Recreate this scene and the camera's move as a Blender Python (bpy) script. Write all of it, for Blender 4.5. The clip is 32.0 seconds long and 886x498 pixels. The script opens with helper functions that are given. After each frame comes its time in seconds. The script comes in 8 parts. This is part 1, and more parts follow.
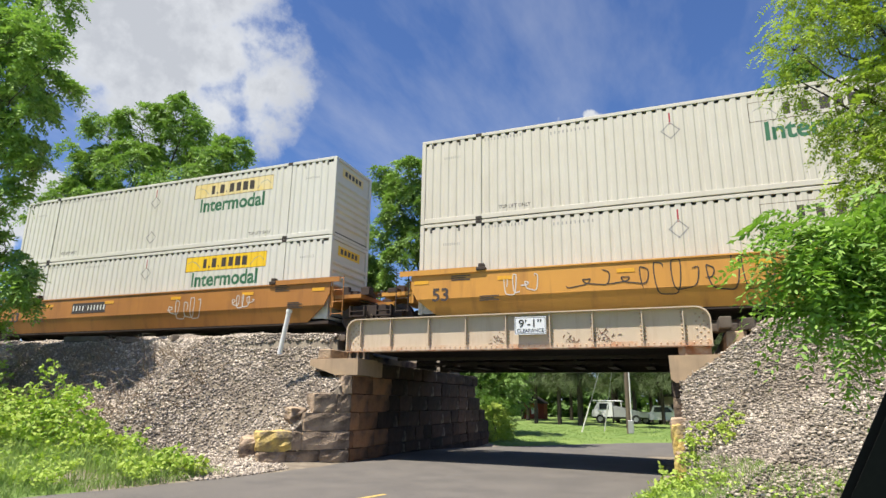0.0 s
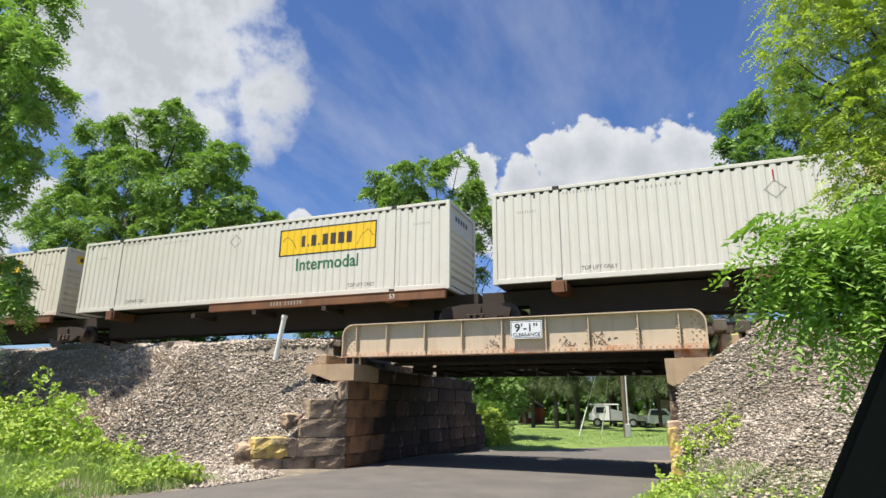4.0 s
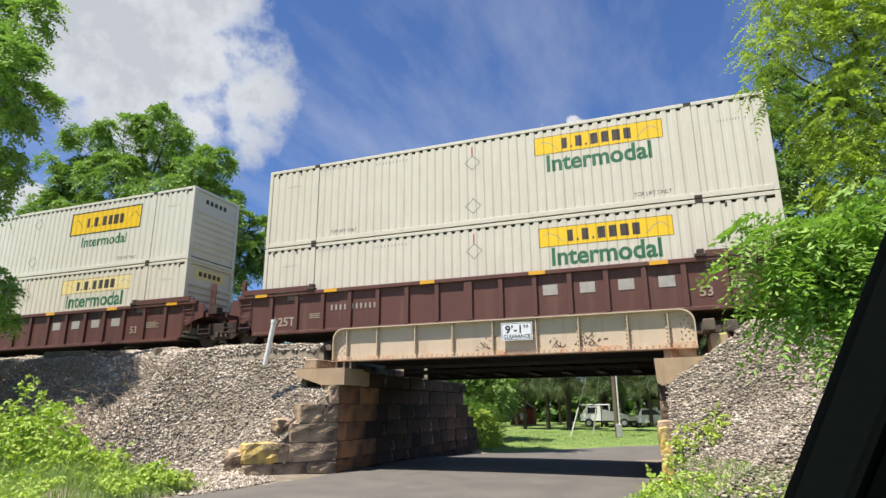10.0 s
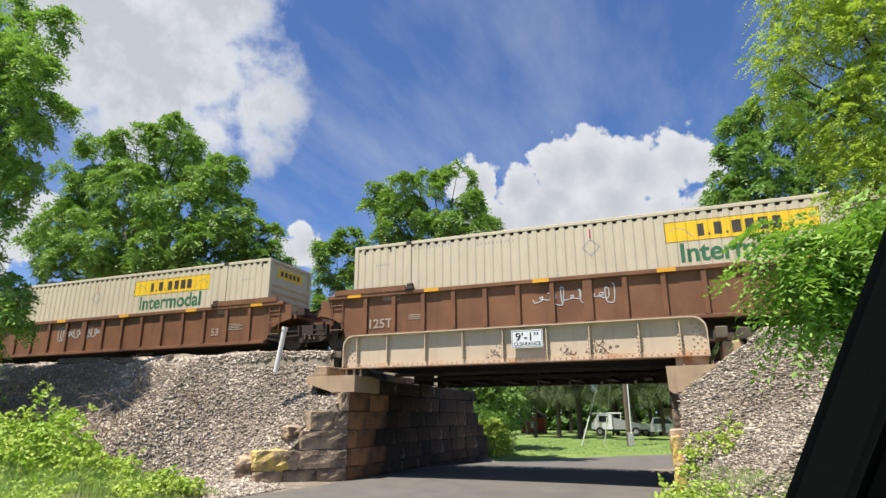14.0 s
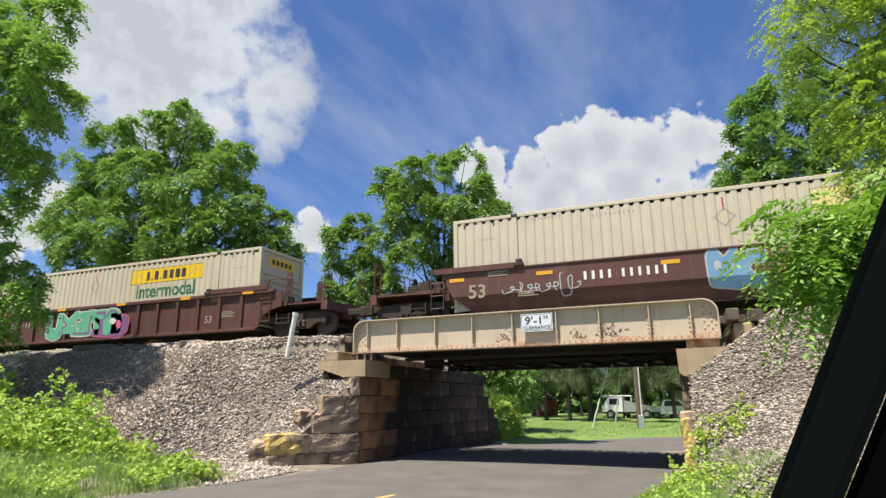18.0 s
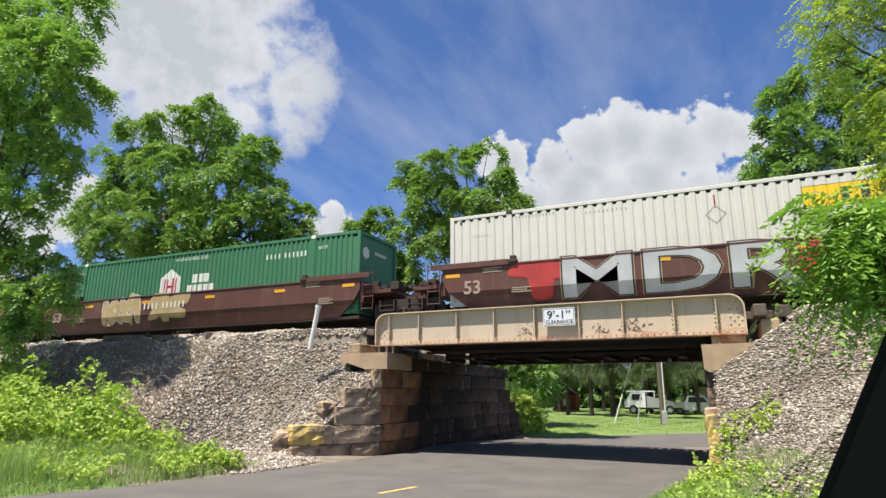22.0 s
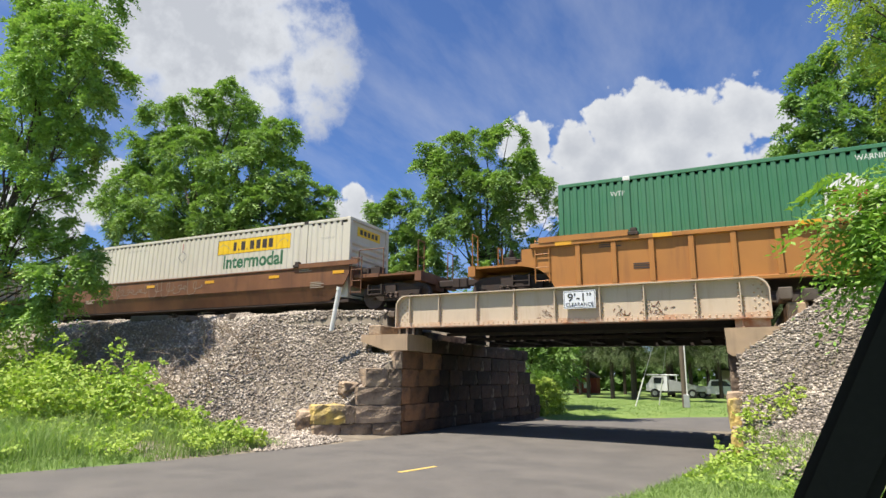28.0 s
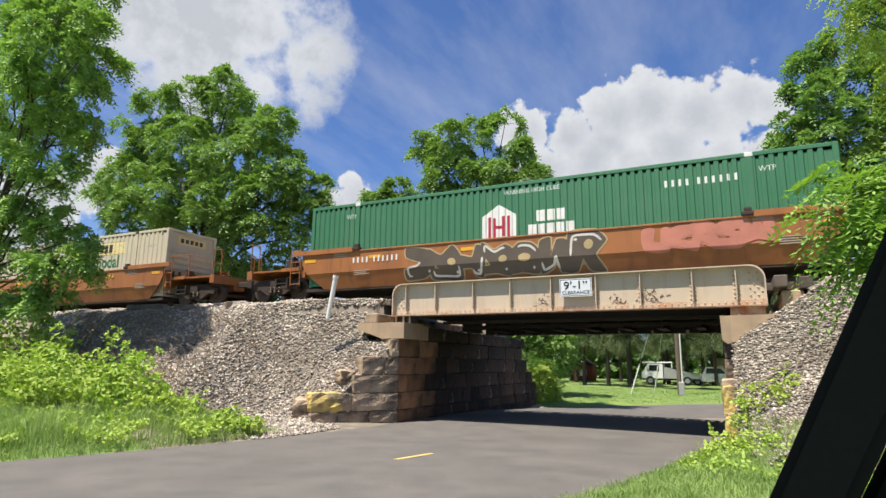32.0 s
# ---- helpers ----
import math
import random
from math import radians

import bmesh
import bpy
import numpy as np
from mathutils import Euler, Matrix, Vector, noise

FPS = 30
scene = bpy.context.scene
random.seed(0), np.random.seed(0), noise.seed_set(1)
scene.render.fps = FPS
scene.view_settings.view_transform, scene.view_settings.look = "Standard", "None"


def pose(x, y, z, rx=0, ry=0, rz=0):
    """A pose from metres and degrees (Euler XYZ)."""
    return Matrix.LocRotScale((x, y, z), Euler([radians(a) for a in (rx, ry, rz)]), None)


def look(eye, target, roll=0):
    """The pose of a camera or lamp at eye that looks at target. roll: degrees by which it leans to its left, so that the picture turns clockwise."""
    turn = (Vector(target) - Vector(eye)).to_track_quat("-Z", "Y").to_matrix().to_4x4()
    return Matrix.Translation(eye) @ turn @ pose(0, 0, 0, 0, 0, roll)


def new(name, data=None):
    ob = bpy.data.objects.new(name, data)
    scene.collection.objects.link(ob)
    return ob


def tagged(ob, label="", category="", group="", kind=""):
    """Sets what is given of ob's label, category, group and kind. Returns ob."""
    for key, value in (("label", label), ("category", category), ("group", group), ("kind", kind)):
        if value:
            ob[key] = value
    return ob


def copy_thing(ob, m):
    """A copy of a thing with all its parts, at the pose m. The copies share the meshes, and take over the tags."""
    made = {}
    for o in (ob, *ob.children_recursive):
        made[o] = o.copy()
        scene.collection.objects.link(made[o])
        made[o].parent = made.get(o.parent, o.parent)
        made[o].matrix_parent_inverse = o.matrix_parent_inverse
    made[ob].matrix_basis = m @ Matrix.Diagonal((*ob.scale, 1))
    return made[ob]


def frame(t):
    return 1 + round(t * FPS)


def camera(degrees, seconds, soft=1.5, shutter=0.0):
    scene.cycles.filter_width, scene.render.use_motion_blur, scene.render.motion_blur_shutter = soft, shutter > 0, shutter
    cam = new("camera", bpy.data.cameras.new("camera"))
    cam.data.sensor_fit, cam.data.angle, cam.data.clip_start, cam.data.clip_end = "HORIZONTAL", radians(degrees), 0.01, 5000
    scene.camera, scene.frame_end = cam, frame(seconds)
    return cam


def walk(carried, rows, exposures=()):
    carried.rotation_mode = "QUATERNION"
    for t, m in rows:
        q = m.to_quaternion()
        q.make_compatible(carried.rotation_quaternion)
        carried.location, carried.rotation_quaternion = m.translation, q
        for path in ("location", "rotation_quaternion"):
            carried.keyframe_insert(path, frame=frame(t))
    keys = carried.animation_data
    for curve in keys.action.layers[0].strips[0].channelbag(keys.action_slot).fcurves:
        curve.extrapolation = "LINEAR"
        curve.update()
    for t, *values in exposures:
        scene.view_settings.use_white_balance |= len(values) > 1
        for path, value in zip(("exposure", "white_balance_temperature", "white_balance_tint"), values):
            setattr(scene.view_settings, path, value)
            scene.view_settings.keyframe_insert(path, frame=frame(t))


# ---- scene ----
cam = camera(73.7, 32.0)
PATH = [
    (0, (6.191, -18.039, 1.721), (5.472, -16.241, 2.219), 0.9),
    (0.5, (6.188, -18.033, 1.719), (5.465, -16.236, 2.218), 1.0),
    (1, (6.192, -18.025, 1.721), (5.468, -16.228, 2.219), 0.9),
    (1.5, (6.196, -18.027, 1.721), (5.474, -16.230, 2.221), 0.8),
    (2, (6.199, -18.026, 1.724), (5.479, -16.229, 2.228), 0.7),
    (2.5, (6.199, -18.032, 1.725), (5.482, -16.235, 2.234), 0.7),
    (3, (6.200, -18.035, 1.726), (5.487, -16.237, 2.237), 0.6),
    (3.5, (6.201, -18.025, 1.725), (5.492, -16.226, 2.237), 0.5),
    (5.5, (6.204, -18.027, 1.72), (5.511, -16.225, 2.242), 0.4),
    (6, (6.204, -18.026, 1.719), (5.517, -16.223, 2.246), 0.4),
    (6.5, (6.203, -18.031, 1.722), (5.522, -16.227, 2.251), 0.4),
    (7, (6.198, -18.030, 1.726), (5.522, -16.224, 2.256), 0.4),
    (7.5, (6.201, -18.025, 1.727), (5.528, -16.217, 2.255), 0.3),
    (8, (6.208, -18.033, 1.724), (5.536, -16.224, 2.249), 0.2),
    (8.5, (6.214, -18.036, 1.725), (5.542, -16.226, 2.246), 0.0),
    (9, (6.209, -18.030, 1.723), (5.538, -16.218, 2.241), -0.1),
    (9.5, (6.217, -18.023, 1.725), (5.545, -16.211, 2.243), -0.3),
    (10, (6.218, -18.016, 1.731), (5.544, -16.207, 2.252), -0.4),
    (10.5, (6.214, -18.017, 1.733), (5.537, -16.211, 2.261), -0.4),
    (11, (6.211, -18.017, 1.732), (5.531, -16.215, 2.267), -0.3),
    (11.5, (6.219, -18.032, 1.731), (5.532, -16.234, 2.273), -0.3),
    (12, (6.218, -18.036, 1.725), (5.526, -16.241, 2.27), -0.3),
    (12.5, (6.216, -18.025, 1.722), (5.520, -16.232, 2.272), -0.3),
    (13, (6.212, -18.025, 1.718), (5.515, -16.233, 2.269), -0.2),
    (13.5, (6.213, -18.028, 1.723), (5.514, -16.237, 2.273), -0.2),
    (14, (6.218, -18.025, 1.72), (5.515, -16.233, 2.266), -0.2),
    (14.5, (6.215, -18.023, 1.72), (5.509, -16.231, 2.26), -0.2),
    (16.5, (6.219, -18.011, 1.723), (5.494, -16.218, 2.232), -0.5),
    (17, (6.222, -18.020, 1.722), (5.493, -16.226, 2.224), -0.6),
    (17.5, (6.226, -18.014, 1.722), (5.493, -16.221, 2.22), -0.6),
    (18, (6.229, -18.005, 1.721), (5.491, -16.213, 2.217), -0.5),
    (18.5, (6.225, -18.002, 1.719), (5.483, -16.212, 2.213), -0.5),
    (19, (6.225, -17.998, 1.719), (5.476, -16.210, 2.21), -0.5),
    (19.5, (6.219, -17.992, 1.72), (5.460, -16.207, 2.207), -0.4),
    (20, (6.222, -17.998, 1.722), (5.452, -16.216, 2.206), -0.4),
    (20.5, (6.228, -18.002, 1.72), (5.447, -16.225, 2.201), -0.3),
    (21, (6.228, -18.001, 1.721), (5.437, -16.228, 2.2), -0.2),
    (21.5, (6.227, -17.997, 1.721), (5.427, -16.226, 2.198), 0.0),
    (22, (6.222, -18.003, 1.722), (5.415, -16.236, 2.197), 0.2),
    (22.5, (6.220, -18.003, 1.721), (5.403, -16.239, 2.193), 0.4),
    (23, (6.230, -17.997, 1.717), (5.402, -16.238, 2.187), 0.6),
    (23.5, (6.226, -17.993, 1.711), (5.388, -16.238, 2.178), 0.8),
    (24, (6.226, -17.988, 1.713), (5.380, -16.236, 2.174), 0.8),
    (24.5, (6.233, -17.981, 1.716), (5.379, -16.230, 2.17), 0.8),
    (25, (6.236, -17.974, 1.715), (5.376, -16.225, 2.162), 0.6),
    (25.5, (6.234, -17.977, 1.714), (5.370, -16.228, 2.154), 0.6),
    (27.5, (6.233, -17.974, 1.715), (5.359, -16.225, 2.135), 0.7),
    (28, (6.238, -17.976, 1.716), (5.362, -16.228, 2.133), 0.7),
    (28.5, (6.229, -17.978, 1.714), (5.354, -16.229, 2.129), 0.7),
    (29, (6.227, -17.984, 1.708), (5.357, -16.231, 2.12), 0.6),
    (29.5, (6.233, -17.986, 1.704), (5.367, -16.229, 2.109), 0.4),
    (30, (6.236, -17.981, 1.707), (5.374, -16.221, 2.104), 0.3),
    (30.5, (6.237, -17.977, 1.709), (5.376, -16.215, 2.1), 0.3),
    (31, (6.238, -17.965, 1.711), (5.376, -16.202, 2.098), 0.4),
    (31.5, (6.238, -17.962, 1.712), (5.372, -16.201, 2.096), 0.5),
    (32, (6.243, -17.957, 1.715), (5.373, -16.196, 2.094), 0.6),
]
walk(cam, [(t, look(eye, target, roll)) for t, eye, target, roll in PATH])

# ---- world and light ----
SUN = Vector((-0.18, -0.34, 1.0)).normalized()
SUN_EL = math.asin(SUN.z)
SUN_AZ = math.atan2(SUN.x, SUN.y)

world = bpy.data.worlds.new("sky")
scene.world = world
world.use_nodes = True


def build_sky():
    nt = world.node_tree
    nt.nodes.clear()
    L = nt.links.new

    def node(kind, **props):
        n = nt.nodes.new(kind)
        for k, v in props.items():
            n.inputs[k].default_value = v
        return n

    def maths(op, a, b=None, clamp=False):
        n = nt.nodes.new("ShaderNodeMath")
        n.operation = op
        n.use_clamp = clamp
        for i, v in enumerate((a, b)):
            if v is None:
                continue
            if isinstance(v, (int, float)):
                n.inputs[i].default_value = v
            else:
                L(v, n.inputs[i])
        return n.outputs[0]

    out = node("ShaderNodeOutputWorld")
    bg = node("ShaderNodeBackground")
    bg.inputs["Strength"].default_value = SKY_STRENGTH
    L(bg.outputs[0], out.inputs[0])
    sky = node("ShaderNodeTexSky")
    sky.sky_type = "NISHITA"
    sky.sun_disc = False
    sky.sun_elevation = SUN_EL
    sky.sun_rotation = SUN_AZ
    sky.air_density, sky.dust_density, sky.ozone_density = 1.0, 0.6, 2.5
    tc = node("ShaderNodeTexCoord")
    sep = node("ShaderNodeSeparateXYZ")
    L(tc.outputs["Generated"], sep.inputs[0])
    # flat cloud layer: direction projected on a plane overhead
    zc = maths("ADD", maths("MAXIMUM", sep.outputs[2], 0.02), 0.10)
    comb = node("ShaderNodeCombineXYZ")
    L(maths("DIVIDE", sep.outputs[0], zc), comb.inputs[0])
    L(maths("DIVIDE", sep.outputs[1], zc), comb.inputs[1])
    warp = node("ShaderNodeTexNoise", Scale=30.0, Detail=9.0, Roughness=0.62)
    L(tc.outputs["Generated"], warp.inputs["Vector"])
    big = node("ShaderNodeTexNoise", Scale=9.0, Detail=10.0, Roughness=0.58)
    L(tc.outputs["Generated"], big.inputs["Vector"])
    # banks of cumulus: soft round masks about their directions, broken up by noise
    sums = {}
    for (dx, dy, dz), rad, amount in CLOUDS:
        d = Vector((dx, dy, dz)).normalized()
        dist = nt.nodes.new("ShaderNodeVectorMath")
        dist.operation = "DISTANCE"
        L(tc.outputs["Generated"], dist.inputs[0])
        dist.inputs[1].default_value = d
        m = maths("MULTIPLY", maths("SUBTRACT", 1.0, maths("DIVIDE", dist.outputs["Value"], rad)), amount)
        m = maths("MAXIMUM", m, -0.6)
        kind = "soft" if amount < 0.8 else "heap"
        sums[kind] = m if kind not in sums else maths("MAXIMUM", sums[kind], m)
    total = sums["heap"]
    nz = maths("SUBTRACT", big.outputs["Fac"], 0.5)
    nz2 = maths("SUBTRACT", warp.outputs["Fac"], 0.5)
    # rounded heads of the heaped cloud
    heads = nt.nodes.new("ShaderNodeTexVoronoi")
    heads.feature = "SMOOTH_F1"
    heads.inputs["Scale"].default_value = 24.0
    heads.inputs["Detail"].default_value = 3.0
    heads.inputs["Roughness"].default_value = 0.55
    heads.inputs["Smoothness"].default_value = 0.35
    L(tc.outputs["Generated"], heads.inputs["Vector"])
    puff = maths("SUBTRACT", 0.42, heads.outputs["Distance"])
    dens = maths("ADD", maths("ADD", maths("ADD", total, maths("MULTIPLY", nz, 1.5)), maths("MULTIPLY", nz2, 0.8)), maths("MULTIPLY", maths("ADD", puff, 0.22), 0.8))
    cover = node("ShaderNodeMapRange")
    cover.interpolation_type = "SMOOTHSTEP"
    L(dens, cover.inputs[0])
    cover.inputs[1].default_value, cover.inputs[2].default_value = 0.0, 0.30
    soft_dens = maths("ADD", maths("ADD", sums["soft"], maths("MULTIPLY", nz, 1.25)), maths("MULTIPLY", nz2, 0.45))
    soft = node("ShaderNodeMapRange")
    soft.interpolation_type = "SMOOTHSTEP"
    L(soft_dens, soft.inputs[0])
    soft.inputs[1].default_value, soft.inputs[2].default_value = -0.10, 0.30
    soft_shade = node("ShaderNodeMapRange")
    L(maths("ADD", soft_dens, maths("ADD", maths("MULTIPLY", nz, 2.4), maths("MULTIPLY", nz2, 1.2))), soft_shade.inputs[0])
    soft_shade.inputs[1].default_value, soft_shade.inputs[2].default_value = 0.0, 0.75
    # thin streaks of high cloud
    veil_map = node("ShaderNodeMapping")
    veil_map.inputs["Scale"].default_value = (1.6, 0.55, 1.0)
    veil_map.inputs["Rotation"].default_value = (0, 0, 0.5)
    L(comb.outputs[0], veil_map.inputs[0])
    veil = node("ShaderNodeTexNoise", Scale=1.5, Detail=6.0, Roughness=0.6)
    L(veil_map.outputs[0], veil.inputs["Vector"])
    vr = node("ShaderNodeMapRange")
    L(veil.outputs["Fac"], vr.inputs[0])
    vr.inputs[1].default_value, vr.inputs[2].default_value = 0.46, 0.80
    vr.inputs[4].default_value = 0.33
    # shading of the cloud: bright rims, greyer cores
    shade = node("ShaderNodeMapRange")
    L(maths("SUBTRACT", maths("ADD", dens, maths("MULTIPLY", nz2, 1.0)), maths("MULTIPLY", puff, 0.9)), shade.inputs[0])
    shade.inputs[1].default_value, shade.inputs[2].default_value = 0.35, 1.9
    grey = nt.nodes.new("ShaderNodeMixRGB")
    L(shade.outputs[0], grey.inputs[0])
    grey.inputs[1].default_value = CLOUD_LIT
    grey.inputs[2].default_value = CLOUD_SHADE
    tint = nt.nodes.new("ShaderNodeMixRGB")
    tint.blend_type = "MULTIPLY"
    tint.inputs[0].default_value = 1.0
    tint.inputs[2].default_value = SKY_TINT
    L(sky.outputs[0], tint.inputs[1])
    m1 = nt.nodes.new("ShaderNodeMixRGB")
    L(vr.outputs[0], m1.inputs[0])
    L(tint.outputs[0], m1.inputs[1])
    m1.inputs[2].default_value = CLOUD_LIT
    m2 = nt.nodes.new("ShaderNodeMixRGB")
    L(cover.outputs[0], m2.inputs[0])
    L(m1.outputs[0], m2.inputs[1])
    L(grey.outputs[0], m2.inputs[2])
    grey2 = nt.nodes.new("ShaderNodeMixRGB")
    L(soft_shade.outputs[0], grey2.inputs[0])
    grey2.inputs[1].default_value = (8.3, 8.6, 9.1, 1)
    grey2.inputs[2].default_value = CLOUD_SHADE
    m3 = nt.nodes.new("ShaderNodeMixRGB")
    L(soft.outputs[0], m3.inputs[0])
    L(m2.outputs[0], m3.inputs[1])
    L(grey2.outputs[0], m3.inputs[2])
    L(m3.outputs[0], bg.inputs[0])


SKY_STRENGTH = 0.05
SKY_TINT = (0.93, 1.17, 1.62, 1)
CLOUD_LIT = (9.0, 9.2, 9.5, 1)
CLOUD_SHADE = (6.3, 6.6, 7.2, 1)
CLOUDS = []   # filled below: direction, radius, amount
# heaped cloud low over the track to the east
CLOUDS += [((-0.287, 0.882, 0.374), 0.061, 1.8), ((-0.219, 0.906, 0.361), 0.061, 1.8), ((-0.147, 0.911, 0.384), 0.069, 1.8), ((-0.095, 0.914, 0.395), 0.073, 1.8), ((-0.025, 0.927, 0.373), 0.078, 1.8), ((0.030, 0.923, 0.383), 0.066, 1.6), ((0.066, 0.926, 0.373), 0.048, 1.4), ((-0.069, 0.941, 0.330), 0.082, 1.8), ((-0.188, 0.925, 0.329), 0.073, 1.8), ((-0.311, 0.866, 0.391), 0.030, 1.6), ((-0.26, 0.91, 0.31), 0.064, 1.8), ((0.05, 0.95, 0.30), 0.064, 1.2)]
# broad soft cloud high in the west, and small ones by the trees
CLOUDS += [((-0.721, 0.498, 0.481), 0.101, 0.55), ((-0.664, 0.568, 0.487), 0.115, 0.55), ((-0.605, 0.612, 0.512), 0.078, 0.5), ((-0.585, 0.665, 0.465), 0.066, 0.4), ((-0.635, 0.640, 0.433), 0.069, 0.5), ((-0.702, 0.567, 0.431), 0.092, 0.5), ((-0.678, 0.493, 0.545), 0.138, 0.55), ((-0.60, 0.565, 0.575), 0.110, 0.5),
           ((-0.817, 0.509, 0.270), 0.050, 1.3), ((-0.803, 0.524, 0.285), 0.036, 1.3), ((-0.843, 0.485, 0.233), 0.060, 1.3), ((-0.870, 0.453, 0.195), 0.075, 1.3), ((-0.556, 0.786, 0.269), 0.045, 1.4), ((-0.577, 0.775, 0.259), 0.040, 1.4)]
CLOUDS += [((-0.626, 0.607, 0.489), 0.075, 0.55), ((-0.571, 0.630, 0.527), 0.065, 0.35), ((-0.565, 0.672, 0.478), 0.060, 0.38), ((-0.598, 0.680, 0.424), 0.050, 0.32), ((-0.62, 0.643, 0.449), 0.06, 0.4)]
CLOUDS += [((-0.12, 0.94, 0.30), 0.085, 1.8), ((-0.20, 0.93, 0.28), 0.085, 1.8), ((-0.29, 0.90, 0.28), 0.07, 1.5), ((0.0, 0.95, 0.28), 0.085, 1.6), ((-0.16, 0.92, 0.35), 0.06, 1.8)]
# more of the same behind the camera
CLOUDS += [((0.9, -0.3, 0.6), 0.3, 1.2), ((-0.5, -0.8, 0.6), 0.3, 1.2), ((0.75, 0.55, 0.45), 0.2, 1.2)]
build_sky()

sun_data = bpy.data.lights.new("sun", "SUN")
sun_data.energy = 5.0
sun_data.angle = radians(0.55)
sun_data.color = (1.0, 0.93, 0.82)
sun = new("sun", sun_data)
sun.matrix_world = look(SUN * 60, (0, 0, 0))
scene.view_settings.exposure = 0.85

# ---- materials ----
def srgb(r, g, b):
    def f(c):
        c /= 255
        return c / 12.92 if c <= 0.04045 else ((c + 0.055) / 1.055) ** 2.4
    return (f(r), f(g), f(b))


def surface(name, base, second=None, rough=0.6, metal=0.0, scale=6.0, fine=60.0, mix=0.5, bump=0.15, bump_scale=None,
            stain=None, stain_amount=0.0, stain_scale=1.5, streak=False, per=0.0, spec=0.5, skew=0.0, stain_range=(0.52, 0.74)):
    """A weathered surface: base colour, a second tone in patches, fine grain, stains (optionally run down the face)."""
    m = bpy.data.materials.new(name)
    m.use_nodes = True
    nt = m.node_tree
    L = nt.links.new
    b = nt.nodes["Principled BSDF"]
    b.inputs["Roughness"].default_value = rough
    b.inputs["Metallic"].default_value = metal
    b.inputs["Specular IOR Level"].default_value = spec
    tc = nt.nodes.new("ShaderNodeTexCoord")
    src = tc.outputs["Object"]
    second = second or tuple(c * 0.8 for c in base)
    n1 = nt.nodes.new("ShaderNodeTexNoise")
    n1.inputs["Scale"].default_value = scale
    n1.inputs["Detail"].default_value = 5
    L(src, n1.inputs["Vector"])
    r1 = nt.nodes.new("ShaderNodeMapRange")
    r1.inputs[1].default_value, r1.inputs[2].default_value = 0.35, 0.65
    r1.inputs[4].default_value = mix
    L(n1.outputs["Fac"], r1.inputs[0])
    c1 = nt.nodes.new("ShaderNodeMixRGB")
    c1.inputs[1].default_value, c1.inputs[2].default_value = (*base, 1), (*second, 1)
    L(r1.outputs[0], c1.inputs[0])
    col = c1.outputs[0]
    n2 = nt.nodes.new("ShaderNodeTexNoise")
    n2.inputs["Scale"].default_value = fine
    n2.inputs["Detail"].default_value = 3
    L(src, n2.inputs["Vector"])
    if stain:
        n3 = nt.nodes.new("ShaderNodeTexNoise")
        n3.inputs["Scale"].default_value = stain_scale
        n3.inputs["Detail"].default_value = 7
        n3.inputs["Roughness"].default_value = 0.65
        if streak:
            mp = nt.nodes.new("ShaderNodeMapping")
            mp.inputs["Scale"].default_value = (3.5, 3.5, 0.35)
            L(src, mp.inputs[0])
            L(mp.outputs[0], n3.inputs["Vector"])
        else:
            L(src, n3.inputs["Vector"])
        r3 = nt.nodes.new("ShaderNodeMapRange")
        r3.inputs[1].default_value, r3.inputs[2].default_value = stain_range
        r3.inputs[4].default_value = stain_amount
        L(n3.outputs["Fac"], r3.inputs[0])
        c3 = nt.nodes.new("ShaderNodeMixRGB")
        L(r3.outputs[0], c3.inputs[0])
        L(col, c3.inputs[1])
        c3.inputs[2].default_value = (*stain, 1)
        col = c3.outputs[0]
    hv = nt.nodes.new("ShaderNodeHueSaturation")
    val = nt.nodes.new("ShaderNodeMapRange")
    val.inputs[3].default_value, val.inputs[4].default_value = 0.86, 1.14
    L(n2.outputs["Fac"], val.inputs[0])
    vout = val.outputs[0]
    if per:
        oi = nt.nodes.new("ShaderNodeObjectInfo")
        gi = nt.nodes.new("ShaderNodeNewGeometry")
        add = nt.nodes.new("ShaderNodeMath")
        add.operation = "ADD"
        L(oi.outputs["Random"], add.inputs[0])
        L(gi.outputs["Random Per Island"], add.inputs[1])
        fr = nt.nodes.new("ShaderNodeMath")
        fr.operation = "FRACT"
        L(add.outputs[0], fr.inputs[0])
        pr = nt.nodes.new("ShaderNodeMapRange")
        pr.inputs[3].default_value, pr.inputs[4].default_value = 1 - per, 1 + per
        rnd = fr.outputs[0]
        if skew:
            pw = nt.nodes.new("ShaderNodeMath")
            pw.operation = "POWER"
            L(rnd, pw.inputs[0])
            pw.inputs[1].default_value = skew
            rnd = pw.outputs[0]
            pr.inputs[3].default_value, pr.inputs[4].default_value = 0.55, 1.9
        L(rnd, pr.inputs[0])
        mu = nt.nodes.new("ShaderNodeMath")
        mu.operation = "MULTIPLY"
        L(vout, mu.inputs[0])
        L(pr.outputs[0], mu.inputs[1])
        vout = mu.outputs[0]
    L(vout, hv.inputs["Value"])
    L(col, hv.inputs["Color"])
    L(hv.outputs[0], b.inputs["Base Color"])
    rr = nt.nodes.new("ShaderNodeMapRange")
    rr.inputs[3].default_value, rr.inputs[4].default_value = max(rough - 0.1, 0.05), min(rough + 0.12, 1)
    L(n1.outputs["Fac"], rr.inputs[0])
    L(rr.outputs[0], b.inputs["Roughness"])
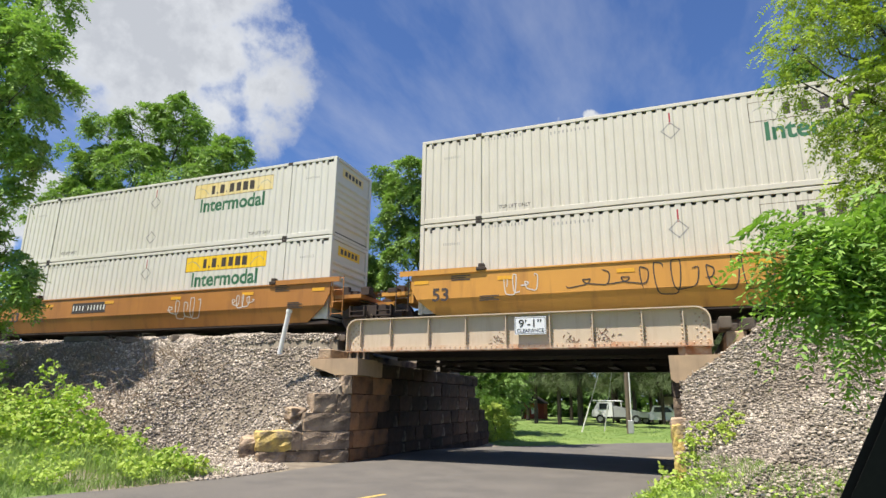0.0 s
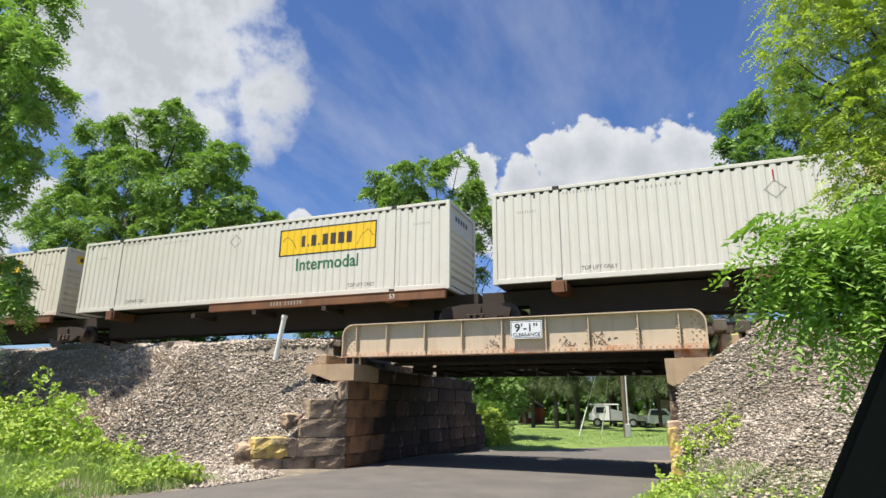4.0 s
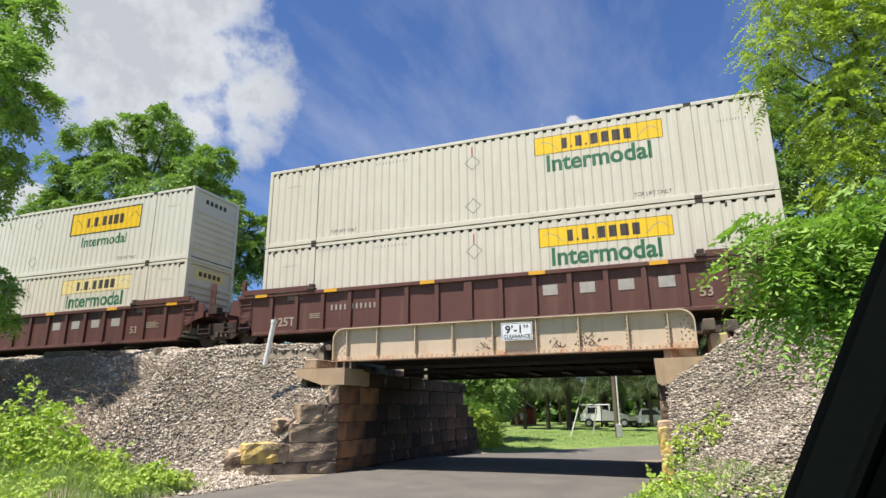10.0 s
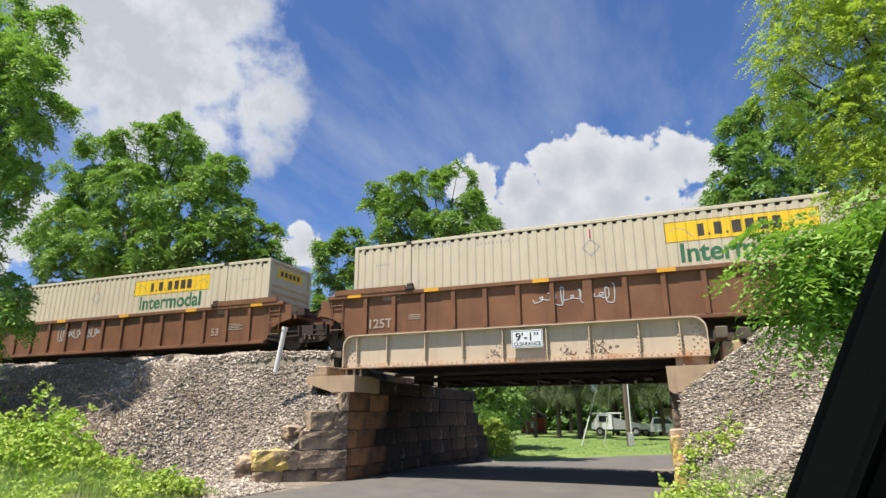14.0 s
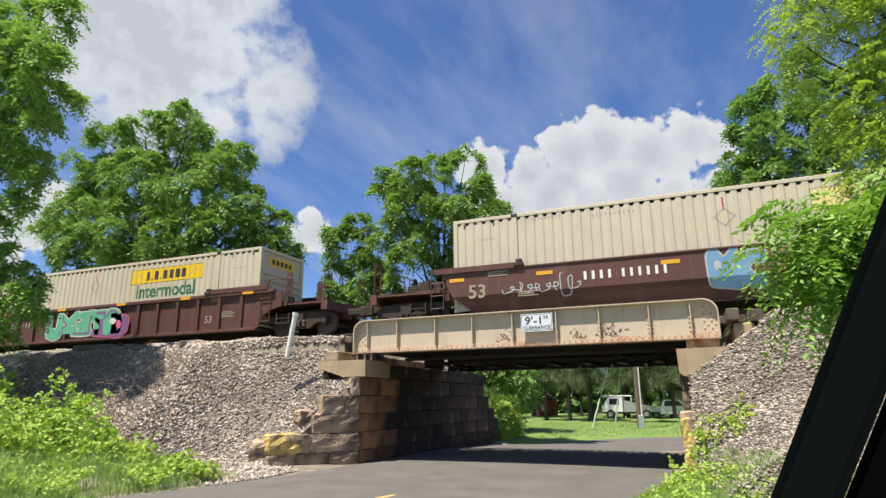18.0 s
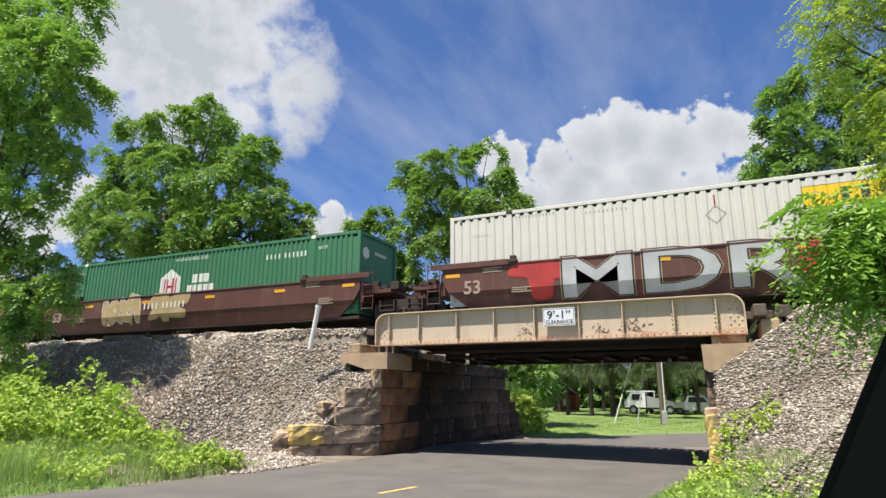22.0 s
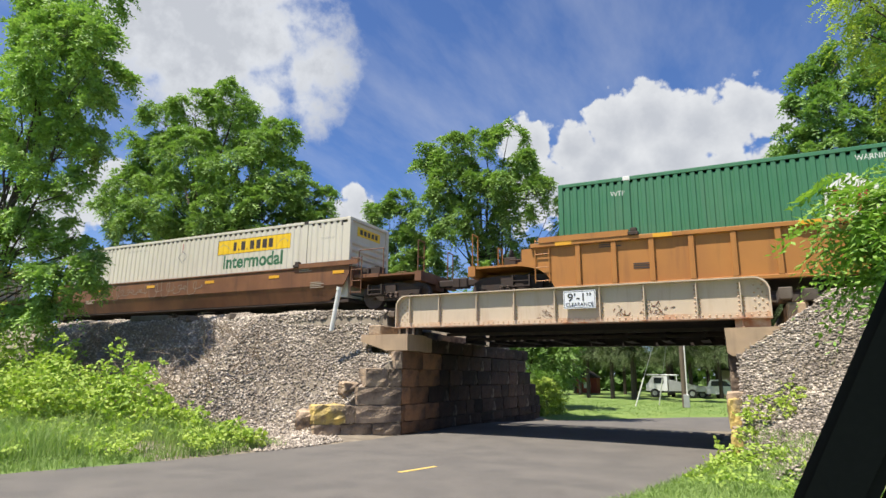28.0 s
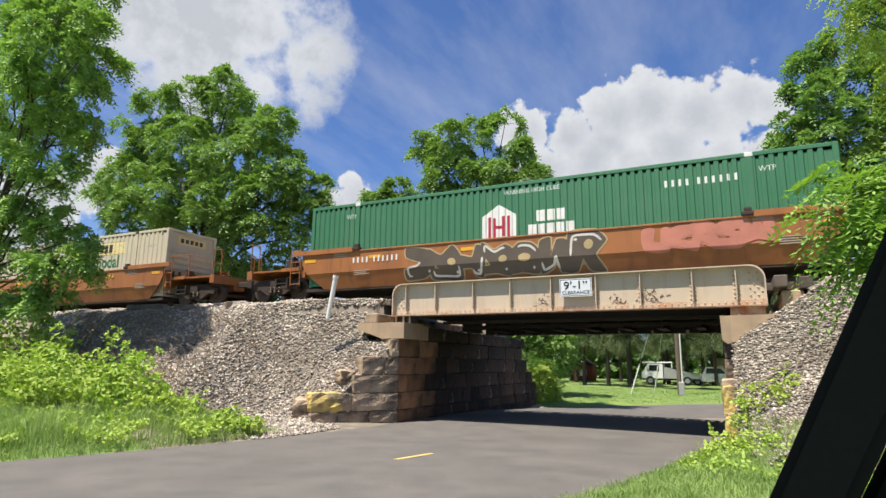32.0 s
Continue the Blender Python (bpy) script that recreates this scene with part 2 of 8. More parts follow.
    if bump:
        bp = nt.nodes.new("ShaderNodeBump")
        bp.inputs["Strength"].default_value = bump
        bp.inputs["Distance"].default_value = 0.02
        if bump_scale:
            nb = nt.nodes.new("ShaderNodeTexNoise")
            nb.inputs["Scale"].default_value = bump_scale
            nb.inputs["Detail"].default_value = 6
            L(src, nb.inputs["Vector"])
            L(nb.outputs["Fac"], bp.inputs["Height"])
        else:
            L(n2.outputs["Fac"], bp.inputs["Height"])
        L(bp.outputs[0], b.inputs["Normal"])
    return m


def leafy(name, base, second, rough=0.62, trans=0.35):
    """Leaves: colour varied leaf by leaf and bough by bough, with light shining through."""
    m = bpy.data.materials.new(name)
    m.use_nodes = True
    nt = m.node_tree
    L = nt.links.new
    b = nt.nodes["Principled BSDF"]
    b.inputs["Roughness"].default_value = rough
    b.inputs["Specular IOR Level"].default_value = 0.24
    gi = nt.nodes.new("ShaderNodeNewGeometry")
    tc = nt.nodes.new("ShaderNodeTexCoord")
    n = nt.nodes.new("ShaderNodeTexNoise")
    n.inputs["Scale"].default_value = 0.9
    n.inputs["Detail"].default_value = 3
    L(tc.outputs["Object"], n.inputs["Vector"])
    add = nt.nodes.new("ShaderNodeMath")
    add.operation = "MULTIPLY_ADD"
    L(gi.outputs["Random Per Island"], add.inputs[0])
    add.inputs[1].default_value = 0.7
    L(n.outputs["Fac"], add.inputs[2])
    r = nt.nodes.new("ShaderNodeMapRange")
    r.inputs[1].default_value, r.inputs[2].default_value = 0.35, 1.2
    L(add.outputs[0], r.inputs[0])
    c = nt.nodes.new("ShaderNodeMixRGB")
    c.inputs[1].default_value, c.inputs[2].default_value = (*base, 1), (*second, 1)
    L(r.outputs[0], c.inputs[0])
    L(c.outputs[0], b.inputs["Base Color"])
    t = nt.nodes.new("ShaderNodeBsdfTranslucent")
    br = nt.nodes.new("ShaderNodeMixRGB")
    br.blend_type = "MULTIPLY"
    br.inputs[0].default_value = 1
    L(c.outputs[0], br.inputs[1])
    br.inputs[2].default_value = (1.4, 1.6, 0.75, 1)
    L(br.outputs[0], t.inputs[0])
    mx = nt.nodes.new("ShaderNodeMixShader")
    mx.inputs[0].default_value = trans
    L(b.outputs[0], mx.inputs[1])
    L(t.outputs[0], mx.inputs[2])
    L(mx.outputs[0], nt.nodes["Material Output"].inputs[0])
    return m


M = {}
M["asphalt"] = surface("asphalt", (0.10, 0.092, 0.083), (0.145, 0.131, 0.115), 0.85, scale=1.2, fine=160, mix=0.8, bump=0.5,
                       stain=(0.06, 0.056, 0.053), stain_amount=0.75, stain_scale=0.6)
M["road_yellow"] = surface("road_yellow", (0.62, 0.42, 0.10), (0.4, 0.3, 0.12), 0.8, scale=12, fine=150, bump=0.3)
M["soil"] = surface("soil", (0.15, 0.122, 0.09), (0.235, 0.20, 0.15), 0.95, scale=2.5, fine=70, bump=0.9, mix=0.9, bump_scale=9)
M["ballast"] = surface("ballast", (0.37, 0.32, 0.265), (0.215, 0.178, 0.142), 0.9, scale=0.8, fine=40, per=0.88, skew=1.7, bump=0.3, mix=0.9)
M["lawn"] = surface("lawn", (0.11, 0.18, 0.035), (0.17, 0.235, 0.055), 0.9, scale=0.6, fine=90, bump=0.5, mix=0.9)
M["girder_paint"] = surface("girder_paint", (0.56, 0.455, 0.335), (0.49, 0.395, 0.29), 0.6, scale=2.2, fine=90, bump=0.08,
                            stain=(0.30, 0.17, 0.09), stain_amount=0.35, stain_scale=1.6, streak=True)
M["girder_edge"] = surface("girder_edge", (0.53, 0.43, 0.32), (0.46, 0.34, 0.23), 0.65, scale=2.2, fine=90, bump=0.1,
                           stain=(0.42, 0.17, 0.055), stain_amount=0.95, stain_scale=1.4)
M["girder_rust"] = surface("girder_rust", (0.30, 0.13, 0.06), (0.42, 0.36, 0.28), 0.85, scale=5, fine=80, mix=0.8, bump=0.4)
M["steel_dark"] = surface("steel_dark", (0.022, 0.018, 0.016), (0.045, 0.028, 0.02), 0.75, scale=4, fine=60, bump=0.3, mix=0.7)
# near-black: the shade under the deck is put into this colour
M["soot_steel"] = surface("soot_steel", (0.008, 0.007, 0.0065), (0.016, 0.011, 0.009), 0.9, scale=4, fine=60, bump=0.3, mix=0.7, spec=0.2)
M["scar"] = surface("scar", (0.10, 0.045, 0.025), (0.24, 0.10, 0.045), 0.9, scale=9, fine=80, mix=0.9, bump=0.4)
M["rivet_paint"] = surface("rivet_paint", (0.50, 0.40, 0.29), (0.36, 0.22, 0.12), 0.65, scale=7, fine=90, mix=0.7, bump=0.05)
M["rail_steel"] = surface("rail_steel", (0.16, 0.10, 0.07), (0.1, 0.06, 0.045), 0.6, metal=0.5, scale=8, fine=60)
M["tie_wood"] = surface("tie_wood", (0.10, 0.075, 0.055), (0.19, 0.16, 0.13), 0.9, scale=3, fine=50, bump=0.6, per=0.3)
M["stone"] = surface("stone", (0.37, 0.275, 0.185), (0.19, 0.14, 0.098), 0.9, scale=2.2, fine=40, bump=1.0, bump_scale=13, mix=0.9,
                     stain=(0.07, 0.05, 0.038), stain_amount=0.9, stain_scale=1.5, per=0.35, stain_range=(0.46, 0.62))
# blocks under the bridge: soot, with the shade there also mixed into the colour
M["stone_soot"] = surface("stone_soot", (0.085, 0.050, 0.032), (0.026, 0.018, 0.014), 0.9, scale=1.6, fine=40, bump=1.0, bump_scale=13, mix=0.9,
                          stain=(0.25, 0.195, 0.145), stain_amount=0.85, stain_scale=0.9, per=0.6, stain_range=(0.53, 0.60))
M["stone_rust"] = surface("stone_rust", (0.34, 0.165, 0.075), (0.19, 0.105, 0.06), 0.9, scale=1.8, fine=40, bump=1.0, bump_scale=13, mix=0.9,
                          stain=(0.06, 0.042, 0.03), stain_amount=0.85, stain_scale=1.2, per=0.35, stain_range=(0.47, 0.66))
M["stone_yellow"] = surface("stone_yellow", (0.58, 0.42, 0.12), (0.22, 0.17, 0.11), 0.85, scale=3.2, fine=50, mix=0.9, bump=1.0, bump_scale=13, stain=(0.13, 0.105, 0.085), stain_amount=1.0, stain_scale=3.2)
M["concrete"] = surface("concrete", (0.44, 0.31, 0.195), (0.34, 0.25, 0.165), 0.9, scale=2.5, fine=60, bump=0.4, mix=0.8,
                        stain=(0.2, 0.13, 0.08), stain_amount=0.6, stain_scale=1.4, streak=True)
for nm in ("stone", "stone_soot", "stone_rust", "stone_yellow"):
    for nd in M[nm].node_tree.nodes:
        if nd.bl_idname == "ShaderNodeBump":
            nd.inputs["Distance"].default_value = 0.035
M["bark"] = surface("bark", (0.075, 0.058, 0.045), (0.045, 0.036, 0.03), 0.95, scale=6, fine=40, bump=1.0)
M["sign_white"] = surface("sign_white", (0.72, 0.73, 0.75), None, 0.4, scale=3, fine=80, mix=0.2, bump=0.0)
M["black"] = surface("black", (0.02, 0.02, 0.02), None, 0.6, bump=0.0)
M["post_white"] = surface("post_white", (0.72, 0.71, 0.68), (0.6, 0.58, 0.54), 0.6, scale=5, fine=60, bump=0.1)
M["car_black"] = surface("car_black", (0.022, 0.021, 0.020), (0.030, 0.028, 0.026), 0.7, scale=10, fine=400, bump=0.0, spec=0.05)
M["car_trim"] = surface("car_trim", (0.012, 0.0105, 0.009), None, 0.8, scale=10, fine=300, bump=0.0, spec=0.05)
M["box_white"] = surface("box_white", (0.60, 0.555, 0.475), (0.55, 0.50, 0.42), 0.5, scale=1.1, fine=50, mix=0.7, bump=0.05,
                         stain=(0.40, 0.33, 0.25), stain_amount=0.35, stain_scale=1.1, streak=True)
M["box_clean"] = surface("box_clean", (0.62, 0.595, 0.54), (0.57, 0.54, 0.48), 0.45, scale=1.1, fine=50, mix=0.6, bump=0.04,
                         stain=(0.5, 0.46, 0.4), stain_amount=0.25, stain_scale=1.1, streak=True)
M["box_cream"] = surface("box_cream", (0.56, 0.485, 0.365), (0.50, 0.43, 0.32), 0.5, scale=1.1, fine=50, mix=0.7, bump=0.05,
                         stain=(0.38, 0.27, 0.17), stain_amount=0.35, stain_scale=1.1, streak=True)
M["box_rusty"] = surface("box_rusty", (0.57, 0.51, 0.42), (0.5, 0.43, 0.34), 0.55, scale=1.1, fine=50, mix=0.8, bump=0.08,
                         stain=(0.33, 0.15, 0.07), stain_amount=0.85, stain_scale=1.0, streak=True)
M["box_green"] = surface("box_green", (0.018, 0.135, 0.06), (0.025, 0.155, 0.07), 0.45, scale=1.2, fine=50, mix=0.7, bump=0.05,
                         stain=(0.05, 0.12, 0.07), stain_amount=0.4, stain_scale=1.0, streak=True)
M["box_soft_green"] = surface("box_soft_green", (0.042, 0.165, 0.080), (0.052, 0.180, 0.090), 0.5, scale=1.2, fine=50, mix=0.7, bump=0.05,
                              stain=(0.09, 0.16, 0.10), stain_amount=0.4, stain_scale=1.0, streak=True)
M["box_dark_green"] = surface("box_dark_green", (0.022, 0.085, 0.045), (0.035, 0.10, 0.055), 0.5, scale=1.2, fine=50, mix=0.7, bump=0.05,
                              stain=(0.06, 0.1, 0.06), stain_amount=0.4, stain_scale=1.0, streak=True)
M["box_floor"] = surface("box_floor", (0.06, 0.055, 0.05), None, 0.8)
M["rail_yellow"] = surface("rail_yellow", (0.56, 0.27, 0.045), (0.50, 0.23, 0.04), 0.55, scale=0.9, fine=50, mix=0.8, bump=0.08,
                           stain=(0.24, 0.10, 0.03), stain_amount=0.6, stain_scale=0.8, streak=True)
M["rail_amber"] = surface("rail_amber", (0.40, 0.17, 0.035), (0.33, 0.135, 0.03), 0.55, scale=0.9, fine=50, mix=0.8, bump=0.08,
                          stain=(0.18, 0.075, 0.025), stain_amount=0.6, stain_scale=0.8, streak=True)
M["rail_tan"] = surface("rail_tan", (0.34, 0.185, 0.06), (0.24, 0.125, 0.045), 0.6, scale=0.9, fine=50, mix=0.9, bump=0.08,
                        stain=(0.13, 0.07, 0.035), stain_amount=0.7, stain_scale=0.8, streak=True)
M["rail_orange"] = surface("rail_orange", (0.36, 0.13, 0.035), (0.28, 0.10, 0.03), 0.6, scale=0.9, fine=50, mix=0.9, bump=0.08,
                           stain=(0.13, 0.05, 0.025), stain_amount=0.7, stain_scale=0.8, streak=True)
M["rail_rust"] = surface("rail_rust", (0.20, 0.085, 0.035), (0.135, 0.055, 0.025), 0.65, scale=1.2, fine=50, mix=0.9, bump=0.1,
                         stain=(0.07, 0.035, 0.02), stain_amount=0.7, stain_scale=0.9, streak=True)
M["rail_brown"] = surface("rail_brown", (0.105, 0.036, 0.028), (0.085, 0.032, 0.025), 0.6, scale=1.0, fine=50, mix=0.9, bump=0.08,
                          stain=(0.17, 0.10, 0.07), stain_amount=0.5, stain_scale=0.8, streak=True)
M["under"] = surface("under", (0.035, 0.025, 0.02), (0.06, 0.035, 0.025), 0.85, scale=5, fine=50, bump=0.3)
M["wheel"] = surface("wheel", (0.10, 0.07, 0.055), (0.05, 0.035, 0.03), 0.55, metal=0.4, scale=9, fine=60)
M["sign_yellow"] = surface("sign_yellow", (0.80, 0.52, 0.02), (0.74, 0.46, 0.02), 0.45, scale=2, fine=60, mix=0.6, bump=0.0)
M["sign_faded"] = surface("sign_faded", (0.72, 0.55, 0.20), (0.70, 0.60, 0.38), 0.55, scale=2, fine=60, mix=0.8, bump=0.0)
M["letter_dark"] = surface("letter_dark", (0.045, 0.035, 0.03), (0.08, 0.06, 0.05), 0.5, scale=5, fine=60, bump=0)
M["letter_green"] = surface("letter_green", (0.03, 0.13, 0.06), (0.05, 0.16, 0.08), 0.5, scale=5, fine=60, bump=0)
M["letter_grey"] = surface("letter_grey", (0.30, 0.28, 0.26), (0.42, 0.40, 0.37), 0.55, scale=6, fine=60, bump=0)
M["letter_white"] = surface("letter_white", (0.74, 0.73, 0.70), (0.6, 0.58, 0.54), 0.5, scale=5, fine=60, bump=0)
M["letter_blue"] = surface("letter_blue", (0.03, 0.05, 0.22), None, 0.5, scale=5, fine=60, bump=0)
M["letter_brown"] = surface("letter_brown", (0.11, 0.055, 0.02), None, 0.5, scale=5, fine=60, bump=0)
M["letter_tan"] = surface("letter_tan", (0.36, 0.29, 0.22), (0.26, 0.19, 0.14), 0.55, scale=6, fine=60, bump=0)
M["letter_red"] = surface("letter_red", (0.38, 0.02, 0.04), None, 0.5, scale=5, fine=60, bump=0)
M["reflector"] = surface("reflector", (0.72, 0.36, 0.02), (0.6, 0.3, 0.03), 0.4, scale=9, fine=60, bump=0)
for nm, c in (("spray_black", (0.03, 0.03, 0.03)), ("spray_white", (0.62, 0.58, 0.53)), ("spray_silver", (0.45, 0.46, 0.47)),
              ("spray_cyan", (0.16, 0.42, 0.44)), ("spray_teal", (0.04, 0.22, 0.28)), ("spray_pink", (0.62, 0.12, 0.24)),
              ("spray_red", (0.42, 0.035, 0.03)), ("spray_tan", (0.46, 0.34, 0.17)), ("spray_olive", (0.25, 0.20, 0.06)),
              ("spray_blue", (0.16, 0.32, 0.50)), ("spray_green", (0.12, 0.42, 0.26)), ("spray_purple", (0.22, 0.10, 0.24)),
              ("spray_dust", (0.25, 0.18, 0.13)), ("spray_dark", (0.10, 0.075, 0.055)), ("spray_patch", (0.27, 0.175, 0.11)), ("spray_maroon", (0.26, 0.035, 0.04)), ("spray_salmon", (0.52, 0.19, 0.13))):
    M[nm] = surface(nm, c, tuple(x * 0.7 for x in c), 0.6, scale=1.6, fine=40, mix=0.7, bump=0.0)
M["leaf_walnut"] = leafy("leaf_walnut", (0.120, 0.215, 0.052), (0.260, 0.375, 0.105), trans=0.22)
M["leaf_locust"] = leafy("leaf_locust", (0.135, 0.250, 0.064), (0.300, 0.425, 0.120), trans=0.22)
M["leaf_mid"] = leafy("leaf_mid", (0.105, 0.205, 0.052), (0.230, 0.345, 0.100), trans=0.22)
M["leaf_dark"] = leafy("leaf_dark", (0.065, 0.130, 0.038), (0.140, 0.220, 0.065), trans=0.22)
M["leaf_bright"] = leafy("leaf_bright", (0.135, 0.255, 0.045), (0.265, 0.395, 0.090), trans=0.26)
M["leaf_yellowish"] = leafy("leaf_yellowish", (0.245, 0.340, 0.058), (0.410, 0.480, 0.105), trans=0.26)
M["leaf_bush"] = leafy("leaf_bush", (0.195, 0.315, 0.048), (0.390, 0.480, 0.105), trans=0.26)
M["needle"] = leafy("needle", (0.07, 0.10, 0.04), (0.12, 0.155, 0.065), trans=0.2)
M["grass"] = leafy("grass", (0.148, 0.242, 0.064), (0.286, 0.369, 0.128), trans=0.26)
M["grass_tall"] = leafy("grass_tall", (0.185, 0.285, 0.085), (0.340, 0.430, 0.150), trans=0.26)
M["dry_stem"] = surface("dry_stem", (0.22, 0.16, 0.11), (0.3, 0.24, 0.17), 0.9, scale=9, fine=60)
M["paint_white"] = surface("paint_white", (0.74, 0.75, 0.76), (0.68, 0.69, 0.7), 0.35, scale=2, fine=60, mix=0.5, bump=0.03)
M["glass_dark"] = surface("glass_dark", (0.02, 0.025, 0.03), None, 0.12, scale=2, fine=60, bump=0.0)
M["siding"] = surface("siding", (0.55, 0.47, 0.36), None, 0.7, scale=2, fine=60)
M["barn_red"] = surface("barn_red", (0.28, 0.05, 0.035), None, 0.7, scale=2, fine=60)
M["pole_wood"] = surface("pole_wood", (0.12, 0.09, 0.065), (0.18, 0.14, 0.1), 0.9, scale=4, fine=60, bump=0.5)
M["grey_metal"] = surface("grey_metal", (0.40, 0.41, 0.42), (0.3, 0.31, 0.31), 0.5, metal=0.3, scale=4, fine=60)

# ---- building tools ----
from mathutils.geometry import tessellate_polygon

R = random.Random(7)


def mesh_ob(name, bm, material, parent=None, label=""):
    me = bpy.data.meshes.new(name)
    bm.to_mesh(me)
    bm.free()
    for m in (material if isinstance(material, (list, tuple)) else [material]):
        me.materials.append(M[m])
    ob = new(name, me)
    ob.parent = parent
    if label:
        ob["label"] = label
    return ob


def part(name, bm, material, parent, label=""):
    return mesh_ob(name, bm, material, parent, label)


def again(ob, m, parent=None):
    """One more object on the same mesh."""
    o = new(ob.name.split(".")[0], ob.data)
    o.parent = parent or ob.parent
    o.matrix_basis = m
    for k in ("label",):
        if k in ob:
            o[k] = ob[k]
    return o


def thing(name, label, category, group="", kind="", at=None):
    e = new(name)
    e.empty_display_size = 0.3
    if at is not None:
        e.matrix_basis = at
    return tagged(e, label, category, group, kind)


def box(bm, x0, x1, y0, y1, z0, z1, bev=0.0):
    v = [bm.verts.new((x, y, z)) for z in (z0, z1) for x, y in ((x0, y0), (x1, y0), (x1, y1), (x0, y1))]
    fs = [bm.faces.new([v[i] for i in q]) for q in ((3, 2, 1, 0), (4, 5, 6, 7), (0, 1, 5, 4), (1, 2, 6, 5), (2, 3, 7, 6), (3, 0, 4, 7))]
    if bev:
        es = list({e for f in fs for e in f.edges})
        bmesh.ops.bevel(bm, geom=es, offset=bev, segments=1, affect="EDGES")
    return bm


def boxes(*rows, bev=0.0):
    bm = bmesh.new()
    for r in rows:
        box(bm, *r, bev=bev)
    return bm


def prism(poly, y0, y1, bm=None, axis="y"):
    """A polygon of (x, z) pushed from y0 to y1 (axis 'x': (y, z) pushed along x; 'z': (x, y) pushed up)."""
    bm = bm or bmesh.new()

    def P(a, b, c):
        return {"y": (a, c, b), "x": (c, a, b), "z": (a, b, c)}[axis]
    lo = [bm.verts.new(P(a, b, y0)) for a, b in poly]
    hi = [bm.verts.new(P(a, b, y1)) for a, b in poly]
    n = len(poly)
    bm.faces.new(lo)
    bm.faces.new(hi[::-1])
    for i in range(n):
        bm.faces.new((lo[i], lo[(i + 1) % n], hi[(i + 1) % n], hi[i]))
    bmesh.ops.recalc_face_normals(bm, faces=bm.faces[:])
    return bm


def rod(bm, a, b, r, seg=8, r2=None):
    a, b = Vector(a), Vector(b)
    q = (b - a).to_track_quat("Z", "Y").to_matrix()
    r2 = r if r2 is None else r2
    c0 = [bm.verts.new(a + q @ Vector((r * math.cos(2 * math.pi * i / seg), r * math.sin(2 * math.pi * i / seg), 0))) for i in range(seg)]
    c1 = [bm.verts.new(b + q @ Vector((r2 * math.cos(2 * math.pi * i / seg), r2 * math.sin(2 * math.pi * i / seg), 0))) for i in range(seg)]
    for i in range(seg):
        bm.faces.new((c0[i], c0[(i + 1) % seg], c1[(i + 1) % seg], c1[i]))
    bm.faces.new(c0[::-1])
    bm.faces.new(c1)
    return bm


def rods(*rows, seg=8):
    bm = bmesh.new()
    for a, b, r in rows:
        rod(bm, a, b, r, seg)
    return bm


TEXT_CACHE = {}


def text_part(name, words, size, material, parent, at, squeeze=1.0, bold=0.0):
    """Raised lettering in the built-in font; centred on its pose, reading along x, up along y."""
    key = (words, round(size, 3), squeeze, bold)
    if key not in TEXT_CACHE:
        cu = bpy.data.curves.new("lettering", "FONT")
        cu.body = words
        cu.size = size
        cu.extrude = 0.004
        cu.offset = bold
        cu.resolution_u = 3
        cu.align_x, cu.align_y = "CENTER", "CENTER"
        tmp = bpy.data.objects.new("lettering", cu)
        me = bpy.data.meshes.new_from_object(tmp)
        bpy.data.objects.remove(tmp)
        me.transform(Matrix.Diagonal((squeeze, 1, 1, 1)))
        TEXT_CACHE[key] = me
    me = TEXT_CACHE[key]
    if not me.materials:
        me.materials.append(M[material])
    elif me.materials[0] != M[material]:
        me = me.copy()
        me.materials[0] = M[material]
    ob = new(name, me)
    ob.parent = parent
    ob.matrix_basis = at
    return ob


FACE = Matrix.Rotation(radians(90), 4, "X")  # lettering upright, read from -y


def smooth(ob):
    for p in ob.data.polygons:
        p.use_smooth = True
    return ob


def cloud_mesh(name, verts, faces, material, parent=None):
    me = bpy.data.meshes.new(name)
    me.from_pydata(verts, [], faces)
    me.materials.append(M[material])
    ob = new(name, me)
    ob.parent = parent
    return ob

# ---- ground, road, embankment ----
RAIL_Z = 3.92          # top of rail
CREST_Z = 3.52         # ballast shoulder


def smoothstep(a, b, x):
    t = np.clip((x - a) / (b - a), 0, 1)
    return t * t * (3 - 2 * t)


def road_mid(y):
    """The road's middle line; it bends west south of the bridge and east beyond it."""
    y = np.asarray(y, float)
    s = np.clip(-2.0 - y, 0, 60)
    n = np.clip(y - 5.0, 0, 200)
    m = np.minimum(n, 14.0)
    return 1.35 - 0.022 * s ** 2 + 0.05 * m ** 2 + 1.4 * (n - m)


ROAD_HALF = 4.15


def road_half(y):
    y = np.asarray(y, float)
    n = np.clip(y - 5.0, 0, 14.0)
    return ROAD_HALF * np.sqrt(1 + (0.1 * n) ** 2)


def off_road(x, y):
    return np.abs(x - road_mid(y)) - road_half(y)


def dip(y):
    """The land north of the track lies a little lower."""
    return 0.38 * smoothstep(1, 12, np.asarray(y, float))


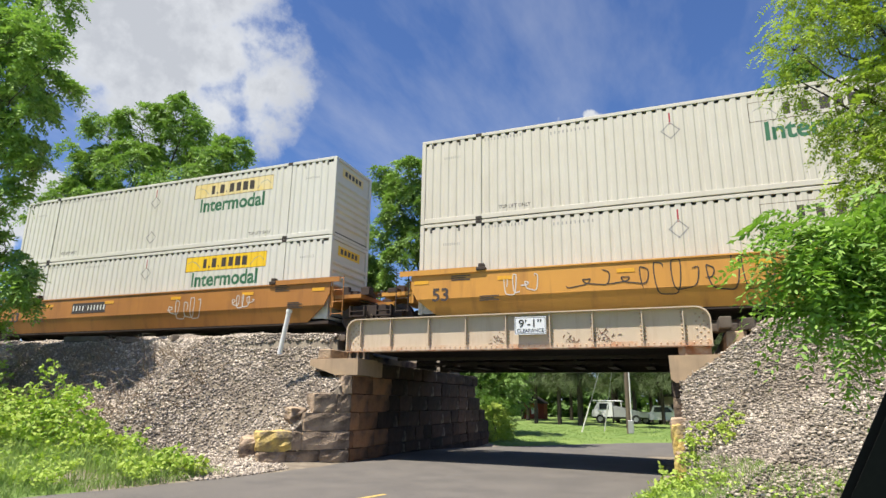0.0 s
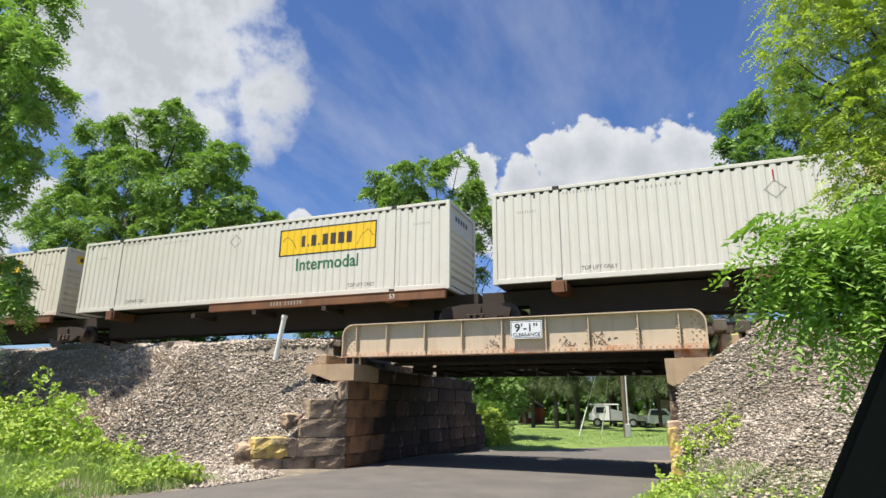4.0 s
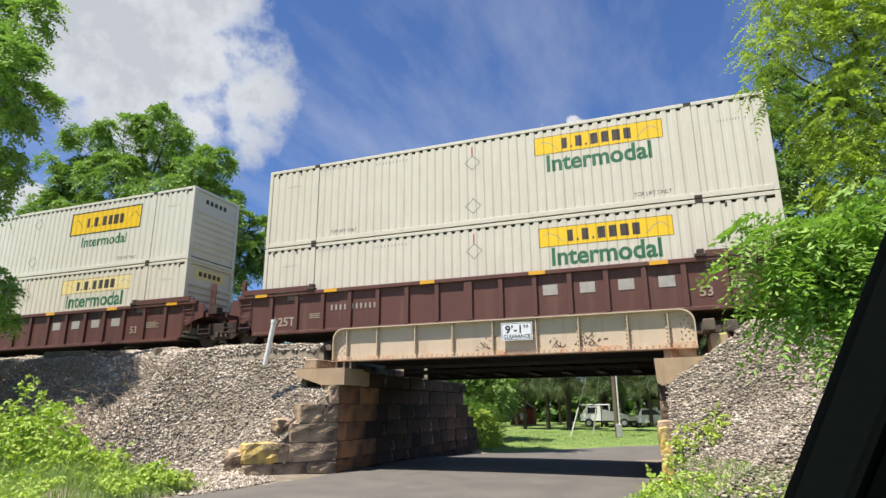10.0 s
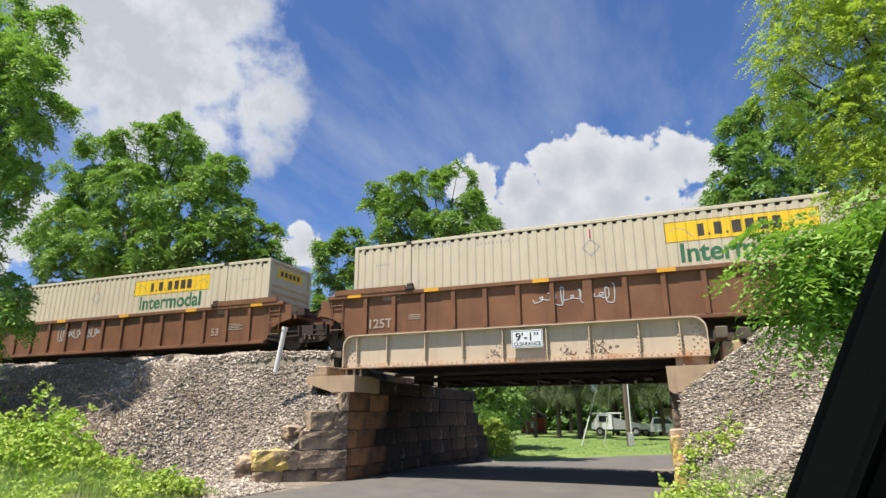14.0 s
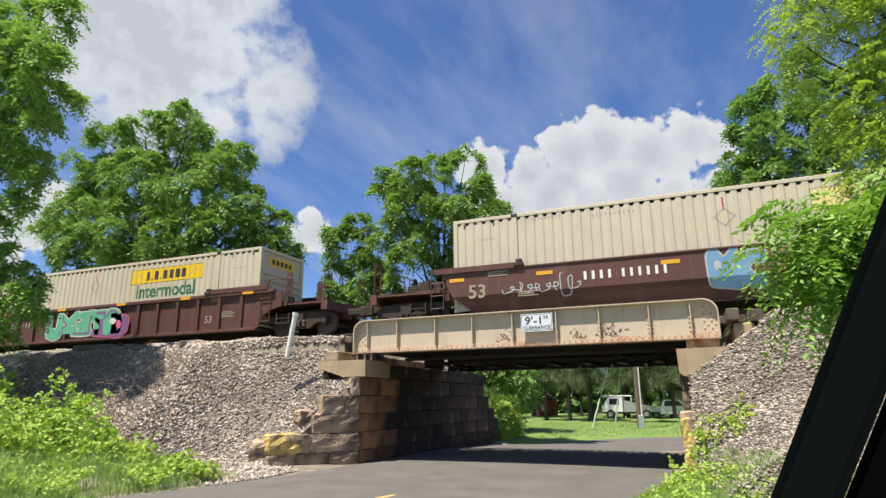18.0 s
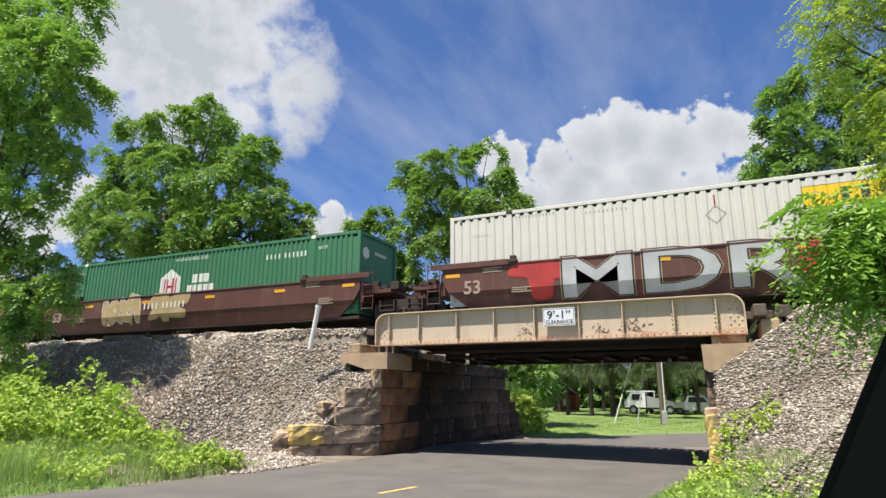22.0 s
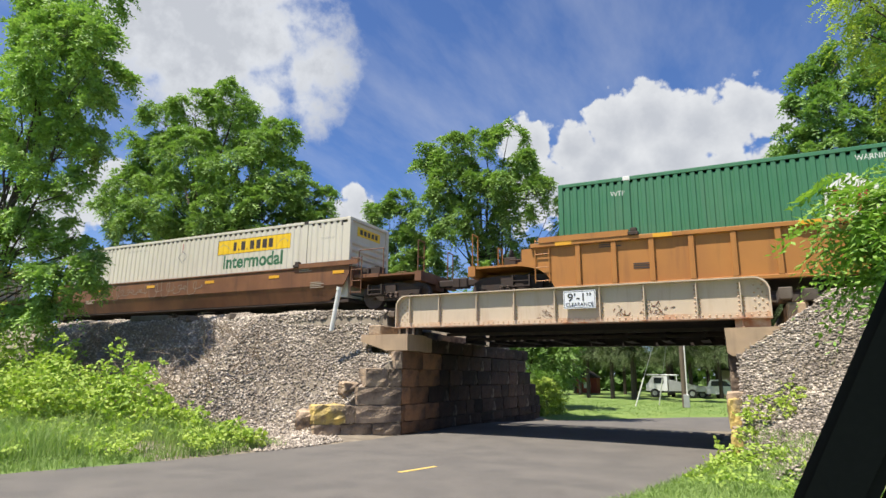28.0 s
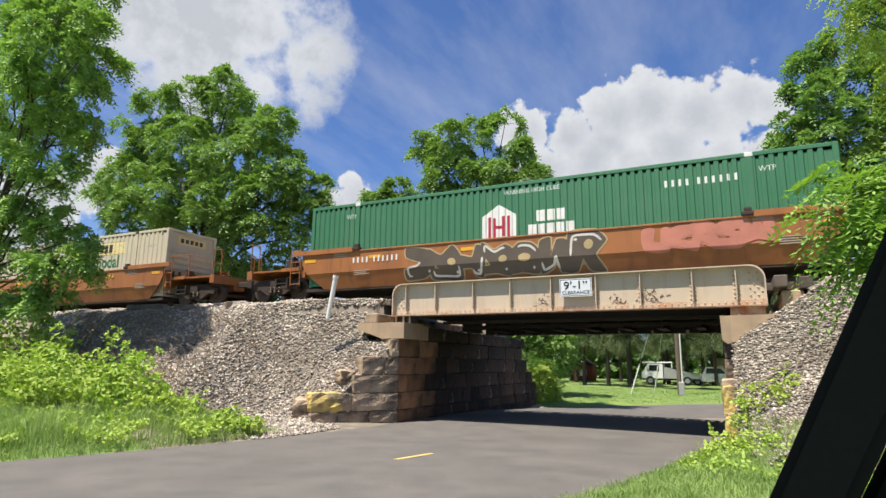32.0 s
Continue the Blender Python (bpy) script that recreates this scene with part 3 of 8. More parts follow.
def ground_z(x, y):
    x, y = np.asarray(x, float), np.asarray(y, float)
    # embankment: crest along the track, slopes both ways, cut through by the road
    south = CREST_Z - 0.80 * np.clip(-3.05 - y, 0, 50)
    north = CREST_Z - 0.62 * np.clip(y - 9.5, 0, 50)
    bank = np.minimum(south, north)
    left = x < 1.4
    # gravel runs down over the stepped wing walls: s along the wall, back away from its face
    sx, sy = x + 2.78, y + 2.57
    along = -0.572 * sx - 0.821 * sy
    back = -0.821 * sx + 0.572 * sy
    top_l = np.interp(along, [-1.6, -0.9, -0.3, 0.3, 0.85, 1.4, 1.85, 2.3, 2.7, 3.4], [3.7, 3.2, 2.75, 2.38, 1.88, 1.40, 1.00, 0.62, 0.34, 0.0])
    lim_l = top_l + 0.62 * (back - 0.60) + 0.55 * np.clip(back - 1.3, 0, 9)
    lim_l = np.where((back < 0.10) | ((y > -2.45) & (x > -4.05)), -10.0, lim_l)
    top_r = np.interp(y, [-6.6, -5.4, -4.6, -3.9, -3.3, -2.7], [0.05, 0.22, 0.55, 1.05, 1.65, 2.35])
    lim_r = np.where(x < np.where(y > -2.45, 7.3, 6.12), -10.0, top_r + 0.62 * (x - 6.25))
    limit = np.where(left, lim_l, lim_r)
    bank = np.minimum(bank, limit)
    bank = bank + 0.21 * smoothstep(-3.1, -2.0, y) * (1 - smoothstep(1.9, 2.6, y)) * (bank > 3.3)
    bank = np.maximum(bank, 0.0)
    away_road = off_road(x, y)
    verge = 0.10 * smoothstep(0.0, 1.2, away_road) + 0.10 * smoothstep(1.5, 6, away_road)
    rough = 0.05 * np.sin(x * 2.1 + y * 1.3) * np.sin(y * 1.7 - x * 0.6) + 0.03 * np.sin(x * 5.3 - y * 2.1) * np.sin(y * 4.7 + x)
    z = np.where(bank > 0.25, bank, np.maximum(bank, verge))
    z = z + rough * smoothstep(0.2, 1.0, away_road) - dip(y) * (bank < 0.25)
    return np.where(away_road < 0.0, np.minimum(z, -0.03 - dip(y)), z)


def build_ground():
    xs = np.concatenate([[-2500, -900, -300, -120, -70], np.arange(-48, -14, 1.0), np.arange(-14, -7, 0.22), np.arange(-7, -2.6, 0.09), np.arange(-2.6, 5.9, 0.25), np.arange(5.9, 8.4, 0.09), np.arange(8.4, 14, 0.22), np.arange(14, 48, 1.0), [70, 120, 300, 900, 2500]])
    ys = np.concatenate([[-2500, -900, -300, -100, -50, -35], np.arange(-26, -10, 0.7), np.arange(-10, -6.4, 0.22), np.arange(-6.4, -1.6, 0.09), np.arange(-1.6, 12, 0.25), np.arange(12, 60, 1.0), [75, 110, 300, 900, 2500]])
    X, Y = np.meshgrid(xs, ys)
    Z = ground_z(X, Y)
    nx, ny = len(xs), len(ys)
    verts = np.stack([X, Y, Z], -1).reshape(-1, 3).tolist()
    faces = [(j * nx + i, j * nx + i + 1, (j + 1) * nx + i + 1, (j + 1) * nx + i) for j in range(ny - 1) for i in range(nx - 1)]
    ob = cloud_mesh("ground", verts, faces, "lawn")
    ob.data.materials.append(M["soil"])
    for p in ob.data.polygons:
        c = p.center
        if abs(c.x) < 60 and c.z > 0.30 and -10 < c.y < 16:
            p.material_index = 1
        elif c.y < -3 and c.y > -9.5 and -14 < c.x < -2:
            p.material_index = 1
        elif -5.4 < c.y < 11 and -5 < c.x < 7.6:
            p.material_index = 1
    smooth(ob)
    tagged(ob, "grassy ground rising into a steep gravel railway embankment", "ground", kind="structure")
    return ob


def build_road():
    ys = np.concatenate([np.arange(-44, -12, 1.0), np.arange(-12, 14, 0.4), np.arange(14, 40, 1.0)])
    verts, faces = [], []
    k = 13
    for y in ys:
        mid = float(road_mid(y))
        tang = (float(road_mid(y + 0.1)) - mid) / 0.1
        nrm = Vector((1, -tang, 0)).normalized()
        for i in range(k):
            s = -1 + 2 * i / (k - 1)
            w = ROAD_HALF + (0.06 * math.sin(y * 3.1 + s) + 0.05 * math.sin(y * 7.7)) * (abs(s) == 1)
            zz = 0.03 * (1 - s * s) - float(dip(y))
            verts.append((mid + nrm.x * s * w, y + nrm.y * s * w, zz))
    for j in range(len(ys) - 1):
        for i in range(k - 1):
            a = j * k + i
            faces.append((a, a + 1, a + k + 1, a + k))
    ob = smooth(cloud_mesh("road", verts, faces, "asphalt"))
    tagged(ob, "worn grey asphalt road passing under the bridge", "road", kind="structure")
    # worn yellow centre dash
    bm = bmesh.new()
    a, b = Vector((0.66, -8.45)), Vector((0.90, -7.50))
    d = (b - a).normalized()
    n = Vector((d.y, -d.x)) * 0.055
    pts = [a - n, b - n * 0.9, b + n * 0.8, a + n]
    prism([(p.x, p.y) for p in pts], 0.026, 0.034, bm, "z")
    tagged(mesh_ob("centre_line_dash", bm, "road_yellow"), "worn yellow painted dash on the road", "road marking", kind="structure")


build_ground()
build_road()

# ---- bridge ----
GY, GX0, GX1, GZ0, GZ1 = -2.30, -3.20, 6.95, 3.13, 4.09


STIFF_X = [-2.74, -1.74, -0.52, 0.62, 1.79, 3.00, 4.12, 5.35, 6.32]


def girder_outline(inset=0.0, n=6, rad=0.33):
    x0, x1, z0, z1 = GX0 + inset, GX1 - inset, GZ0 + inset, GZ1 - inset
    pts = [(x0, z0), (x1, z0)]
    for i in range(n + 1):
        a = math.pi / 2 * i / n
        pts.append((x1 - rad + rad * math.cos(a), z1 - rad + rad * math.sin(a)))
    for i in range(n + 1):
        a = math.pi / 2 + math.pi / 2 * i / n
        pts.append((x0 + rad + rad * math.cos(a), z1 - rad + rad * math.sin(a)))
    return pts


def build_bridge():
    b = thing("girder_bridge", "cream-painted riveted steel plate girder railway bridge with rust stains", "bridge")
    part("plate_girder", prism(girder_outline(0.02), GY + 0.10, GY + 0.125), "girder_paint", b)
    # flange that runs round the top and the rounded ends
    def flange(y0, y1):
        bm = bmesh.new()
        o, i = girder_outline(0.0), girder_outline(0.028)
        n = len(o)
        rows = [[bm.verts.new((x, y, z)) for x, z in pts] for pts, y in ((o, y0), (i, y0), (o, y1), (i, y1))]
        for k in range(1, n):
            j = (k + 1) % n
            bm.faces.new((rows[0][k], rows[0][j], rows[1][j], rows[1][k]))
            bm.faces.new((rows[2][j], rows[2][k], rows[3][k], rows[3][j]))
            bm.faces.new((rows[0][j], rows[0][k], rows[2][k], rows[2][j]))
            bm.faces.new((rows[1][k], rows[1][j], rows[3][j], rows[3][k]))
        bmesh.ops.recalc_face_normals(bm, faces=bm.faces[:])
        return bm
    part("top_flange", flange(GY - 0.05, GY + 0.30), "girder_paint", b)
    part("bottom_flange", boxes((GX0, GX1, GY - 0.09, GY + 0.30, GZ0 - 0.028, GZ0)), "girder_rust", b, "rusty bottom flange")
    part("flange_angle", boxes((GX0 + 0.02, GX1 - 0.02, GY + 0.04, GY + 0.099, GZ0 + 0.001, GZ0 + 0.012), (GX0 + 0.02, GX1 - 0.02, GY + 0.084, GY + 0.099, GZ0 + 0.013, GZ0 + 0.13)), "girder_edge", b)
    st = None
    for x in STIFF_X:
        if st is None:
            st = part("stiffener", boxes((-0.012, 0.012, GY - 0.02, GY + 0.099, GZ0 + 0.132, GZ1 - 0.03), (-0.07, -0.014, GY + 0.085, GY + 0.099, GZ0 + 0.132, GZ1 - 0.03)), "girder_paint", b)
            st.location.x = x
        else:
            again(st, Matrix.Translation((x, 0, 0)))
    # rivets: bottom row, stiffener rows, clusters at both ends
    def rivet_head():
        bm = bmesh.new()
        r = 0.027
        v0 = [bm.verts.new((r * math.cos(math.pi * i / 3), 0, r * math.sin(math.pi * i / 3))) for i in range(6)]
        v1 = [bm.verts.new((r * 0.6 * math.cos(math.pi * i / 3), -r * 0.6, r * 0.6 * math.sin(math.pi * i / 3))) for i in range(6)]
        for i in range(6):
            bm.faces.new((v0[(i + 1) % 6], v0[i], v1[i], v1[(i + 1) % 6]))
        bm.faces.new(v1)
        return bm
    heads = []

    def rivet(x, z, y=GY + 0.084):
        if not heads:
            heads.append(part("rivet", rivet_head(), "rivet_paint", b))
            heads[0].matrix_basis = Matrix.Translation((x, y, z))
        else:
            again(heads[0], Matrix.Translation((x, y, z)))
    for i in range(66):
        rivet(GX0 + 0.12 + i * (GX1 - GX0 - 0.24) / 65, GZ0 + 0.075)
    for x in STIFF_X:
        for i in range(7):
            rivet(x - 0.042, GZ0 + 0.20 + i * 0.105, GY + 0.085)
        for i in range(4):
            rivet(x + 0.06, GZ0 + 0.19 + i * 0.10, GY + 0.1)
    for sx, s in ((GX0, 1), (GX1, -1)):
        for i in range(4):
            for j in range(8):
                if (i + j) % 2 == 0 and not (i == 0 and j > 5):
                    rivet(sx + s * (0.08 + i * 0.085), GZ0 + 0.15 + j * 0.09, GY + 0.099)
    # rusty gashes where lorries have struck the lower edge
    for x, z, w, h in ((1.52, 3.35, 0.30, 0.24), (3.55, 3.32, 0.26, 0.20), (4.14, 3.36, 0.22, 0.24), (4.47, 3.38, 0.26, 0.26)):
        bm = bmesh.new()
        for k in range(26):
            cx, cz = x + R.gauss(0, 0.42) * w, z + R.gauss(0, 0.42) * h
            ra, rb, tilt = R.uniform(0.015, 0.065), R.uniform(0.004, 0.014), R.uniform(-1.1, 1.1)
            pts = []
            for a in [i * math.pi / 3 for i in range(6)]:
                px, pz = ra * R.uniform(0.6, 1.2) * math.cos(a), rb * R.uniform(0.6, 1.3) * math.sin(a)
                pts.append((cx + px * math.cos(tilt) - pz * math.sin(tilt), max(cz + px * math.sin(tilt) + pz * math.cos(tilt), GZ0 + 0.14)))
            yk = GY + 0.0945 - 0.0003 * k
            prism(pts, yk, GY + 0.0995, bm)
        part("impact_scar", bm, "scar", b, "rusty dented scar")
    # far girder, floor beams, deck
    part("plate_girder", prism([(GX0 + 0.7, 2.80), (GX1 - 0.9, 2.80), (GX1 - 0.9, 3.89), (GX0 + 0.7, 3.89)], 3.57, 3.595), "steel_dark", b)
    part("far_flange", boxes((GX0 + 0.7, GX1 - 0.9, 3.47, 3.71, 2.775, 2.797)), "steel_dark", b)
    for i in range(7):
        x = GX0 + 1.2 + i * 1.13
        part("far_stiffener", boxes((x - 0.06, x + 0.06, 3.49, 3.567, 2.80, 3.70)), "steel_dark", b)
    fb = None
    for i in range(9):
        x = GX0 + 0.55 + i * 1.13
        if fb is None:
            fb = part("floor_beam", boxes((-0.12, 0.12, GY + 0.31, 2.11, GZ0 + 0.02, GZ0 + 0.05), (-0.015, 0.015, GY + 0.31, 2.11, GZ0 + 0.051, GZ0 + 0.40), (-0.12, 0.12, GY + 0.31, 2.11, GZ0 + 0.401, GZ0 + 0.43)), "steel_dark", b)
            fb.location.x = x
        else:
            again(fb, Matrix.Translation((x, 0, 0)))
    for y in (-0.75, 0.75):
        part("stringer", boxes((GX0, GX1, y - 0.12, y + 0.12, GZ0 + 0.10, GZ0 + 0.13), (GX0, GX1, y - 0.015, y + 0.015, GZ0 + 0.131, GZ0 + 0.43)), "steel_dark", b)
    part("bottom_plate", boxes((GX0 + 0.6, GX1 - 0.6, GY + 0.32, 1.73, GZ0 - 0.02, GZ0 + 0.015)), "soot_steel", b, "dark bottom plate with the underside's shade in its colour")
    # tie ends that reach out over the open bay beside the far girder
    tie_end = None
    for i in range(36):
        x = GX0 + 0.25 + i * 0.275
        if tie_end is None:
            # near-black colour keeps the sunlit tie ends looking shaded
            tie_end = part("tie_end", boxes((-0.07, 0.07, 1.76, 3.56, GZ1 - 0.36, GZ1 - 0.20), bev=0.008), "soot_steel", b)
            tie_end.location.x = x
        else:
            again(tie_end, Matrix.Translation((x, 0, 0)))
    for i in range(9):
        x = GX0 + 0.55 + i * 1.13
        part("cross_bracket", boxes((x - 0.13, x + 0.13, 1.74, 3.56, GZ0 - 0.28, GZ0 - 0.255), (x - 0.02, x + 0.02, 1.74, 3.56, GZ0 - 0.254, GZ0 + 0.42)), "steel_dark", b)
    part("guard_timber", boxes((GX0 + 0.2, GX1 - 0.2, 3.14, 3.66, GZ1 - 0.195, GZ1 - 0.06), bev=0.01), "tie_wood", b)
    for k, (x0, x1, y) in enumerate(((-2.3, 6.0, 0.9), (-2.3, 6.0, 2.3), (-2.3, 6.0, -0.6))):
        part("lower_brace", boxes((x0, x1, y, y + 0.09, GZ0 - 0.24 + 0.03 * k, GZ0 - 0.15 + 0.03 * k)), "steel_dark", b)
    # bearings
    for x in (GX0 + 0.14, GX0 + 0.40, GX0 + 0.62, GX1 - 0.62):
        part("bearing_bolt", boxes((x - 0.025, x + 0.025, GY - 0.03, GY + 0.03, 2.90, GZ0 - 0.029)), "girder_rust", b, "rusty orange bearing bar")
    part("bearing_plate", boxes((GX0 + 0.05, GX0 + 0.75, GY + 0.05, GY + 0.30, 2.895, GZ0 - 0.029)), "steel_dark", b)
    part("bearing_plate", boxes((GX1 - 0.80, GX1 - 0.05, GY + 0.05, GY + 0.30, 2.855, GZ0 - 0.029)), "girder_rust", b)
    # clearance sign
    s = thing("clearance_sign", "white rectangular clearance sign with black lettering on the girder", "sign")
    sx0, sx1, sz0, sz1 = 2.05, 2.91, 3.49, 3.97
    y = GY - 0.035
    part("sign_plate", boxes((sx0, sx1, y, y + 0.006, sz0, sz1)), "sign_white", s)
    e = 0.012
    part("sign_border", boxes((sx0 + 0.02, sx1 - 0.02, y - 0.002, y - 0.0005, sz1 - 0.02 - e, sz1 - 0.02), (sx0 + 0.02, sx1 - 0.02, y - 0.002, y - 0.0005, sz0 + 0.02, sz0 + 0.02 + e), (sx0 + 0.02, sx0 + 0.02 + e, y - 0.002, y - 0.0005, sz0 + 0.033, sz1 - 0.033), (sx1 - 0.02 - e, sx1 - 0.02, y - 0.002, y - 0.0005, sz0 + 0.033, sz1 - 0.033)), "black", s)
    mid = (sx0 + sx1) / 2
    text_part("lettering", "9\u2019-1\u201d", 0.30, "black", s, Matrix.Translation((mid, y - 0.003, sz1 - 0.19)) @ FACE, 1.1, 0.003)
    text_part("lettering", "CLEARANCE", 0.135, "black", s, Matrix.Translation((mid, y - 0.003, sz0 + 0.105)) @ FACE, 0.98, 0.0)
    part("sign_strap", boxes((sx0 + 0.1, sx0 + 0.14, y + 0.007, GY + 0.099, sz0 + 0.1, sz0 + 0.14), (sx1 - 0.14, sx1 - 0.1, y + 0.007, GY + 0.099, sz0 + 0.1, sz0 + 0.14)), "steel_dark", s)


def build_track():
    t = thing("railway_track", "rusty steel rails on weathered wooden sleepers", "railway track", kind="structure")
    for y in (-0.755, 0.755):
        bm = prism([(y - 0.07, RAIL_Z - 0.17), (y + 0.07, RAIL_Z - 0.17), (y + 0.07, RAIL_Z - 0.155), (y + 0.01, RAIL_Z - 0.14), (y + 0.01, RAIL_Z - 0.04), (y + 0.036, RAIL_Z - 0.03), (y + 0.036, RAIL_Z - 0.002), (y - 0.036, RAIL_Z - 0.002), (y - 0.036, RAIL_Z - 0.03), (y - 0.01, RAIL_Z - 0.04), (y - 0.01, RAIL_Z - 0.14), (y - 0.07, RAIL_Z - 0.155)], -420, 420, None, "x")
        part("rail", bm, "rail_steel", t)
    tie = None
    x = -40.0
    while x < 40:
        on = GX0 - 0.3 < x < GX1 + 0.3
        if tie is None:
            tie = part("sleeper", boxes((-0.11, 0.11, -1.35, 1.35, RAIL_Z - 0.36, RAIL_Z - 0.171), bev=0.012), "tie_wood", t)
            tie.location.x = x
        else:
            again(tie, Matrix.Translation((x, R.uniform(-0.05, 0.05), 0)) @ Matrix.Rotation(R.uniform(-0.02, 0.02), 4, "Z"))
        x += 0.42 if on else 0.53


STONE_MESHES = {}


def stone_block(parent, w, d, h, m, mat="stone", seed=0, name="stone", jag=0.022):
    """One rough-faced block; w along x, d along y, h up; its pose m is the block's centre."""
    rr = random.Random(seed)
    bm = bmesh.new()
    box(bm, -w / 2, w / 2, -d / 2, d / 2, -h / 2, h / 2)
    bmesh.ops.subdivide_edges(bm, edges=bm.edges[:], cuts=3, use_grid_fill=True)
    for v in bm.verts:
        c = v.co
        k = sum(abs(abs(a) - b / 2) < 1e-4 for a, b in ((c.x, w), (c.y, d), (c.z, h)))
        s = 0.5 if k == 1 else (-0.15 if k == 2 else -0.4)
        n = Vector((c.x / w, c.y / d, c.z / h))
        v.co += Vector((math.copysign(1, n.x) * (abs(n.x) > 0.49), math.copysign(1, n.y) * (abs(n.y) > 0.49), math.copysign(1, n.z) * (abs(n.z) > 0.49))) * (s * jag * rr.uniform(0.3, 1.5))
        v.co += Vector((rr.uniform(-1, 1), rr.uniform(-1, 1), rr.uniform(-1, 1))) * jag * 0.55
    ob = part(name, bm, mat, parent)
    ob.matrix_basis = m
    return ob


def wall_of_blocks(parent, p0, p1, courses, top_at, depth=0.6, seed=1, mats=("stone",)):
    """Courses of squared blocks along the line p0-p1 in plan, body on its right-hand side; top_at(s) is the wall's height s metres along."""
    rr = random.Random(seed)
    p0, p1 = Vector((*p0, 0)), Vector((*p1, 0))
    d = (p1 - p0)
    length = d.length
    d.normalize()
    nrm = Vector((d.y, -d.x, 0))
    ang = math.atan2(d.y, d.x)
    z = courses[0]
    for ci in range(len(courses) - 1):
        z0, z1 = courses[ci], courses[ci + 1]
        s = -rr.uniform(0, 0.5)
        ok = [q * 0.05 for q in range(int(length / 0.05) + 1) if top_at(q * 0.05) >= z1 - 0.02]
        lo, hi = (min(ok), max(ok) + 0.05) if ok else (0, 0)
        while s < length:
            w = rr.uniform(0.7, 1.5)
            a, b = max(s, lo), min(s + w, length, hi)
            if b - a > 0.12:
                c = p0 + d * ((a + b) / 2) + nrm * (depth / 2 + rr.uniform(-0.025, 0.02))
                stone_block(parent, b - a - 0.014, depth, z1 - z0 - 0.014, Matrix.Translation((c.x, c.y, (z0 + z1) / 2)) @ Matrix.Rotation(ang, 4, "Z"), mats((a + b) / 2) if callable(mats) else rr.choice(mats), rr.randrange(1 << 30))
            s += w


def build_abutments():
    courses = [-0.5, 0.02, 0.36, 0.85, 1.36, 1.88, 2.40]
    a = thing("wall_west", "sandstone block abutment stained with rust and soot, darkened for the shade under the bridge", "wall", kind="structure")
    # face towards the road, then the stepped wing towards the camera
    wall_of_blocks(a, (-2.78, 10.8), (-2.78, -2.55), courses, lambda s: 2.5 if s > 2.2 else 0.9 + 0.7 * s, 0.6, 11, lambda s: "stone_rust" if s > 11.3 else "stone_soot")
    part("core", boxes((-4.6, -3.42, -2.2, 10.6, -0.2, 2.38)), "stone", a)
    wing = [(0.24, 2.40), (1.15, 1.88), (1.50, 1.36), (1.80, 0.85), (9, 0.36)]
    wall_of_blocks(a, (-2.78, -2.57), (-4.25, -4.68), courses, lambda s: next(h for lim, h in wing if s < lim), 0.62, 5)
    stone_block(a, 0.92, 0.70, 0.50, Matrix.Translation((-4.26, -4.12, 0.61)) @ Matrix.Rotation(radians(52), 4, "Z"), "stone_yellow", 3, jag=0.05)
    stone_block(a, 0.75, 0.5, 0.55, Matrix.Translation((-4.66, -4.30, 0.42)) @ Matrix.Rotation(radians(38), 4, "Z"), "stone", 7, jag=0.07)
    stone_block(a, 0.6, 0.45, 0.40, Matrix.Translation((-3.98, -3.45, 1.28)) @ Matrix.Rotation(radians(60), 4, "Z") @ Matrix.Rotation(radians(8), 4, "X"), "stone", 8, jag=0.06)
    cap = part("bridge_seat", prism([(-4.25, 2.90), (-2.60, 2.90), (-2.60, 2.42), (-2.95, 2.42), (-3.35, 2.42), (-4.25, 2.70)], -2.62, -1.4), "concrete", a, "weathered tan concrete cap")
    part("bridge_seat", boxes((-4.2, -2.66, -1.39, -0.9, 2.405, 2.88), bev=0.03), "concrete", a, "weathered tan concrete cap")
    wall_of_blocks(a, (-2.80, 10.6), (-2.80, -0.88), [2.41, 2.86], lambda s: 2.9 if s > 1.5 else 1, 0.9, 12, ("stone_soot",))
    part("seat_block", boxes((-3.28, -2.80, -2.58, -1.5, 1.90, 2.418), bev=0.03), "concrete", a)
    part("back_wall", boxes((-4.2, -3.75, -2.3, 4.2, 2.91, 3.22), bev=0.03), "stone", a)
    e = thing("wall_east", "sandstone block abutment with chipped yellow paint on its edge", "wall", kind="structure")
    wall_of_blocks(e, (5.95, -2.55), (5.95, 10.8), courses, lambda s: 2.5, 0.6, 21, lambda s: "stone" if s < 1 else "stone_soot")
    part("core", boxes((6.6, 7.8, -2.2, 10.6, -0.2, 2.18)), "stone", e)
    part("bridge_seat", prism([(5.92, 2.86), (7.62, 2.88), (7.45, 2.62), (6.85, 2.38), (6.05, 2.22), (5.94, 2.30)], -2.75, 10.4), "concrete", e, "weathered tan concrete cap")
    part("back_wall", boxes((7.25, 7.7, -2.3, 4.2, 2.895, 3.45), bev=0.03), "concrete", e)
    # broken wing steps on the right, painted edges
    for k, (x, y, z, w, h, mat) in enumerate(((6.35, -3.25, 1.18, 0.95, 0.5, "stone"), (6.02, -3.45, 0.98, 0.26, 0.62, "stone_yellow"), (6.45, -3.7, 0.50, 1.0, 0.5, "stone"), (6.03, -3.98, 0.42, 0.24, 0.52, "stone_yellow"), (6.40, -3.3, 0.05, 1.0, 0.5, "stone"))):
        stone_block(e, w, 0.7, h, Matrix.Translation((x, y, z)), mat, 40 + k, jag=0.03)


build_bridge()
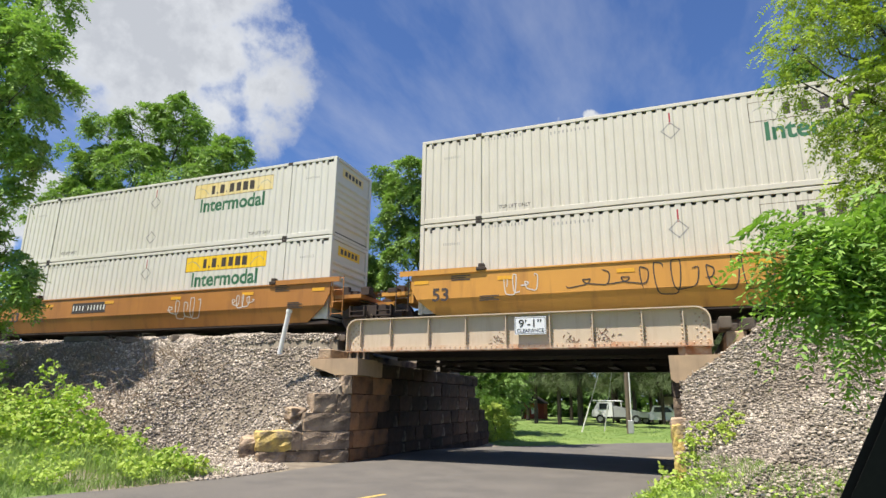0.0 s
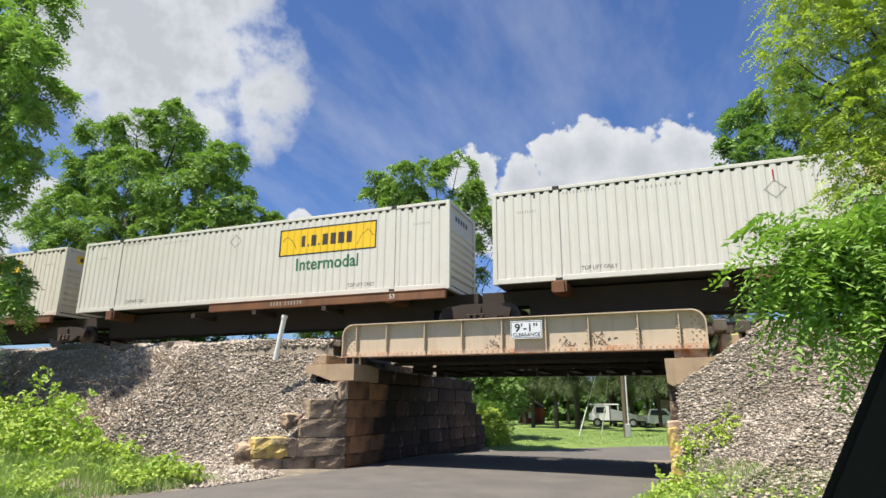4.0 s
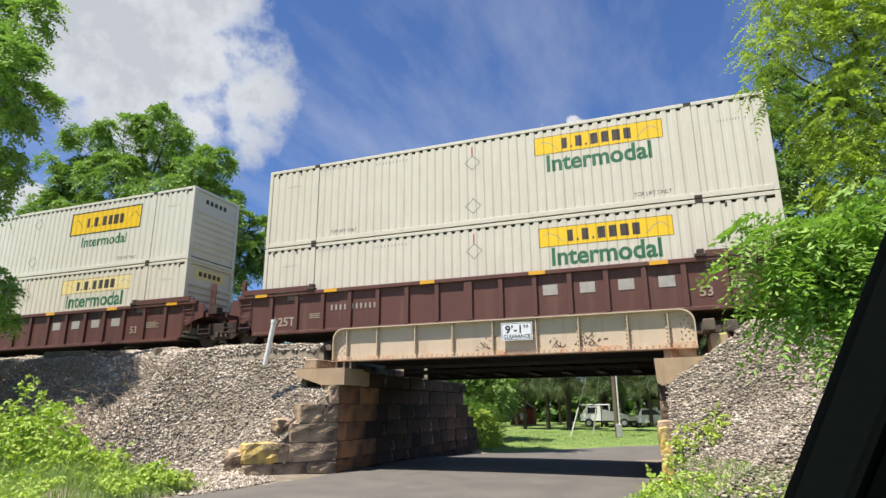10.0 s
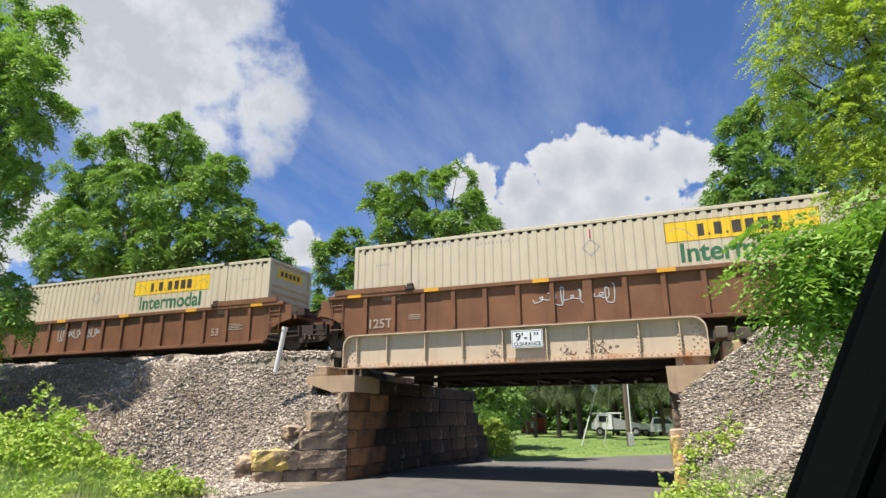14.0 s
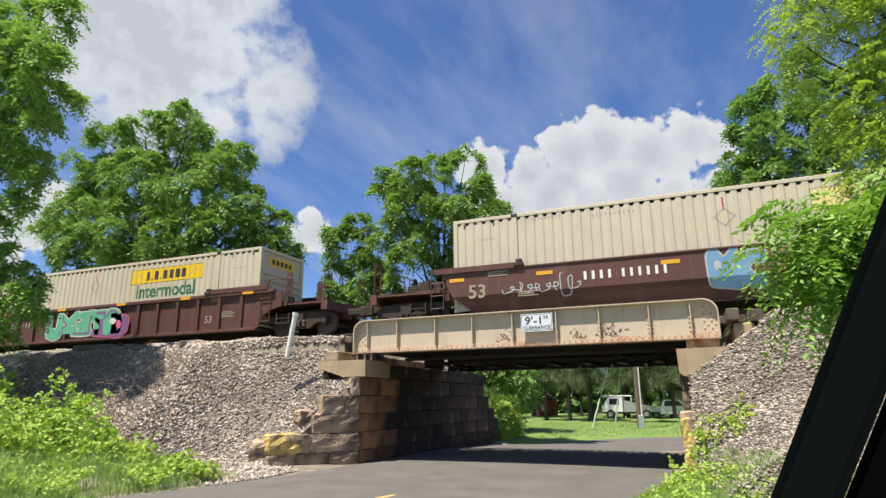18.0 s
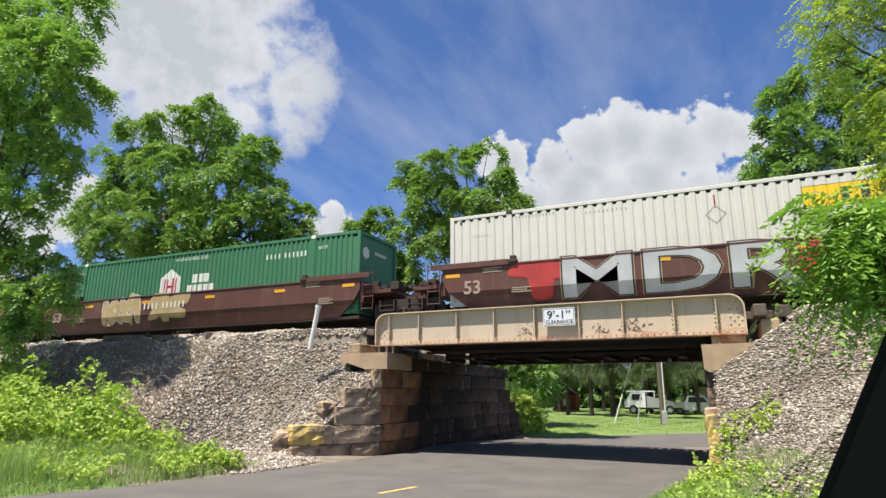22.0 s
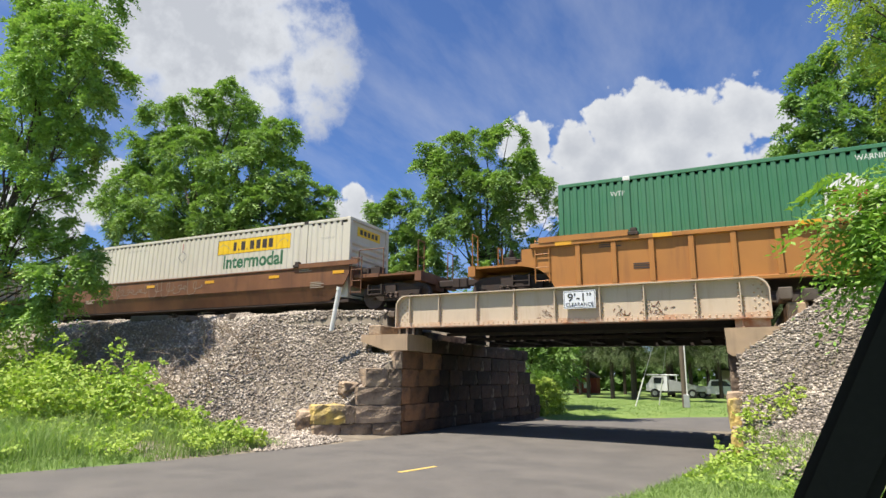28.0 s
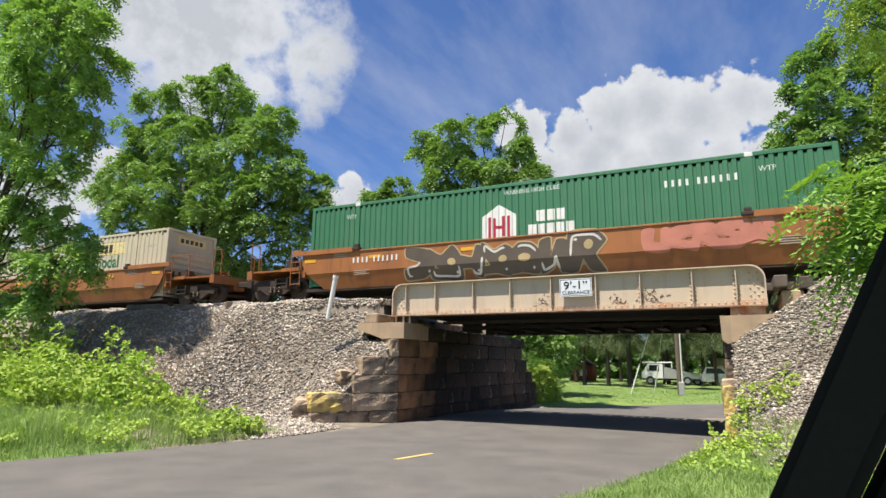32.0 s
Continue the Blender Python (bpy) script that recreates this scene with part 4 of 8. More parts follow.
build_track()
build_abutments()

# ---- train ----
SPEED = 21.36
KIT = {}
BOX_L, BOX_W, BOX_H = 8.075, 1.295, 2.896


def corrugated(period, depth, y, z0, z1, x0, x1, side, notch=0.075):
    """Trapezoid-ribbed sheet standing in the plane y; ribs stand towards side."""
    prof = []
    x = x0
    while x + period <= x1 + 1e-6:
        for f, o in ((0.0, 0), (0.30, 0), (0.42, 1), (0.88, 1)):
            prof.append((x + f * period, y - side * depth * (1 - o)))
        x += period
    prof.append((x, y - side * depth))
    prof.append((x1, y - side * depth))
    bm = bmesh.new()
    lo = [bm.verts.new((a, b, z0)) for a, b in prof]
    # the hollows stop short of the top rail; these added openings imitate shade there
    hi = [bm.verts.new((a, b, z1 - (notch if abs(b - y) > 1e-6 else 0))) for a, b in prof]
    for i in range(len(prof) - 1):
        f = (lo[i], lo[i + 1], hi[i + 1], hi[i])
        bm.faces.new(f if side < 0 else f[::-1])
    return bm


def kit(key, make):
    """One mesh per kind of part and colour, shared by all that are alike."""
    if key not in KIT:
        bm, mats = make()
        me = bpy.data.meshes.new(key[0])
        bm.to_mesh(me)
        bm.free()
        for m in (mats if isinstance(mats, (list, tuple)) else [mats]):
            me.materials.append(M[m])
        KIT[key] = me
    return KIT[key]


def kpart(name, key, make, parent, at=None, label=""):
    ob = new(name, kit((name, *key), make))
    ob.parent = parent
    if at is not None:
        ob.matrix_basis = at
    if label:
        ob["label"] = label
    return ob


def word_bars(widths, h, gap, thick=0.004, lean=0.0):
    """A row of upright blocks standing in for a name; centred, in the x-z plane facing -y."""
    bm = bmesh.new()
    total = sum(widths) + gap * (len(widths) - 1)
    x = -total / 2
    for w in widths:
        prism([(x, -h / 2), (x + w, -h / 2), (x + w + lean, h / 2), (x + lean, h / 2)], -thick, 0, bm)
        x += w + gap
    return bm


def name_plate(parent, x, z, y, w, h, mat, frame_mat=None, letters="letter_dark", faded=False):
    """Yellow name board with dark bars for the name and swooping lines at both ends."""
    pl = kpart("name_board", (mat, w, h), lambda: (boxes((-w / 2, w / 2, -0.006, 0, -h / 2, h / 2)), mat), parent, Matrix.Translation((x, y, z)))
    e = 0.05 if frame_mat else 0.014
    fm = frame_mat or "letter_brown"
    kpart("board_edge", (fm, w, h, e), lambda: (boxes((-w / 2, w / 2, -0.010, -0.007, h / 2 - e, h / 2), (-w / 2, w / 2, -0.010, -0.007, -h / 2, -h / 2 + e), (-w / 2, -w / 2 + e, -0.010, -0.007, -h / 2 + e, h / 2 - e), (w / 2 - e, w / 2, -0.010, -0.007, -h / 2 + e, h / 2 - e)), fm), pl)
    lh = min(0.40, h * 0.6)
    bx = -1.02
    for bw, bh in ((0.16, 1.0), (0.05, 0.2), (0.19, 1.0), (0.05, 0.2), (0.22, 1.0), (0.21, 1.0), (0.23, 1.0), (0.20, 1.0)):
        kpart("name_bar", (letters, lh, bw), lambda: (boxes((0, bw, -0.004, 0, -lh / 2, -lh / 2 + lh * bh), bev=0.0), letters), pl, Matrix.Translation((bx, -0.007, 0)))
        bx += bw + 0.10

    def swoop():
        bm = bmesh.new()
        for s in (-1, 1):
            pts = [(s * w * 0.47, -h * s * 0.05), (s * w * 0.42, h * 0.22), (s * w * 0.36, h * 0.05), (s * w * 0.31, -h * 0.30)]
            for (a, b), (c, d) in zip(pts, pts[1:]):
                n = Vector((d - b, a - c)).normalized() * 0.010
                prism([(a - n.x, b - n.y), (c - n.x, d - n.y), (c + n.x, d + n.y), (a + n.x, b + n.y)], -0.003, 0, bm)
        return bm
    kpart("swoosh", (fm, w, h), lambda: (swoop(), "letter_brown" if not faded else "letter_grey"), pl, Matrix.Translation((0, -0.007, 0)))
    return pl


def square_badge(parent, x, z, y, wide=1.42, high=0.96, faded=False):
    skin = "sign_faded" if faded else "sign_yellow"
    pl = kpart("badge", ("square", wide, skin), lambda: (boxes((-wide / 2, wide / 2, -0.006, 0, -high / 2, high / 2)), skin), parent, Matrix.Translation((x, y, z)), "yellow square badge with brown and blue shapes")
    kpart("badge_shape", ("brown",), lambda: (boxes((-0.55, -0.12, -0.004, 0, 0.16, 0.30), (-0.55, -0.16, -0.004, 0, -0.07, 0.07), (-0.55, -0.10, -0.004, 0, -0.32, -0.18)), "letter_brown"), pl, Matrix.Translation((0, -0.0065, 0)))
    kpart("badge_shape", ("blue",), lambda: (boxes((-0.03, 0.08, -0.004, 0, -0.24, 0.16), (0.15, 0.26, -0.004, 0, -0.24, 0.16), (0.37, 0.60, -0.004, 0, -0.05, 0.25), (0.37, 0.47, -0.004, 0, -0.31, -0.06)), "letter_blue"), pl, Matrix.Translation((0, -0.0065, 0)))
    return pl


def hex_badge(parent, x, z, y):
    def hexa():
        r = 0.72
        return prism([(r * 0.9 * math.sin(math.pi / 3 * i), r * math.cos(math.pi / 3 * i)) for i in range(6)], -0.006, 0)
    pl = kpart("badge", ("hex",), lambda: (hexa(), "letter_white"), parent, Matrix.Translation((x - 0.85, y, z + 0.02)), "white hexagon badge with red bars")

    def red():
        bm = boxes((-0.36, -0.26, -0.004, 0, -0.34, 0.34), (-0.20, -0.10, -0.004, 0, -0.34, 0.30), (0.10, 0.20, -0.004, 0, -0.30, 0.34), (0.26, 0.36, -0.004, 0, -0.34, 0.34), (-0.099, 0.099, -0.004, 0, -0.05, 0.05))
        return bm
    kpart("badge_bars", ("red",), lambda: (red(), "letter_red"), pl, Matrix.Translation((0, -0.0065, 0)))
    kpart("name_bars", ("name1",), lambda: (word_bars([0.26, 0.24, 0.24], 0.34, 0.06), "letter_white"), parent, Matrix.Translation((x + 0.78, y, z + 0.26)))
    kpart("name_bars", ("name2",), lambda: (word_bars([0.27, 0.19, 0.24, 0.24, 0.24], 0.34, 0.055), "letter_white"), parent, Matrix.Translation((x + 0.78, y, z - 0.16)))


def diamond(parent, x, z, y, mat="letter_grey", r=0.24):
    kpart("placard", (mat, r), lambda: (prism([(0, r), (r, 0), (0, -r), (-r, 0)], -0.005, 0), mat), parent, Matrix.Translation((x, y, z)))


def open_diamond(parent, x, z, y, mat="letter_grey"):
    def mk():
        bm = bmesh.new()
        r, e = 0.27, 0.035
        for (a, b), (c, d) in (((0, r), (r, 0)), ((r, 0), (0, -r)), ((0, -r), (-r, 0)), ((-r, 0), (0, r))):
            n = Vector((d - b, a - c)).normalized() * e
            prism([(a, b), (c, d), (c + n.x, d + n.y), (a + n.x, b + n.y)], -0.004, 0, bm)
        return bm
    kpart("placard_holder", (mat,), lambda: (mk(), mat), parent, Matrix.Translation((x, y, z)))


PRESSED = {}
PAINTED = ("lettering", "name_board", "board_edge", "name_bar", "name_bars", "swoosh", "badge", "badge_shape", "badge_bars", "placard", "placard_holder", "placard_line", "number_bars", "latch_hole")


def press(box_thing, per, dep):
    """Lays the painted marks of a container's near side onto its ribbed sheet, so that they follow the ribs."""
    outer, x_start = BOX_W - 0.012, -BOX_L + 0.14

    def sheet(x):
        if abs(abs(x) - 6.095) < 0.084:
            return -(BOX_W + 0.006)
        f = ((x - x_start) / per) % 1.0
        o = 0.0 if f < 0.30 else (f - 0.30) / 0.12 if f < 0.42 else 1.0 if f < 0.88 else (1.0 - f) / 0.12
        return -outer + dep * (1 - o)
    marks = []
    for ob in box_thing.children:
        marks.append((ob, ob.matrix_basis.copy()))
        marks += [(sub, ob.matrix_basis @ sub.matrix_basis) for sub in ob.children]
    for ob, m in marks:
        if ob.name.split(".")[0] not in PAINTED or m.translation.y > -1.2 or abs(m.translation.x) > 7.9:
            continue
        key = (ob.data.name, tuple(round(v, 3) for v in m.translation), per)
        if key not in PRESSED:
            bm = bmesh.new()
            bm.from_mesh(ob.data)
            bm.transform(m)
            bm.normal_update()
            bmesh.ops.delete(bm, geom=[f for f in bm.faces if f.normal.y > -0.5], context="FACES")
            xs = [v.co.x for v in bm.verts]
            cuts = [sx * 6.095 + e for sx in (-1, 1) for e in (-0.0845, 0.0845)]
            k = math.floor((min(xs) - x_start) / per)
            while x_start + k * per < max(xs):
                cuts += [x_start + (k + f) * per for f in (0.0, 0.30, 0.42, 0.88)]
                k += 1
            for cx in cuts:
                if min(xs) < cx < max(xs):
                    bmesh.ops.bisect_plane(bm, geom=bm.verts[:] + bm.edges[:] + bm.faces[:], dist=1e-5, plane_co=(cx, 0, 0), plane_no=(1, 0, 0))
            for v in bm.verts:
                v.co.y = sheet(v.co.x) - 0.0015 - 0.2 * max(-BOX_W - 0.008 - v.co.y, 0.0)
            me = bpy.data.meshes.new(ob.data.name)
            bm.to_mesh(me)
            bm.free()
            for mt in ob.data.materials:
                me.materials.append(mt)
            PRESSED[key] = me
        ob.data = PRESSED[key]
        ob.matrix_basis = Matrix.Identity(4)


def container(style, u, z, skin, label, marks=True, group="containers on the train", extras=()):
    """A 53-foot container. u: its middle along the train; z: its floor over the rail."""
    c = thing("shipping_container", label, "shipping container", group)
    green = skin in ("box_green", "box_dark_green", "box_soft_green")
    per = 0.215 if green else 0.275
    dep = 0.026 if green else 0.020
    L_, W_, H_ = BOX_L, BOX_W, BOX_H
    ins = 0.012
    for side in (-1, 1):
        kpart("side_panel", (skin, side, green), lambda: (corrugated(per, dep, side * (W_ - ins), 0.17, H_ - 0.10, -L_ + 0.14, L_ - 0.14, side), skin), c)
        kpart("top_rail", (skin, side), lambda: (boxes((-L_ + 0.141, L_ - 0.141, *sorted((side * (W_ - 0.10), side * W_)), H_ - 0.099, H_), bev=0.008), skin), c)
        kpart("bottom_rail", (skin, side), lambda: (boxes((-L_ + 0.141, L_ - 0.141, *sorted((side * (W_ - 0.11), side * W_)), 0.02, 0.169), bev=0.008), skin), c)
        for s in (-1, 1):
            kpart("corner_post", (skin, side, s), lambda: (boxes((*sorted((s * (L_ - 0.14), s * L_)), *sorted((side * (W_ - 0.16), side * W_)), 0.0, H_), bev=0.012), skin), c)
        for s in (-1, 1):
            px = s * 6.095
            kpart("lift_post", (skin, side), lambda: (boxes((-0.085, 0.085, *sorted((side * (W_ - 0.06), side * (W_ + 0.006))), 0.0, H_ + 0.004), bev=0.008), skin), c, Matrix.Translation((px, 0, 0)))
            cm = "letter_white" if green else "steel_dark"
            for zz in (0.0, H_ - 0.115):
                kpart("casting", (cm, side, zz > 1), lambda: (boxes((-0.10, 0.10, *sorted((side * (W_ - 0.12), side * (W_ + 0.012))), 0.001, 0.125 if zz > 1 else 0.11), bev=0.012), cm), c, Matrix.Translation((px, 0, zz)))
    roof = boxes((-L_ + 0.02, L_ - 0.02, -W_ + 0.02, W_ - 0.02, H_ - 0.012, H_ + 0.012))
    kpart("roof", (skin,), lambda: (roof, skin), c)
    kpart("floor", (skin,), lambda: (boxes((-L_ + 0.02, L_ - 0.02, -W_ + 0.10, W_ - 0.10, 0.05, 0.15)), "box_floor"), c)

    def front():
        # one pressed sheet with level ribs
        pts = [(L_ - 0.10, 0.1)]
        for i in range(3 if green else 7):
            z0 = 0.42 + i * 0.25
            pts += [(L_ - 0.075, z0), (L_ - 0.015, z0 + 0.05), (L_ - 0.015, z0 + 0.13), (L_ - 0.075, z0 + 0.18)]
        pts = [(L_ - 0.12, 0.1), (L_ - 0.075, 0.1)] + pts[1:] + [(L_ - 0.075, H_ - 0.101), (L_ - 0.12, H_ - 0.101)]
        return prism(pts, -W_ + 0.161, W_ - 0.161)
    kpart("front_panel", (skin,), lambda: (front(), skin), c)
    kpart("front_sill", (skin,), lambda: (boxes((L_ - 0.13, L_ - 0.002, -W_ + 0.161, W_ - 0.161, 0.0, 0.099)), skin), c)
    kpart("front_header", (skin,), lambda: (boxes((L_ - 0.13, L_ - 0.002, -W_ + 0.161, W_ - 0.161, H_ - 0.10, H_ - 0.013)), skin), c)

    def doors():
        bm = boxes((-L_ + 0.02, -L_ + 0.06, -W_ + 0.161, -0.006, 0.06, H_ - 0.04), (-L_ + 0.02, -L_ + 0.06, 0.006, W_ - 0.161, 0.06, H_ - 0.04))
        for y in (-0.9, -0.4, 0.4, 0.9):
            rod(bm, (-L_ - 0.0, y, 0.08), (-L_ - 0.0, y, H_ - 0.06), 0.018, 6)
        return bm
    kpart("doors", (skin,), lambda: (doors(), skin), c)
    y = -W_ - 0.008
    F = lambda x, zz: Matrix.Translation((x, y, zz)) @ FACE
    fx = L_ + 0.003
    if style.startswith("board"):
        kind = style[5:]
        dark = "letter_dark"
        if kind == "_yellow":
            name_plate(c, 3.52, 2.27, y, 3.72, 0.58, "sign_yellow")
            text_part("lettering", "Intermodal", 0.74, "letter_green", c, F(3.52, 1.64), 0.94, 0.020)
        elif kind == "_faded":
            name_plate(c, 3.52, 2.27, y, 3.72, 0.58, "sign_faded", None, dark, True)
            text_part("lettering", "Intermodal", 0.74, "letter_green", c, F(3.52, 1.64), 0.94, 0.020)
        elif kind == "_plain":
            name_plate(c, 3.52, 2.27, y, 3.72, 0.58, skin, None, dark, True)
            text_part("lettering", "Intermodal", 0.74, "letter_green", c, F(3.52, 1.64), 0.94, 0.020)
        elif kind == "_framed":
            name_plate(c, 3.55, 2.02, y, 3.85, 0.98, "sign_yellow", "black")
            text_part("lettering", "Intermodal", 0.60, "letter_green", c, F(3.6, 1.17), 0.94, 0.014)
        elif kind == "_framed_only":
            name_plate(c, 3.55, 1.95, y, 3.75, 1.02, "sign_yellow", "black")
        if marks:
            if "framed" not in kind:
                kpart("placard_line", ("r",), lambda: (boxes((-0.02, 0.02, -0.003, 0, -0.18, 0.18)), "letter_red"), c, Matrix.Translation((-0.35, y, 2.45)))
            open_diamond(c, -0.35, 2.08 if "framed" not in kind else 2.3, y)
            if "low" in extras:
                open_diamond(c, -0.35, 0.62, y)
            text_part("lettering", "TOP LIFT ONLY", 0.17, "letter_dark", c, F(-4.95, 0.33), 0.85)
            text_part("lettering", "TOP LIFT ONLY", 0.17, "letter_dark", c, F(4.95, 0.33), 0.85)
            kpart("number_bars", ("j1",), lambda: (word_bars([0.035] * 12, 0.09, 0.07), "letter_grey"), c, Matrix.Translation((-5.3, y, 2.66)))
            kpart("number_bars", ("j2",), lambda: (word_bars([0.035] * 10, 0.09, 0.09), "letter_grey"), c, Matrix.Translation((-3.2, y, 2.55)))
            kpart("number_bars", ("j3",), lambda: (word_bars([0.025] * 8, 0.08, 0.05), "letter_grey"), c, Matrix.Translation((7.1, y, 2.2)))
            kpart("number_bars", ("j3",), lambda: (word_bars([0.025] * 8, 0.08, 0.05), "letter_grey"), c, Matrix.Translation((-7.0, y, 2.2)))
        for s in (-1, 1):
            kpart("latch_hole", ("h",), lambda: (boxes((-0.03, 0.03, -0.004, 0, -0.07, 0.07)), "letter_dark"), c, Matrix.Translation((s * 7.7, y, 2.68)))
            kpart("latch_hole", ("h",), lambda: (boxes((-0.03, 0.03, -0.004, 0, -0.07, 0.07)), "letter_dark"), c, Matrix.Translation((s * 6.75, y, 2.68)))
        board = {"_yellow": "sign_yellow", "_faded": "sign_faded"}.get(kind, skin)
        kpart("end_board", (board,), lambda: (boxes((0, 0.006, -0.75, 0.75, -0.17, 0.17)), board), c, Matrix.Translation((L_ - 0.072, 0, 2.48)))
        kpart("end_bars", ("e",), lambda: (boxes(*[(0, 0.004, -0.62 + i * 0.25, -0.46 + i * 0.25, -0.09, 0.09) for i in range(5)]), "letter_dark"), c, Matrix.Translation((L_ - 0.065, 0.03, 2.48)))
    elif style == "square":
        square_badge(c, -1.0 if "middle" in extras else 2.9, 2.05, y, faded=skin != "box_green")
        for x in (-7.1, 7.15):
            text_part("lettering", "53'", 0.40, "letter_white", c, F(x, 1.54), 1.0, 0.006)
        for x in (-6.45, 6.6):
            text_part("lettering", "WTP", 0.19, "letter_white", c, F(x, 2.52), 0.9)
        text_part("lettering", "WARNING HIGH CUBE", 0.20, "letter_white", c, F(0.0, 2.62), 0.85)
        kpart("number_bars", ("g1",), lambda: (word_bars([0.07] * 4 + [0.001] + [0.07] * 6, 0.19, 0.11), "letter_white"), c, Matrix.Translation((5.2, y, 2.50)))
        if skin == "box_dark_green":
            for x in (-5.2, 5.0):
                text_part("lettering", "TOP LIFT ONLY", 0.22, "letter_white", c, F(x, 0.42), 0.9)
        for x in (-5.6, 5.6) if skin == "box_green" else ():
            text_part("lettering", "DA", 0.26, "letter_white", c, F(x, 0.62), 0.9)
        for x in (-4.8, 4.7):
            kpart("number_bars", ("g2",), lambda: (word_bars([0.22], 0.10, 0.05), "letter_white"), c, Matrix.Translation((x, y, 0.58)))
        for dx in extras:
            if isinstance(dx, float):
                diamond(c, dx, 1.86, y, "letter_white", 0.23)
        kpart("end_board", ("square",), lambda: (boxes((0, 0.006, -0.55, 0.05, -0.2, 0.2)), "sign_yellow"), c, Matrix.Translation((L_ - 0.072, 0.2, 2.42)))
        kpart("end_mark", ("square",), lambda: (boxes((0, 0.006, -0.16, 0.16, -0.16, 0.16)), "letter_white"), c, Matrix.Translation((L_ - 0.072, -0.6, 1.9)))
    elif style == "hex_logo":
        hex_badge(c, 0.0, 1.52, y)
        for x in (-6.9, 6.95):
            text_part("lettering", "53'", 0.46, "letter_white", c, F(x, 0.85 if x < 0 else 0.95), 1.0, 0.008)
        for x in (-6.35, 6.5):
            text_part("lettering", "WTP", 0.21, "letter_white", c, F(x, 2.42), 0.9)
        text_part("lettering", "WARNING HIGH CUBE", 0.20, "letter_white", c, F(0.2, 2.60), 0.85)
        kpart("number_bars", ("g1",), lambda: (word_bars([0.07] * 4 + [0.001] + [0.07] * 6, 0.19, 0.11), "letter_white"), c, Matrix.Translation((4.9, y, 2.30)))
        kpart("end_mark", ("hex_logo",), lambda: (prism([(0.22 * math.sin(math.pi / 3 * i), 0.22 * math.cos(math.pi / 3 * i)) for i in range(6)], 0, 0.006, None, "x"), "letter_white"), c, Matrix.Translation((L_ - 0.072, -0.8, 2.2)))
        kpart("number_bars", ("hubend",), lambda: (boxes(*[(0, 0.005, i * 0.14, i * 0.14 + 0.09, -0.06, 0.06) for i in range(6)]), "letter_white"), c, Matrix.Translation((L_ - 0.072, -0.2, 2.3)))
    press(c, per, dep)
    TRAIN.append((c, u, z))
    return c


TRAIN = []


def truck(parent, x, name="truck"):
    """Four-wheel bogie under the car."""
    at = Matrix.Translation((x, 0, 0))

    def frame_():
        bm = bmesh.new()
        for y in (-1.06, 1.06):
            prism([(-1.05, 0.38), (-1.12, 0.62), (-0.78, 0.74), (-0.42, 0.80), (0.42, 0.80), (0.78, 0.74), (1.12, 0.62), (1.05, 0.38), (0.75, 0.42), (0.42, 0.22), (-0.42, 0.22), (-0.75, 0.42)], y - 0.07, y + 0.07, bm)
        box(bm, -0.2, 0.2, -1.2, 1.2, 0.45, 0.72)
        return bm
    t = kpart("truck", ("frame",), lambda: (frame_(), "under"), parent, at, "grimy cast-steel bogie")

    def wheels():
        bm = bmesh.new()
        for y in (-0.76, 0.76):
            s = -1 if y < 0 else 1
            rod(bm, (0, y - 0.065, 0.42), (0, y + 0.065, 0.42), 0.42, 20)
            rod(bm, (0, y - s * 0.065, 0.42), (0, y - s * 0.09, 0.42), 0.445, 20)
            rod(bm, (0, y + s * 0.065, 0.42), (0, y + s * 0.20, 0.42), 0.12, 10)
        rod(bm, (0, -0.7, 0.42), (0, 0.7, 0.42), 0.08, 8)
        return bm
    for dx in (-0.88, 0.88):
        w = kpart("wheelset", ("w",), lambda: (wheels(), "wheel"), t, Matrix.Translation((dx, 0, 0)))

    def spring():
        bm = bmesh.new()
        ring = []
        for k in range(9):
            r = 0.08 if k % 2 else 0.055
            ring.append([bm.verts.new((r * math.cos(math.pi * q / 4), r * math.sin(math.pi * q / 4), 0.29 + 0.025 * k)) for q in range(8)])
        for lo, hi in zip(ring, ring[1:]):
            for q in range(8):
                bm.faces.new((lo[q], lo[(q + 1) % 8], hi[(q + 1) % 8], hi[q]))
        return bm
    for y in (-1.14, 1.14):
        for dx in (-0.2, 0.0, 0.2):
            kpart("spring", ("s",), lambda: (spring(), "wheel"), t, Matrix.Translation((dx, y, 0)))
    return t


def ladder(parent, x, y, z0, z1, w=0.42, mat="under", rungs=4):
    def mk():
        rows = [((-w / 2, 0, z0), (-w / 2, 0, z1), 0.018), ((w / 2, 0, z0), (w / 2, 0, z1), 0.018)]
        for i in range(rungs):
            zz = z0 + 0.06 + i * (z1 - z0 - 0.12) / max(rungs - 1, 1)
            rows.append(((-w / 2, 0, zz), (w / 2, 0, zz), 0.014))
        return rods(*rows, seg=6)
    return kpart("ladder", (z0, z1, w, mat, rungs), lambda: (mk(), mat), parent, Matrix.Translation((x, y, 0)))


